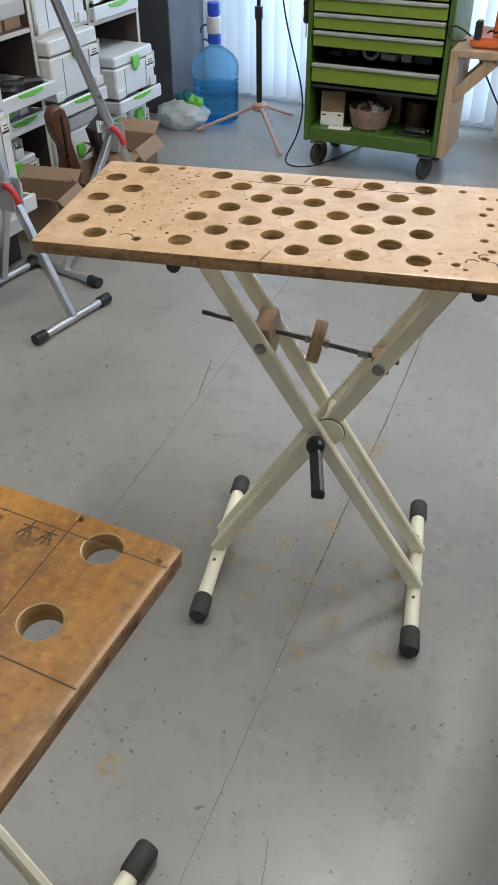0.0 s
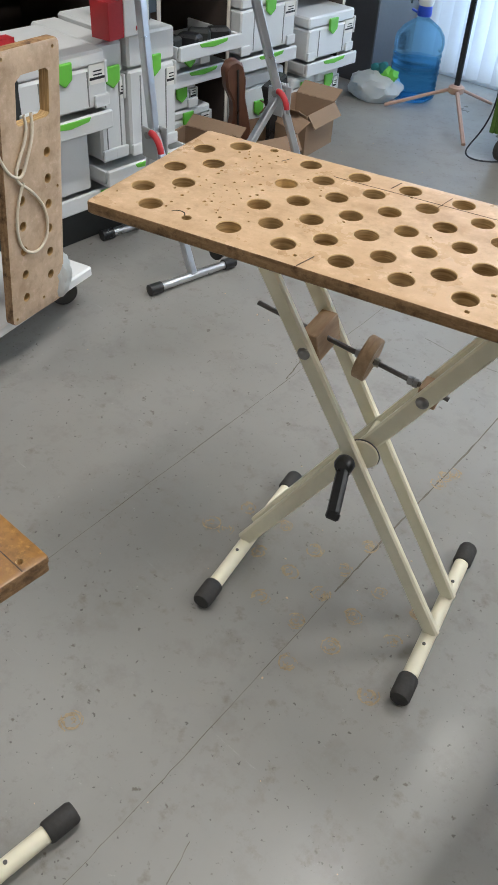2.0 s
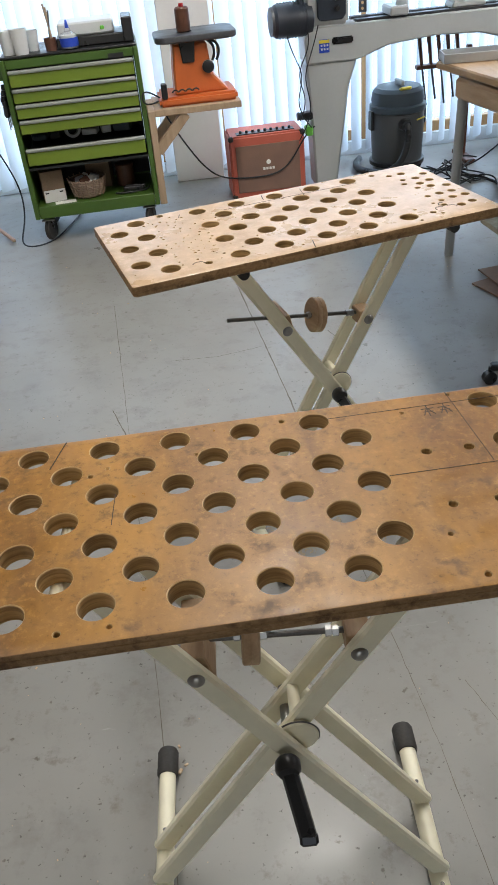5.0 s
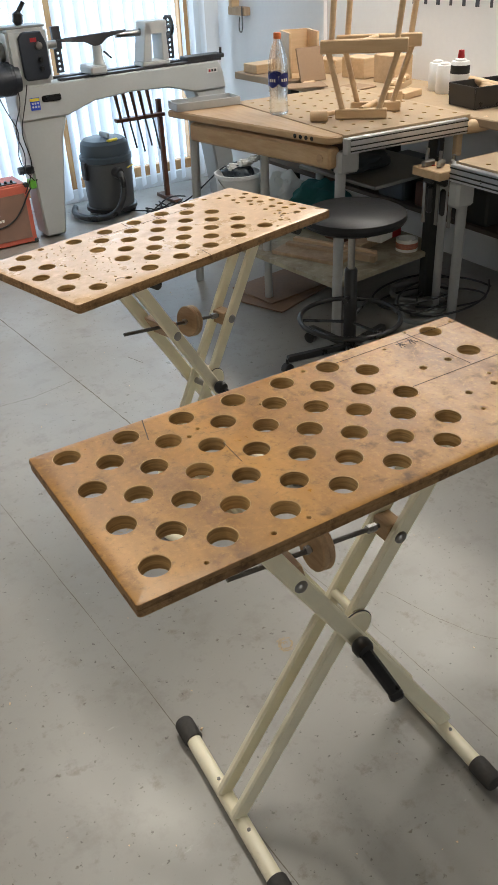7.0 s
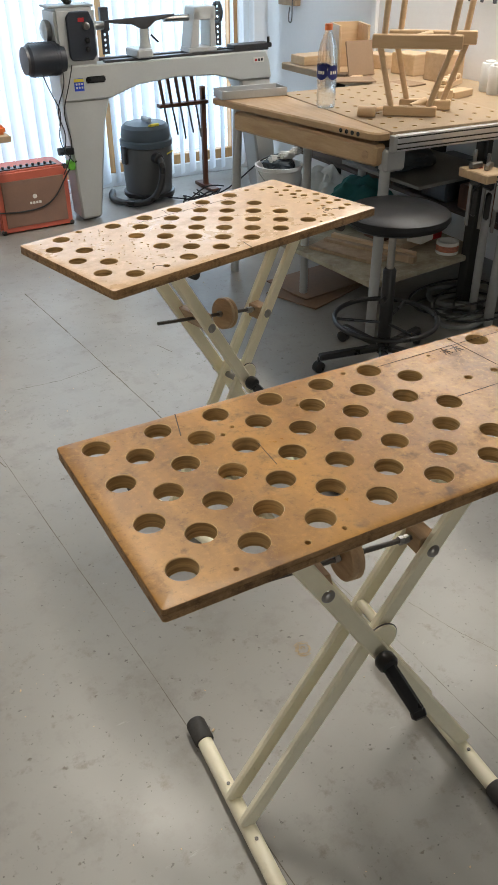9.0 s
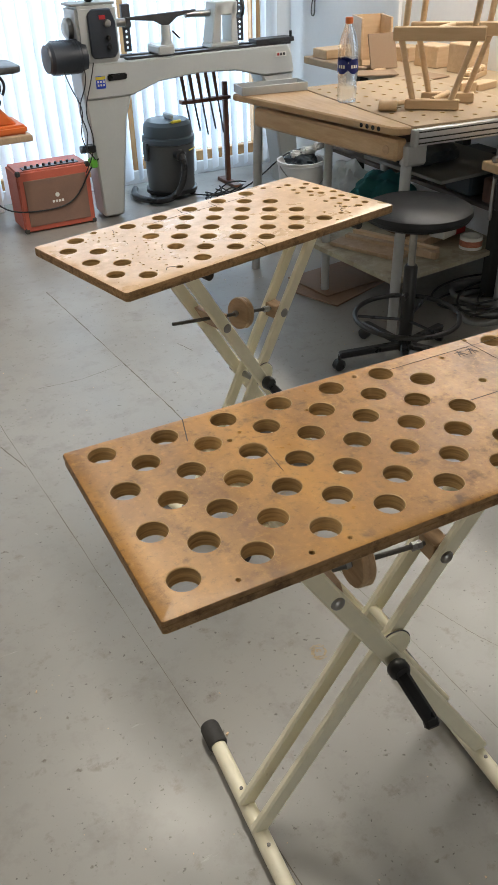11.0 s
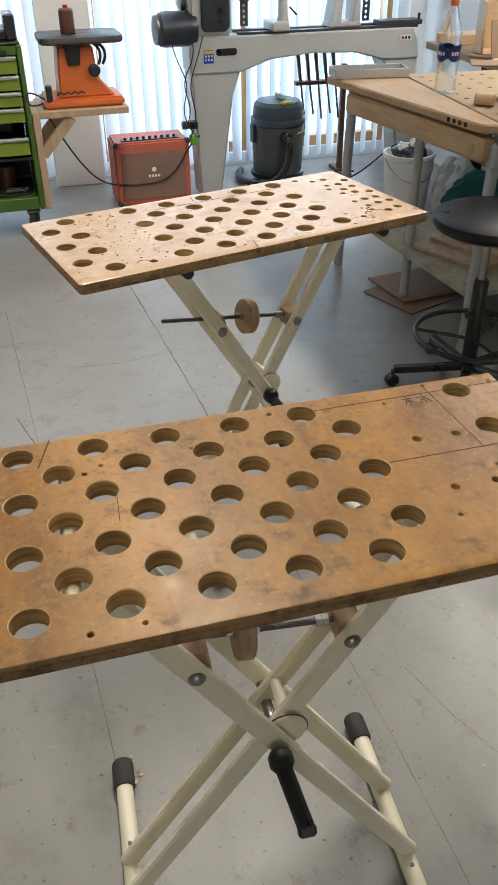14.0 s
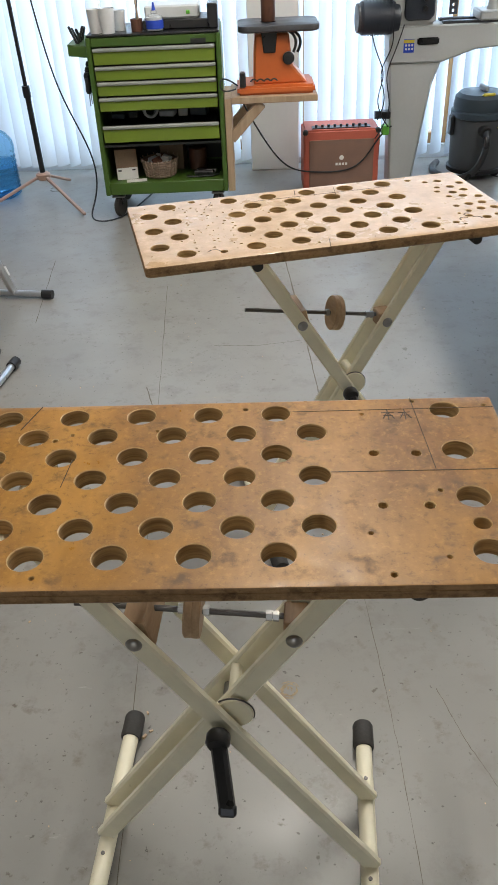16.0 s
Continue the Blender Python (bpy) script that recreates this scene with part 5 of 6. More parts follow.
for k in range(4):
    solo("dark_tool", box(B(), (0, 0, 0.03), (0.10, 0.065, 0.06), bevel=0.012), M_black if k % 2 else M_inside, pose(-2.44 + 0.03 * (k % 2), 2.63 + 0.085 * k, 0.470, 0, 0, 20 * k), "black tool part lying in an open tray", "tool", "tools in the tray")
# stacked tower standing out into the room
tray(pose(-1.99, 2.10, 0.235), 0.40, 0.36)
tray(pose(-2.05, 1.98, 0.150), 0.62, 0.36)
solo("plinth", box(B(), (0, 0, 0.07), (0.34, 0.70, 0.14), bevel=0.004), M_inside, pose(-2.28, 1.95, 0), "dark low plinth under the tool cases", "plinth")
tool_case(pose(-2.02, 2.155, 0.305), 0.22, 0.40, 0.38, "tall light grey tool case with green latch")
tool_case(pose(-2.04, 1.985, 0.305), 0.115, 0.385, 0.36, "narrow light grey tool case")
tray(pose(-1.985, 1.745, 0.445), 0.38, 0.36)
solo("tray_riser", box(B(), (0, 0, 0.117), (0.30, 0.30, 0.234), bevel=0.004), M_case, pose(-2.22, 1.74, 0.212), "grey plastic riser box between two trays", "box")
tool_case(pose(-2.0, 1.76, 0.515), 0.35, 0.175, 0.36)
fb = thing("fastener_carton", pose(-2.0, 2.055, 0.707, 0, 0, 6), "red and white fastener carton on tool cases", "box")
part("carton_body", box(B(), (-0.04, -0.075, 0.058), (0.08, 0.07, 0.112), bevel=0.002), M_red, fb)
part("white_end", box(B(), (-0.04, 0.021, 0.058), (0.08, 0.12, 0.112), bevel=0.002), M_paper, fb, "white printed end")
part("printed_bar", box(B(), (0.001, 0.045, 0.022), (0.003, 0.06, 0.014)), M_red, fb)
solo("blue_tool_bag", box(B(), (0, 0, 0.05), (0.22, 0.16, 0.10), bevel=0.03, seg=2), M_vac, pose(-2.2, 2.19, 0.707), "dark blue tool pouch on the case", "pouch")
# clutter on the open shelf
for k in range(7):
    solo("wood_offcut", box(B(), (0, 0, 0.02 + 0.006 * (k % 3)), (0.10, 0.05 + 0.01 * (k % 2), 0.04 + 0.012 * (k % 3)), bevel=0.003), (M_beech, M_brown, M_card, M_pine)[k % 4], pose(-2.52, 1.32 + 0.06 * k, 0.811, 0, 0, 15 * k), "small wooden offcut lying on the shelf", "offcut", "offcuts on the shelf")
for k in range(3):
    carton("carton", pose(-2.60, 2.66 + 0.12 * k, 0.710), 0.26, 0.10, 0.13 + 0.03 * (k % 2), "brown carton standing on the shelving board")
hd = solo("red_tool", box(B(), (0, 0, 0.045), (0.08, 0.12, 0.09), (0, 0, 0), 0.02, seg=2), M_red, pose(-2.0, 1.55, 0.69), "red plastic power tool body", "tool")
solo("grey_riser", box(B(), (0, 0, 0.345), (0.24, 0.26, 0.69), bevel=0.006), M_inside, pose(-2.12, 1.47, 0.0), "dark cabinet block beside the tool cases", "cabinet")
solo("red_tool", box(B(), (0, 0, 0.05), (0.16, 0.20, 0.10), bevel=0.02, seg=2), M_red, pose(-2.6, 3.17, 1.029), "red plastic power tool on the shelf", "tool")

# cartons and a curved brown stand on the floor before the shelving
carton("carton", pose(-2.19, 2.55, 0, 0, 0, 12), 0.28, 0.22, 0.19, "brown open carton on the floor by the shelving", True)
carton("carton", pose(-2.16, 2.90, 0, 0, 0, -14), 0.24, 0.26, 0.16, "brown open carton with loose flaps", True)
carton("carton", pose(-2.20, 3.24, 0, 0, 0, 8), 0.22, 0.26, 0.19, "small printed carton on the floor", True)
carton("carton", pose(-2.04, 2.74, 0, 0, 0, 30), 0.20, 0.20, 0.12, "low brown carton on the floor")
solo("paper_sheet", box(B(), (0, 0, 0.002), (0.16, 0.12, 0.003), (0, 0, 25)), M_paper, pose(-1.95, 3.05, 0.001), "white printed sheet lying on the floor", "paper")
st = thing("curved_wooden_body", pose(-2.28, 2.90, 0.016, 0, -13, 78), "dark brown curved wooden body leaning on cartons", "instrument")
bm = B()
outl = [(-0.085, 0.0), (0.085, 0.0), (0.095, 0.10), (0.060, 0.20), (0.050, 0.28), (0.078, 0.36), (0.070, 0.44), (0.03, 0.47), (-0.03, 0.47), (-0.07, 0.44), (-0.078, 0.36), (-0.05, 0.28), (-0.06, 0.20), (-0.095, 0.10)]
prism(bm, [(x * 0.66 + 0.02 * math.sin(z * 9), z) for x, z in outl], 0.045, pose(0, 0, 0, 14, 0, 0), 0.008)
part("body", bm, M_brown, st)
part("stripe", box(B(), None, (0.010, 0.006, 0.40), m=pose(0, 0, 0, 14, 0, 0) @ pose(0, -0.002, 0.23)), M_black, st)
sp = thing("black_plug_strip", pose(-2.18, 3.02, 0.0), "black plug strip with white contacts on cartons", "plug strip")
part("strip_body", box(B(), (0, 0, 0.30), (0.05, 0.13, 0.10), (20, 0, 0), 0.008), M_black, sp)
for k in range(6):
    part("contact", box(B(), (0.028, -0.045 + 0.018 * k, 0.33 - 0.006 * k), (0.01, 0.008, 0.05)), M_white, sp)
part("strip_leg", box(B(), (-0.01, 0, 0.13), (0.02, 0.05, 0.26)), M_black, sp)


# aluminium trestles
def trestle(m, post_top, legs, label):
    """Legs and post meet in one joint at the origin; each leg ends in a foot bar with rubber caps."""
    t = thing("folding_trestle", m, label, "trestle", "folding trestles")
    part("post", bar(B(), (0, 0, -0.02), post_top, 0.030, 0.030, 0.004), M_alu, t)
    bm = B()
    rod(bm, (0, -0.035, 0), (0, 0.035, 0), 0.012, 12)
    part("joint_pin", bm, M_steel, t)
    part("joint_plate", box(B(), (0, 0.022, -0.03), (0.075, 0.006, 0.10), bevel=0.002), M_grey_met, t)
    part("joint_plate", box(B(), (0, -0.022, -0.03), (0.075, 0.006, 0.10), bevel=0.002), M_grey_met, t)
    cable("locking_lever", [(0.015, -0.03, 0.012), (0.042, -0.035, 0.012), (0.062, -0.035, -0.006), (0.068, -0.035, -0.040)], 0.011, M_red, t, "red plastic locking lever")
    for foot, along in legs:
        f, a = Vector(foot), Vector(along)
        part("leg", bar(B(), (0, 0, 0), f, 0.028, 0.028, 0.004), M_alu, t)
        fb = part("foot_bar", rod(B(), f - a, f + a, 0.014, 14), M_alu, t)
        for s in (-1, 1):
            e = f + a * s
            part("end_cap", rod(B(), e - a.normalized() * s * 0.03, e + a.normalized() * s * 0.018, 0.020, 14), M_black, fb)
    return t


trestle(pose(-1.817, 1.974, 0.462), (-0.090, 0.028, 0.45), (((0.20, -0.015, -0.442), (0.024, 0.165, 0)), ((-0.22, 0.12, -0.442), (0.02, 0.165, 0))), "silver aluminium folding trestle with red locking lever")
trestle(pose(-1.825, 2.620, 0.462), (-0.09, -0.20, 0.60), (((-0.04, -0.37, -0.442), (0.165, -0.025, 0)), ((0.06, 0.16, -0.442), (0.165, -0.025, 0))), "silver aluminium folding trestle before brown cartons")
mb = thing("machine_rail", pose(-1.905, 1.97, 0.912), "grey green steel rail resting on the trestle", "rail")
part("rail", box(B(), (0, 0, 0.025), (0.05, 0.62, 0.05), bevel=0.004), M_grey_met, mb)
part("rail_knob", lathe_shape(B(), [(0.018, 0), (0.02, 0.01), (0.012, 0.024)], 14, pose(0.026, 0.05, 0.03, 0, 90, 0)), M_steel, mb)

# dolly with bags and the tall perforated board
dl = thing("wheeled_dolly", pose(-1.86, 1.24, 0), "white low dolly on black castors", "dolly")
part("platform", box(B(), (0, 0, 0.128), (0.44, 0.64, 0.035), (0, 0, 14), 0.006), M_white, dl)
for x in (-0.18, 0.06):
    for y in (-0.24, 0.28):
        castor(dl, x, y, 0.045, 0.112)
def sack(name, m, sx, sy, sz, material, label):
    bm = B()
    bmesh.ops.create_icosphere(bm, subdivisions=4, radius=1.0)
    for v in bm.verts:
        p = v.co.copy()
        k = 1 + 0.25 * noise.noise(p * 1.9 + Vector((sx * 40, 0, 0))) + 0.12 * noise.noise(p * 5)
        v.co = Vector((p.x * sx * k, p.y * sy * k, max(0.0, sz * 0.8 + p.z * sz * k)))
    return solo(name, bm, material, m, label, "bag", "bags on the dolly" if name in ("plastic_bag", "cloth_sack") else "")
sack("plastic_bag", pose(-1.69, 1.42, 0.147), 0.07, 0.06, 0.075, M_bag, "crumpled white plastic bag on the dolly")
sack("plastic_bag", pose(-1.72, 1.00, 0.147), 0.11, 0.13, 0.06, M_bag, "white plastic wrapping on the dolly")
sack("cloth_sack", pose(-1.86, 1.15, 0.147), 0.10, 0.16, 0.12, M_leather, "black cloth sack lying on the dolly")
# made tall and dark to fit the view: darkens the plank's hand hole
sack("cloth_sack", pose(-1.88, 1.22, 0.330), 0.09, 0.13, 0.24, M_card_dull, "dull brown cloth sack on a black one")
zv = Vector((0.030, 0.052, 0.735)).normalized()
xv = Vector((-0.268, 0.963, 0.0))
xv = (xv - zv * xv.dot(zv)).normalized()
yv = zv.cross(xv)
plank_pose = Matrix.Translation((-1.667, 1.418, 0.1475)) @ Matrix((xv, yv, zv)).transposed().to_4x4()
hb = thing("perforated_plank", plank_pose, "tall plywood board with hand hole and white rope", "board")
PL = []
for k in range(6):
    PL += [(0.045, 0.075 + 0.075 * k, 0.0125), (0.125, 0.105 + 0.075 * k, 0.0125)]
PL += [(0.012, 0.02, 0.004), (0.155, 0.02, 0.004), (0.012, 0.70, 0.004), (0.150, 0.70, 0.004), (0.155, 0.37, 0.004), (0.08, 0.52, 0.004), (0.10, 0.04, 0.004)]
PL = [h for h in PL if h[1] < 0.56 or h[1] > 0.69]
PL.append([(0.048, 0.575), (0.128, 0.575), (0.136, 0.583), (0.136, 0.690), (0.128, 0.698), (0.060, 0.698), (0.044, 0.683), (0.042, 0.583)])
KX, KZ = 0.235 / 0.170, 0.737 / 0.765
PL = [(x * KX, (0.745 if y > 0.69 else y) * KZ, r) for x, y, r in PL[:-1]] + [[(x * KX, y * KZ) for x, y in PL[-1]]]
bm = plate(B(), rounded(0.235, 0.737, 0.018, 4), PL, 0, 0.030, 0.004, 18)
ob = part("board_face", bm, [M_plank, M_ply_edge, M_hole], hb)
ob.matrix_local = pose(0, 0, 0, 90, 0, 0) @ pose(-0.235, 0, 0)
rp = [(-0.11, -0.032, 0.60), (-0.10, -0.036, 0.56), (-0.13, -0.036, 0.50), (-0.15, -0.036, 0.44), (-0.12, -0.038, 0.42), (-0.06, -0.036, 0.34), (-0.05, -0.036, 0.25), (-0.08, -0.036, 0.20), (-0.13, -0.036, 0.22), (-0.155, -0.036, 0.30), (-0.14, -0.036, 0.39), (-0.125, -0.040, 0.43)]
cable("rope", [(x * KX, y, z * KZ) for x, y, z in rp], 0.0042, M_rope, hb, "knotted white cotton rope")
cable("rope", [(x * KX, y, z * KZ) for x, y, z in ((-0.09, -0.032, 0.60), (-0.085, -0.037, 0.55), (-0.115, -0.037, 0.48), (-0.13, -0.042, 0.43), (-0.17, -0.036, 0.47), (-0.174, -0.02, 0.52))], 0.0042, M_rope, hb, "knotted white cotton rope")


# ---- right side: benches, stool and what stands on them ----
ZB = 0.853


def slab(bm, pts, z0, z1, bevel=0.003):
    """A flat board from an outline in x and y."""
    return prism(bm, [(x, -y) for x, y in pts], z1 - z0, Matrix(((1, 0, 0, 0), (0, 0, -1, 0), (0, 1, 0, z0), (0, 0, 0, 1))), bevel)


wb = thing("clamping_workbench", pose(0, 0, 0), "perforated clamping workbench with beech front board and shelf", "workbench")
part("front_board", slab(B(), [(0.380, 2.918), (0.556, 1.965), (0.575, 1.938), (0.628, 1.928), (0.695, 2.86)], ZB - 0.030, ZB, 0.006), M_beech_y, wb)
part("front_apron", bar(B(), (0.452, 2.80, ZB - 0.084), (0.598, 1.942, ZB - 0.084), 0.062, 0.078, 0.010), M_beech_y, wb)
part("apron_plug", rod(B(), (0.562, 1.988, ZB - 0.086), (0.5565, 1.987, ZB - 0.086), 0.0165, 18), M_block, wb, "round dark end plug")
# solid black discs on the edge paint the dark inside four dog holes
for k in range(4):
    yh = 2.112 - 0.030 * k
    xh = 0.556 - 0.1847 * (yh - 1.965)
    part("dog_hole_disc", rod(B(), (xh + 0.004, yh + 0.0007, ZB - 0.015), (xh - 0.0012, yh - 0.0002, ZB - 0.015), 0.0085, 14), M_black, wb)
holes = [(0.05 + 0.088 * i, 0.06 + 0.088 * j, 0.0098) for i in range(7) for j in range(10)]
bm = plate(B(), rounded(0.612, 0.935, 0.003, 2), holes, 0, 0.022, 0.0015, 12)
top = part("perforated_top", bm, [M_mdf, M_mdf, M_hole], wb, "brown perforated fibreboard top")
top.matrix_local = pose(0.633, 1.926, ZB - 0.022, 0, 0, -4.4)
pr = part("profile_rail", box(B(), (0.925, 1.889, ZB - 0.038), (0.57, 0.022, 0.060), (0, 0, -4.4), 0.002), M_alu, wb, "grooved aluminium profile rail")
# near-black strips on the rail face paint the shade of its grooves
for z in (-0.018, -0.040, -0.058):
    part("groove", box(B(), (0.924, 1.877, ZB + z), (0.57, 0.006, 0.004), (0, 0, -4.4)), M_inside, pr)
part("profile_end", box(B(), (0.632, 1.914, ZB - 0.040), (0.02, 0.030, 0.060), bevel=0.003), M_grey_met, wb)
part("profile_rail", box(B(), (1.0, 2.845, ZB - 0.038), (0.60, 0.022, 0.060), bevel=0.002), M_alu, wb)
part("corner_bracket", box(B(), (0.655, 1.945, ZB - 0.105), (0.10, 0.05, 0.085), bevel=0.010), M_grey_met, wb)
part("leg", rod(B(), (0.625, 1.958, 0.004), (0.628, 1.945, ZB - 0.09), 0.021, 18), M_grey_met, wb)
part("leg", rod(B(), (0.495, 2.95, 0.004), (0.492, 2.88, ZB - 0.05), 0.021, 18), M_grey_met, wb)
part("leg", rod(B(), (0.63, 2.50, 0.004), (0.63, 2.50, ZB - 0.03), 0.019, 18), M_grey_met, wb)
part("leg", rod(B(), (1.20, 2.86, 0.004), (1.20, 2.86, ZB - 0.03), 0.021, 18), M_grey_met, wb)
part("leg", box(B(), (1.20, 2.02, ZB / 2 - 0.015), (0.05, 0.05, ZB - 0.03), bevel=0.003), M_inside, wb)
part("lower_shelf", slab(B(), [(0.545, 2.72), (0.613, 1.947), (1.298, 2.025), (1.298, 2.78)], 0.228, 0.250, 0.002), M_shelf_ply, wb, "worn plywood lower shelf")
part("middle_shelf", slab(B(), [(0.90, 2.62), (0.92, 2.08), (1.40, 2.12), (1.40, 2.70)], 0.560, 0.575, 0.002), M_hose, wb, "grey metal middle shelf")

# worktop along the wall behind
wt = thing("wall_worktop", pose(0, 0, 0), "long pale wooden worktop standing against the wall", "worktop")
part("worktop_board", box(B(), (1.495, 2.73, ZB - 0.030), (0.49, 2.06, 0.036), bevel=0.004), M_mdf, wt)
for y in (1.80, 2.75, 3.68):
    part("leg", box(B(), (1.60, y, 0.40), (0.06, 0.06, 0.80), bevel=0.003), M_inside, wt)
part("back_shelf", box(B(), (1.60, 2.85, 0.30), (0.28, 2.20, 0.02)), M_shelf, wt)
part("end_board", box(B(), (1.40, 3.62, ZB + 0.014), (0.26, 0.14, 0.046), bevel=0.003), M_beech, wt)
for k, (y, w, h) in enumerate(((2.05, 0.2, 0.16), (2.32, 0.24, 0.12), (2.62, 0.2, 0.2), (2.95, 0.3, 0.14), (3.3, 0.2, 0.22))):
    solo("storage_box", box(B(), (0, 0, h / 2), (0.2, w, h), bevel=0.01), (M_inside, M_brown, M_vac, M_inside, M_shelf)[k], pose(1.58, y, 0.310), "dark storage box under the worktop", "box", "boxes under the worktop")

# on the bench
pb = thing("water_bottle", pose(0.690, 2.462, ZB), "clear plastic water bottle with blue label", "bottle")
part("bottle_body", lathe_shape(B(), [(0.024, 0.004), (0.036, 0.0), (0.041, 0.012), (0.039, 0.03), (0.041, 0.05), (0.038, 0.075), (0.041, 0.095), (0.041, 0.18), (0.040, 0.21), (0.030, 0.25), (0.016, 0.285), (0.0135, 0.295)], 30), M_pet, pb)
part("water", lathe_shape(B(), [(0.030, 0.004), (0.037, 0.012), (0.036, 0.10), (0.037, 0.17), (0.001, 0.171)], 26), clear("still_water", (0.96, 0.98, 0.99), 0.0, 1.1, 0.75), pb)
def round_label(ang, r, rad, zc):
    """A round sticker wrapped on a cylinder."""
    bm = B()
    mid = bm.verts.new((r * math.cos(ang), r * math.sin(ang), zc))
    rim = [bm.verts.new((r * math.cos(ang + rad * math.cos(a) / r), r * math.sin(ang + rad * math.cos(a) / r), zc + rad * math.sin(a))) for a in [2 * math.pi * j / 24 for j in range(24)]]
    ring = [bm.verts.new((r * math.cos(ang + 0.5 * rad * math.cos(a) / r), r * math.sin(ang + 0.5 * rad * math.cos(a) / r), zc + 0.5 * rad * math.sin(a))) for a in [2 * math.pi * j / 24 for j in range(24)]]
    for j in range(24):
        n = (j + 1) % 24
        bm.faces.new((mid, ring[j], ring[n]))
        bm.faces.new((ring[j], rim[j], rim[n], ring[n]))
    return bm


for deg in (-160, -85, -10, 70, 140):
    st = part("round_label", round_label(radians(deg), 0.0422, 0.028, 0.138), M_navy, pb, "round dark blue printed label")
    for k in range(3):
        a = radians(deg) + (k - 1) * 0.26
        part("label_bar", box(B(), None, (0.001, 0.007, 0.012), m=pose(0.0424 * math.cos(a), 0.0424 * math.sin(a), 0.138, 0, 0, math.degrees(a))), M_paper, st)
part("screw_cap", lathe_shape(B(), [(0.0155, 0.292), (0.016, 0.294), (0.016, 0.312), (0.014, 0.315)], 18), M_orange, pb)

gt = thing("metal_tray", pose(0.545, 2.86, ZB + 0.001, 0, 0, -8), "grey shallow metal tray lying on the bench", "tray")
part("tray_base", box(B(), (0, 0, 0.004), (0.31, 0.12, 0.006)), M_grey_met, gt)
for s in (-1, 1):
    part("tray_side", box(B(), (0, s * 0.058, 0.018), (0.31, 0.005, 0.034), bevel=0.001), M_grey_met, gt)
    part("tray_end", box(B(), (s * 0.153, 0, 0.018), (0.005, 0.11, 0.034), bevel=0.001), M_grey_met, gt)

# upside-down stool frame: two sledges of beech with leaning legs and rails
fr = thing("wooden_stool_frame", pose(0.855, 2.140, ZB, 0, 0, -41), "unfinished beech stool frame standing on end", "stool frame")
D, SX = 0.155, 0.055
for y, o in ((0.0, 0.0), (D, SX)):
    part("foot_rail", box(B(), (o + 0.02, y, 0.020), (0.21, 0.034, 0.038), bevel=0.004), M_beech, fr)
    part("seat_rail", box(B(), (o + 0.025, y, 0.270), (0.345, 0.030, 0.050), bevel=0.004), M_beech, fr)
    part("post", rod(B(), (o - 0.055, y, 0.03), (o - 0.120, y, 0.27), 0.012, 14), M_beech, fr)
    part("post", rod(B(), (o + 0.090, y, 0.03), (o + 0.165, y, 0.27), 0.012, 14), M_beech, fr)
    part("stile", rod(B(), (o - 0.105, y + 0.012, 0.26), (o - 0.085, y + 0.012, 0.62), 0.012, 14), M_beech, fr)
    part("stile", rod(B(), (o + 0.150, y + 0.012, 0.26), (o + 0.190, y + 0.012, 0.62), 0.012, 14), M_beech, fr)
part("stretcher", rod(B(), (0.02, 0, 0.036), (0.02 + SX, D, 0.036), 0.011, 14), M_beech, fr)
part("stretcher", rod(B(), (0.02, 0, 0.285), (0.02 + SX, D, 0.285), 0.011, 14), M_beech, fr)
ml = thing("wooden_mallet", pose(0.712, 2.20, ZB + 0.0215, 0, 0, -70), "small turned beech mallet on the bench", "mallet")
part("mallet_head", lathe_shape(B(), [(0.018, -0.036), (0.021, -0.032), (0.021, 0.032), (0.018, 0.036)], 22, pose(0, 0, 0, 0, 90, 30)), M_beech, ml)
part("handle", rod(B(), (0.0, 0.018, 0), (0.0, 0.12, -0.006), 0.010, 14), M_beech, ml)
for k, (x, y, w, d, h, rz) in enumerate(((1.20, 2.32, 0.075, 0.06, 0.045, -10), (1.36, 2.40, 0.15, 0.07, 0.03, 15), (1.30, 3.20, 0.16, 0.12, 0.012, 20), (1.18, 2.95, 0.20, 0.14, 0.008, -25), (1.33, 2.78, 0.22, 0.15, 0.008, 8), (1.26, 3.05, 0.13, 0.05, 0.012, 40))):
    solo("wood_block", box(B(), (0, 0, h / 2), (w, d, h), bevel=0.003), (M_beech, M_beech, M_card, M_card, M_card, M_beech)[k], pose(x, y, ZB + (0.0005 if k == 0 else -0.011 if x > 1.25 else 0.0005), 0, 0, rz), "pale wooden block lying on the bench", "block", "blocks on the bench")
c = thing("row_block", pose(1.50, 2.62, ZB - 0.011, 0, 0, 30), "beech block with a row of round notches", "block")
part("block_base", box(B(), (0, 0, 0.012), (0.26, 0.05, 0.024), bevel=0.002), M_beech, c)
for k in range(4):
    part("tooth", box(B(), (-0.09 + 0.062 * k, 0, 0.036), (0.036, 0.05, 0.026), bevel=0.008), M_beech, c)
ob = thing("open_plywood_box", pose(1.36, 3.26, ZB - 0.011, 0, 0, -20), "open pale plywood box with a leaning panel", "box")
for s in (-1, 1):
    part("box_side", box(B(), (s * 0.075, 0, 0.115), (0.012, 0.20, 0.23), bevel=0.001), M_beech, ob)
part("box_back", box(B(), (0, 0.094, 0.115), (0.138, 0.012, 0.23)), M_beech, ob)
part("box_base", box(B(), (0, 0, 0.008), (0.138, 0.176, 0.012)), M_beech, ob)
part("leaning_panel", box(B(), (0.02, -0.155, 0.085), (0.15, 0.010, 0.165), (-18, 0, 14), 0.001), M_card, ob)
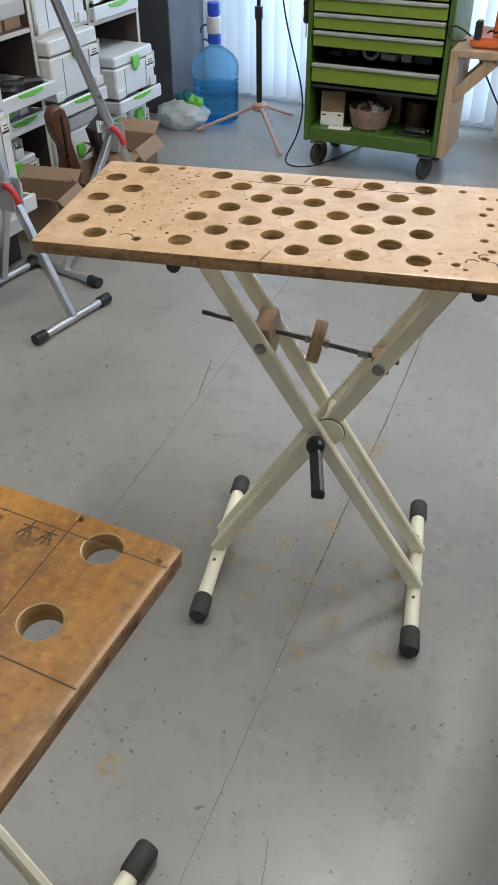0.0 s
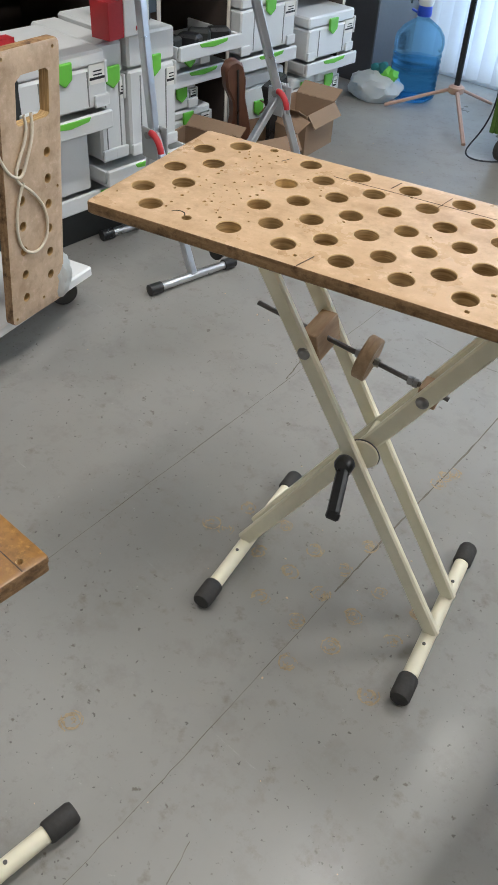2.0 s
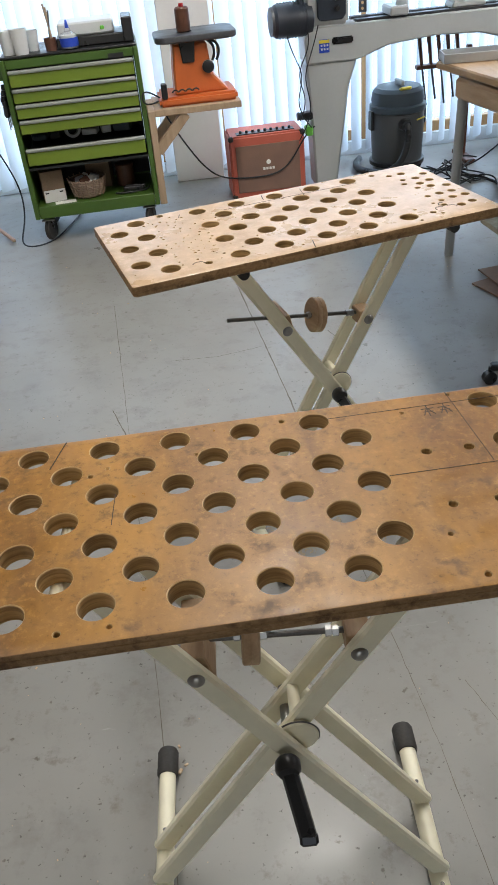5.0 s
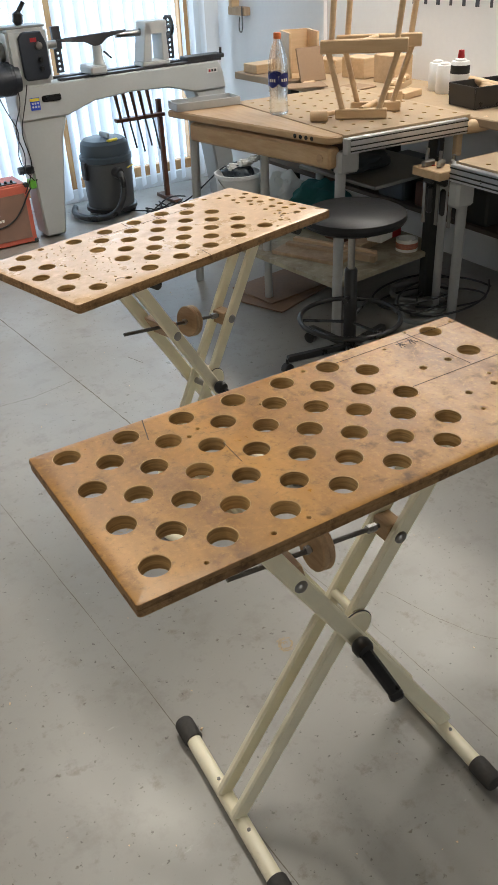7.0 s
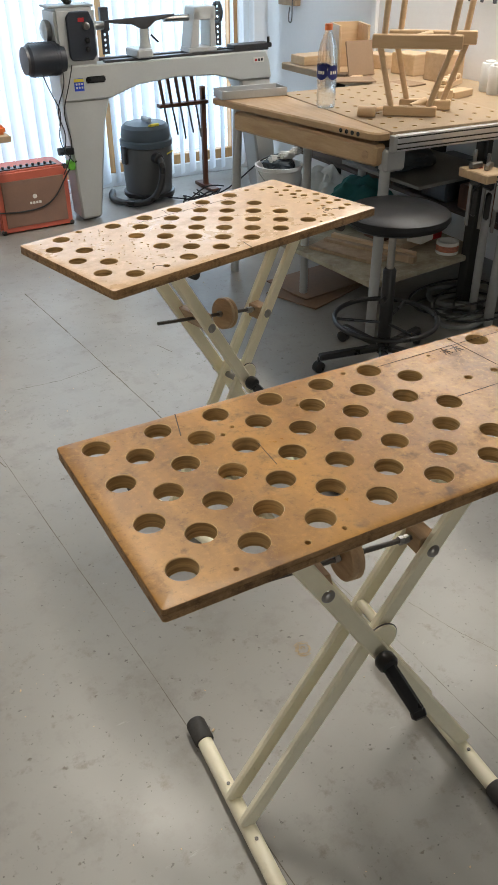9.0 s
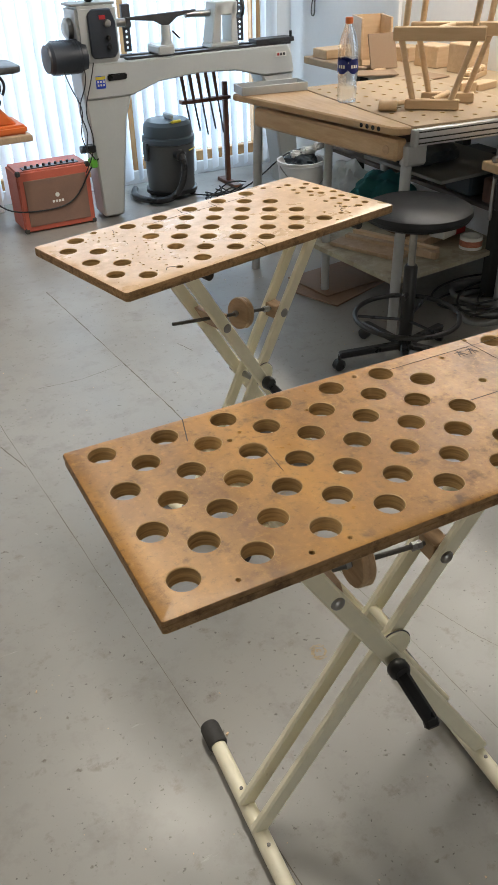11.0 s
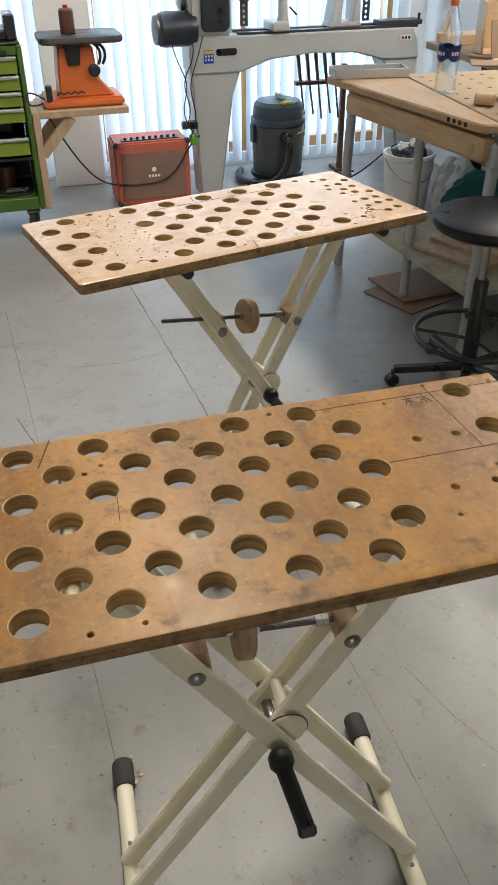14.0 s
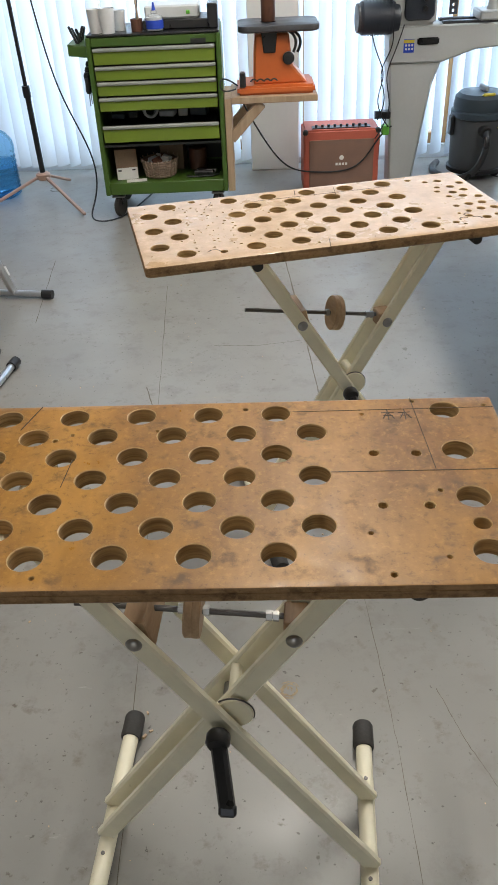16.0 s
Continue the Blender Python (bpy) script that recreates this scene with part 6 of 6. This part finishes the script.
for k in range(3):
    solo("plywood_box", box(B(), (0, 0, 0.065 - 0.015 * k), (0.12, 0.16, 0.13 - 0.03 * k), bevel=0.004), M_beech, pose(1.60, 2.78 + 0.26 * k, ZB - 0.011, 0, 0, 8 * k), "pale plywood box on the worktop", "box", "boxes on the worktop")
for k, (y, r, h) in enumerate(((2.235, 0.042, 0.15), (2.36, 0.038, 0.12), (2.44, 0.04, 0.12))):
    t = thing("finish_can", pose(1.52 + 0.03 * k, y, ZB - 0.011), "white metal finish can with dark label", "can", "cans on the worktop")
    part("can_body", lathe_shape(B(), [(r * 0.95, 0), (r, 0.004), (r, h - 0.006), (r * 0.92, h)], 26), M_white, t)
    part("lid", lathe_shape(B(), [(r * 0.6, h), (r * 0.6, h + 0.008), (r * 0.35, h + 0.012)], 20), M_white, t)
    if k == 0:
        part("label_band", lathe_shape(B(), [(r * 1.008, 0.10), (r * 1.008, 0.135)], 26, close=False), M_inside, t)
        part("label_band", lathe_shape(B(), [(r * 1.008, 0.008), (r * 1.008, 0.026)], 26, close=False), M_inside, t)
        part("spout", lathe_shape(B(), [(0.014, h + 0.01), (0.016, h + 0.014), (0.012, h + 0.045)], 14), M_red, t)
bb = thing("plastic_bin", pose(1.50, 2.03, ZB - 0.011, 0, 0, -8), "black plastic bin with wooden offcuts", "bin")
part("bin_base", box(B(), (0, 0, 0.004), (0.28, 0.18, 0.006)), M_black, bb)
for s in (-1, 1):
    part("bin_wall", box(B(), (0, s * 0.09, 0.045), (0.29, 0.006, 0.09), (s * -6, 0, 0), 0.002), M_black, bb)
    part("bin_wall", box(B(), (s * 0.143, 0, 0.045), (0.006, 0.18, 0.09), (0, s * 6, 0), 0.002), M_black, bb)
for k in range(4):
    solo("wooden_peg", rod(B(), (-0.08 + 0.03 * k, -0.05, 0.030 + 0.012 * k), (0.02 + 0.03 * k, 0.06, 0.05 + 0.012 * k), 0.014, 12), M_beech, pose(1.50, 2.03, ZB - 0.011, 0, 0, 20 * k), "turned wooden peg lying in the bin", "peg", "pegs in the bin")
bc = thing("bar_clamp", pose(1.20, 1.905, ZB - 0.055, 0, 0, -12), "steel bar clamp with fat wooden handle", "clamp")
part("clamp_body", box(B(), (-0.02, 0, 0.0), (0.10, 0.05, 0.05), bevel=0.014, seg=2), M_black, bc)
part("handle", lathe_shape(B(), [(0.016, 0), (0.026, 0.015), (0.030, 0.06), (0.028, 0.10), (0.020, 0.112)], 20, pose(0.02, -0.01, 0.0, 0, 80, -20)), M_beech, bc)
part("clamp_arm", box(B(), (-0.06, 0.02, -0.05), (0.02, 0.02, 0.12), bevel=0.003), M_black, bc)
part("clamp_pad", box(B(), (0.0, -0.01, -0.06), (0.03, 0.03, 0.09), bevel=0.004), M_beech, bc)

# on the lower shelf and the floor below
for k, (x, y, l, w, h, rz, mt) in enumerate(((0.74, 2.30, 0.36, 0.12, 0.016, 112, M_pine), (0.82, 2.26, 0.46, 0.035, 0.03, 115, M_pine), (0.87, 2.30, 0.44, 0.03, 0.03, 112, M_beech), (1.02, 2.26, 0.20, 0.09, 0.035, 18, M_pine), (1.06, 2.42, 0.22, 0.12, 0.03, 5, M_brown))):
    solo("board_offcut", box(B(), (0, 0, h / 2), (l, w, h), bevel=0.002), mt, pose(x, y, 0.2505, 0, 0, rz), "wooden board offcut on the lower shelf", "offcut", "offcuts on the lower shelf")
tr = thing("printed_tape_roll", pose(1.13, 2.09, 0.2505), "roll of printed red and white tape", "tape")
part("tape_band", lathe_shape(B(), [(0.038, 0), (0.050, 0.001), (0.050, 0.054), (0.038, 0.055), (0.038, 0)], 28, close=False), M_paper, tr)
part("printed_band", lathe_shape(B(), [(0.0503, 0.014), (0.0503, 0.040)], 28, close=False), mat("red_print", (0.45, 0.16, 0.10), 0.6, 0, 0.5, 70, 200, 0), tr, "dull red printed band")
solo("red_box", box(B(), (0, 0, 0.06), (0.12, 0.10, 0.12), bevel=0.004), M_red, pose(1.18, 2.30, 0.2505, 0, 0, 10), "red cardboard box on the lower shelf", "box")
solo("white_box", box(B(), (0, 0, 0.045), (0.10, 0.08, 0.09), bevel=0.004), M_paper, pose(1.06, 2.20, 0.286, 0, 0, 18), "white box on a wooden offcut", "box")
sack("teal_bag", pose(1.05, 2.66, 0.2505), 0.17, 0.10, 0.12, M_teal, "teal cloth bag on the lower shelf")
bm = B()
bmesh.ops.create_icosphere(bm, subdivisions=3, radius=1.0)
for v in bm.verts:
    k = 1 + 0.3 * noise.noise(v.co * 2.2)
    v.co = Vector((v.co.x * 0.05 * k, v.co.y * 0.045 * k, v.co.z * 0.07 * k))
solo("work_glove", bm, M_case_green, pose(X1 - 0.05, 3.52, 1.30), "green and black work glove hanging on the wall", "glove")
sack("dark_bag", pose(1.05, 2.35, 0.5755), 0.16, 0.10, 0.05, M_vac, "dark bundle on the middle shelf")
for k, (x, y, rz) in enumerate(((0.80, 2.60, 8), (0.75, 2.54, 20))):
    solo("hardboard_sheet", box(B(), (0, 0, 0.004), (0.46, 0.30, 0.007), (0, 0, 0), 0.001), M_hardboard, pose(x, y, 0.001 + 0.0085 * (1 - k), 0, 0, rz), "brown hardboard sheet lying on the floor", "sheet", "sheets on the floor")
sack("sheet_plastic_bag", pose(1.30, 3.32, 0.0), 0.13, 0.12, 0.19, M_bag, "white translucent plastic bag standing under the worktop")
bk = thing("plaster_bucket", pose(1.12, 3.56, 0, 0, 0, 0), "white plastic bucket with plugs and cables", "bucket")
part("bucket_body", lathe_shape(B(), [(0.108, 0), (0.112, 0.004), (0.134, 0.310), (0.141, 0.315), (0.141, 0.333), (0.128, 0.333), (0.104, 0.02)], 30), M_white, bk)
cable("bail", [(0.138, 0, 0.31), (0.125, -0.095, 0.23), (0.0, -0.158, 0.17), (-0.125, -0.095, 0.23), (-0.138, 0, 0.31)], 0.003, M_steel, bk)
for k in range(4):
    part("bar_mark", box(B(), (-0.075 + 0.004 * k, -0.092 - 0.005 * k, 0.06 + 0.0 * k), (0.02, 0.004, 0.03), (0, 0, -35)), M_black, bk)
sack("cable_bag", pose(1.12, 3.56, 0.275), 0.09, 0.09, 0.06, M_vac, "bundle of plugs and cables in the bucket")
for k in range(3):
    solo("socket_block", box(B(), (0, 0, 0.02), (0.12, 0.045, 0.04), (0, 0, 0), 0.012, seg=2), M_white, pose(1.09 + 0.05 * k, 3.53 - 0.02 * k, 0.350 + 0.02 * k, 0, 8, 20 * k), "white socket block on the bucket", "socket", "sockets on the bucket")
rc = random.Random(12)
for k in range(6):
    a0, r0, cx0, cy0 = rc.uniform(0, 6), rc.uniform(0.08, 0.16), rc.uniform(0.85, 1.0), rc.uniform(3.85, 4.15)
    pts = [(cx0 + r0 * (1 + 0.35 * math.sin(2.3 * j + k)) * math.cos(a0 + j * 0.75), cy0 + r0 * math.sin(a0 + j * 0.75), 0.008 + 0.10 * max(0, math.sin(j * 0.9 + k))) for j in range(11)]
    cable("floor_cable", pts, 0.0045, M_cable, None, "tangled black cable lying on the floor", "cable")
cable("floor_cable", [(0.75, 4.3, 0.01), (0.9, 4.1, 0.012), (1.02, 3.9, 0.14), (1.08, 3.72, 0.33), (1.06, 3.58, 0.375)], 0.0045, M_cable, None, "black cable running up to the bucket", "cable")
for k in range(7):
    cx0, cy0 = 1.10 + 0.05 * (k % 4), 1.90 + 0.07 * (k % 3)
    pts = [(cx0 + (0.14 + 0.02 * k) * math.cos(j * 0.8 + k), cy0 + (0.10 + 0.015 * k) * math.sin(j * 0.8 + k), 0.02 + 0.008 * k + 0.02 * math.sin(j)) for j in range(9)]
    cable("suction_hose" if k < 3 else "floor_cable", pts, 0.013 if k < 3 else 0.005, M_hose if k < 3 else M_cable, None, "coiled grey hose on the floor" if k < 3 else "black cable coiled on the floor", "hose" if k < 3 else "cable")

# ---- stool ----
sl = thing("work_stool", pose(0.515, 1.725, 0), "black round work stool with foot ring", "stool")
part("seat", lathe_shape(B(), [(0.168, 0.585), (0.188, 0.592), (0.197, 0.608), (0.193, 0.625), (0.170, 0.636), (0.06, 0.641), (0.002, 0.641)], 44, pose(0.008, 0, 0)), M_leather, sl)
part("seat_pan", lathe_shape(B(), [(0.10, 0.568), (0.16, 0.580), (0.168, 0.587)], 30), M_black, sl)
part("gas_spring", rod(B(), (0, 0, 0.38), (0, 0, 0.570), 0.014, 16), M_steel, sl)
part("column", lathe_shape(B(), [(0.024, 0.06), (0.027, 0.065), (0.025, 0.405), (0.020, 0.412)], 20), M_black, sl)
part("height_lever", rod(B(), (0.0, 0, 0.562), (0.10, -0.05, 0.558), 0.005, 8), M_black, sl)
part("tension_knob", rod(B(), (-0.03, -0.02, 0.30), (-0.055, -0.035, 0.30), 0.012, 10), M_black, sl)
ring = part("foot_ring", bmesh.new(), M_black, sl)
bm = B()
n, k2 = 40, 8
vs = [[bm.verts.new(((0.200 + 0.010 * math.cos(b)) * math.cos(a), (0.200 + 0.010 * math.cos(b)) * math.sin(a), 0.205 + 0.010 * math.sin(b))) for b in [2 * math.pi * j / k2 for j in range(k2)]] for a in [2 * math.pi * i / n for i in range(n)]]
for i in range(n):
    for j in range(k2):
        bm.faces.new((vs[i][j], vs[(i + 1) % n][j], vs[(i + 1) % n][(j + 1) % k2], vs[i][(j + 1) % k2]))
bm.to_mesh(ring.data)
bm.free()
ring.data.shade_smooth()
for a in (30, 150, 270):
    part("ring_spoke", rod(B(), (0.02 * math.cos(radians(a)), 0.02 * math.sin(radians(a)), 0.19), (0.19 * math.cos(radians(a)), 0.19 * math.sin(radians(a)), 0.205), 0.006, 8), M_black, sl)
for a in (163, 235, 307, 19, 91):
    ca, sa = math.cos(radians(a)), math.sin(radians(a))
    lg = part("base_arm", bar(B(), (0.02 * ca, 0.02 * sa, 0.082), (0.265 * ca, 0.265 * sa, 0.066), 0.034, 0.026, 0.006), M_black, sl)
    part("castor", lathe_shape(B(), [(0.018, -0.016), (0.024, -0.012), (0.024, 0.012), (0.018, 0.016)], 16, pose(0.265 * ca, 0.265 * sa, 0.024, 90, 0, a + 20)), M_black, lg)
    part("castor_stem", rod(B(), (0.265 * ca, 0.265 * sa, 0.03), (0.265 * ca, 0.265 * sa, 0.066), 0.007, 8), M_black, lg)

# ---- second clamping bench ----
ZC = 0.735
w2 = thing("second_clamping_bench", pose(0, 0, 0), "perforated bench with aluminium rail and slanted leg", "workbench")
holes = [(0.05 + 0.088 * i, 0.06 + 0.088 * j, 0.0098) for i in range(6) for j in range(6)]
bm = plate(B(), rounded(0.60, 0.62, 0.003, 2), holes, 0, 0.022, 0.0015, 12)
ob = part("perforated_top", bm, [M_mdf, M_mdf, M_hole], w2)
ob.matrix_local = pose(1.005, 1.085, ZC - 0.022)
pr = part("profile_rail", box(B(), (0.991, 1.395, ZC - 0.040), (0.026, 0.62, 0.064), bevel=0.002), M_alu, w2)
pr2 = part("profile_rail", box(B(), (1.305, 1.717, ZC - 0.040), (0.60, 0.022, 0.064), bevel=0.002), M_alu, w2)
# groove shade again painted as raised dark strips
for z in (-0.020, -0.042, -0.060):
    part("groove", box(B(), (0.977, 1.395, ZC + z), (0.004, 0.62, 0.005)), M_inside, pr)
part("corner_bracket", box(B(), (1.035, 1.69, ZC - 0.125), (0.10, 0.06, 0.105), bevel=0.012), M_grey_met, w2)
part("leg", rod(B(), (1.160, 1.805, 0.004), (1.045, 1.69, ZC - 0.17), 0.022, 18), M_grey_met, w2)
part("leg", rod(B(), (1.56, 1.20, 0.004), (1.56, 1.20, ZC - 0.03), 0.022, 18), M_grey_met, w2)
part("side_leg", rod(B(), (1.17, 1.92, 0.004), (1.17, 1.92, 0.62), 0.018, 16), M_grey_met, w2)
part("side_tray", box(B(), (1.00, 1.80, ZC - 0.055), (0.12, 0.16, 0.035), bevel=0.004), M_beech, w2)
for k in range(3):
    cl = thing("quick_clamp", pose(1.0 + 0.045 * k, 1.86 - 0.03 * k, ZC - 0.175 - 0.015 * k), "black and red quick clamp hanging at the bench", "clamp", "quick clamps")
    part("clamp_bar", box(B(), (0, 0, 0.05), (0.008, 0.016, 0.30), bevel=0.001), M_steel, cl)
    part("clamp_head", box(B(), (0, -0.02, 0.09), (0.024, 0.055, 0.05), bevel=0.008), M_black, cl)
    part("clamp_grip", box(B(), (0, -0.03, 0.0), (0.022, 0.03, 0.11), bevel=0.009), M_black, cl)
    part("clamp_pad", box(B(), (0, -0.035, 0.13), (0.018, 0.02, 0.02), bevel=0.003), M_red, cl)
for k in range(3):
    solo("metal_fitting", box(B(), (0, 0, 0.012), (0.06, 0.022, 0.024), bevel=0.005), M_steel, pose(0.98 + 0.03 * k, 1.83 - 0.04 * k, ZC - 0.037, 0, 0, 30 * k), "bright metal fitting on the small tray", "fitting", "fittings")

# ---- wall tools ----
hk = thing("wall_hook_rack", pose(X1, 4.46, 1.09), "small wooden rack with hooks on the wall", "hook rack")
part("rack_block", box(B(), (-0.025, 0, 0), (0.05, 0.20, 0.05), bevel=0.004), M_pine, hk)
part("rack_block", box(B(), (-0.03, 0.05, 0.05), (0.06, 0.04, 0.06), bevel=0.004), M_beech, hk)
cable("wire_hook", [(-0.05, -0.08, 0.03), (-0.06, -0.09, -0.03), (-0.06, -0.10, -0.10), (-0.06, -0.07, -0.13), (-0.06, -0.04, -0.10), (-0.05, -0.05, -0.03)], 0.004, M_rod, hk)
part("hanging_cord", rod(B(), (-0.03, 0.05, 0.07), (-0.01, 0.08, 0.40), 0.003, 6), M_rod, hk)
wr = thing("wall_tool_strip", pose(X1, 2.45, 1.36), "wooden wall strip with hanging chisels", "tool rack")
part("strip", box(B(), (-0.015, 0, 0), (0.03, 0.80, 0.05), bevel=0.003), M_brown, wr)
for k in range(7):
    c = part("chisel", rod(B(), (-0.035, 0.33 - k * 0.085, 0.05), (-0.035, 0.33 - k * 0.085, -0.05), 0.012, 10), M_beech, wr)
    part("blade", box(B(), (-0.035, 0.33 - k * 0.085, -0.11), (0.004, 0.014 + 0.004 * (k % 3), 0.13)), M_iron, c)
structure("trim", box(B(), (X1 - 0.012, 3.55, 1.5), (0.024, 0.03, 3.0), bevel=0.003), M_wall)


# ---- floor: seams, cracks and glue stains ----
def seam(pts, w):
    rr = random.Random(len(pts) * 7 + int(w * 1e5))
    bm = B()
    left, right = [], []
    for (xa, ya), (xb, yb) in zip(pts, pts[1:]):
        for k in range(14):
            f = k / 14
            x, y = xa + (xb - xa) * f, ya + (yb - ya) * f
            d = Vector((-(yb - ya), xb - xa)).normalized()
            j, ww = rr.uniform(-0.0012, 0.0012), w * rr.uniform(0.35, 1.0) / 2
            left.append(bm.verts.new((x + d.x * (j + ww), y + d.y * (j + ww), 0.0006)))
            right.append(bm.verts.new((x + d.x * (j - ww), y + d.y * (j - ww), 0.0006)))
    for i in range(len(left) - 1):
        bm.faces.new((left[i], right[i], right[i + 1], left[i + 1]))
    ob = link("seam", bm, M_crack, floor, smooth=False)
    return ob


for pts, w in (([(-0.535, 3.20), (-0.465, 2.31), (-0.432, 1.86), (-0.41, 1.42), (-0.395, 1.20)], 0.0060), ([(-0.395, 1.20), (-0.36, 0.70), (-0.345, 0.45), (-0.33, -0.2)], 0.0018), ([(-1.075, 2.85), (-1.01, 1.92), (-0.92, 0.59), (-0.87, -0.3)], 0.0026),
               ([(-1.67, 3.2), (-1.60, 2.45)], 0.004), ([(-0.83, 2.262), (-0.66, 2.25), (-0.465, 2.29)], 0.0035), ([(-0.24, 0.60), (-0.20, 0.46), (-0.155, 0.35), (-0.05, 0.22)], 0.0018), ([(-1.06, 1.95), (-1.0, 1.74)], 0.005), ([(-0.2, 2.35), (-0.17, 2.25)], 0.006)):
    seam(pts, w)
rg = random.Random(21)
spots = [(-0.747, 1.17), (-0.708, 1.18), (-0.714, 1.274), (-0.60, 1.18), (-0.51, 1.187), (-0.509, 1.281), (-0.415, 1.187), (-0.409, 1.093), (-0.312, 1.094), (-0.323, 1.191), (-0.321, 1.29), (-0.424, 1.285), (-0.423, 1.386), (-0.221, 1.195), (-0.507, 1.085), (-0.184, 1.055), (-0.414, 1.759), (-0.425, 1.735), (-0.42, 1.70), (-0.61, 1.286), (-0.225, 1.301), (-0.351, 0.999), (-0.571, 0.599)]
for x, y in spots:
    bm = B()
    for q in range(rg.randint(12, 18)):
        r0, a0, span, w = rg.uniform(0.002, 0.023), rg.uniform(0, 6.28), rg.uniform(0.5, 2.0), rg.uniform(0.0010, 0.0032)
        prev = None
        for i in range(9):
            a = a0 + span * i / 8
            rr, ww = r0 + rg.uniform(-0.0015, 0.0015), w * rg.uniform(0.3, 1.0)
            z = 0.0008 + 0.00003 * q
            cur = [bm.verts.new((x + (rr + k) * math.cos(a), y + (rr + k) * math.sin(a), z)) for k in (-ww, ww)]
            if prev:
                bm.faces.new((prev[0], prev[1], cur[1], cur[0]))
            prev = cur
    link("glue_stain", bm, M_stain, floor, smooth=False)
# chips and crumbs
bm = B()
for k in range(170):
    x, y = rg.uniform(-2.0, 0.6), rg.uniform(-0.3, 3.6)
    s = rg.choice((0.0012, 0.0016, 0.002, 0.003))
    box(bm, (x, y, s * 0.4), (s * rg.uniform(1, 2.4), s, s * 0.8), (0, 0, rg.uniform(0, 180)))
for x, y, s in ((-0.885, 0.541, 0.004), (-0.885, 0.481, 0.006), (-0.872, 0.495, 0.004)):
    box(bm, (x, y, s * 0.4), (s * 2.2, s, s * 0.8), (0, 20, rg.uniform(0, 180)))
tagged(link("wood_crumbs", bm, M_beech, smooth=False), "pale wood crumbs and chips scattered on the floor", "crumbs", kind="stuff")
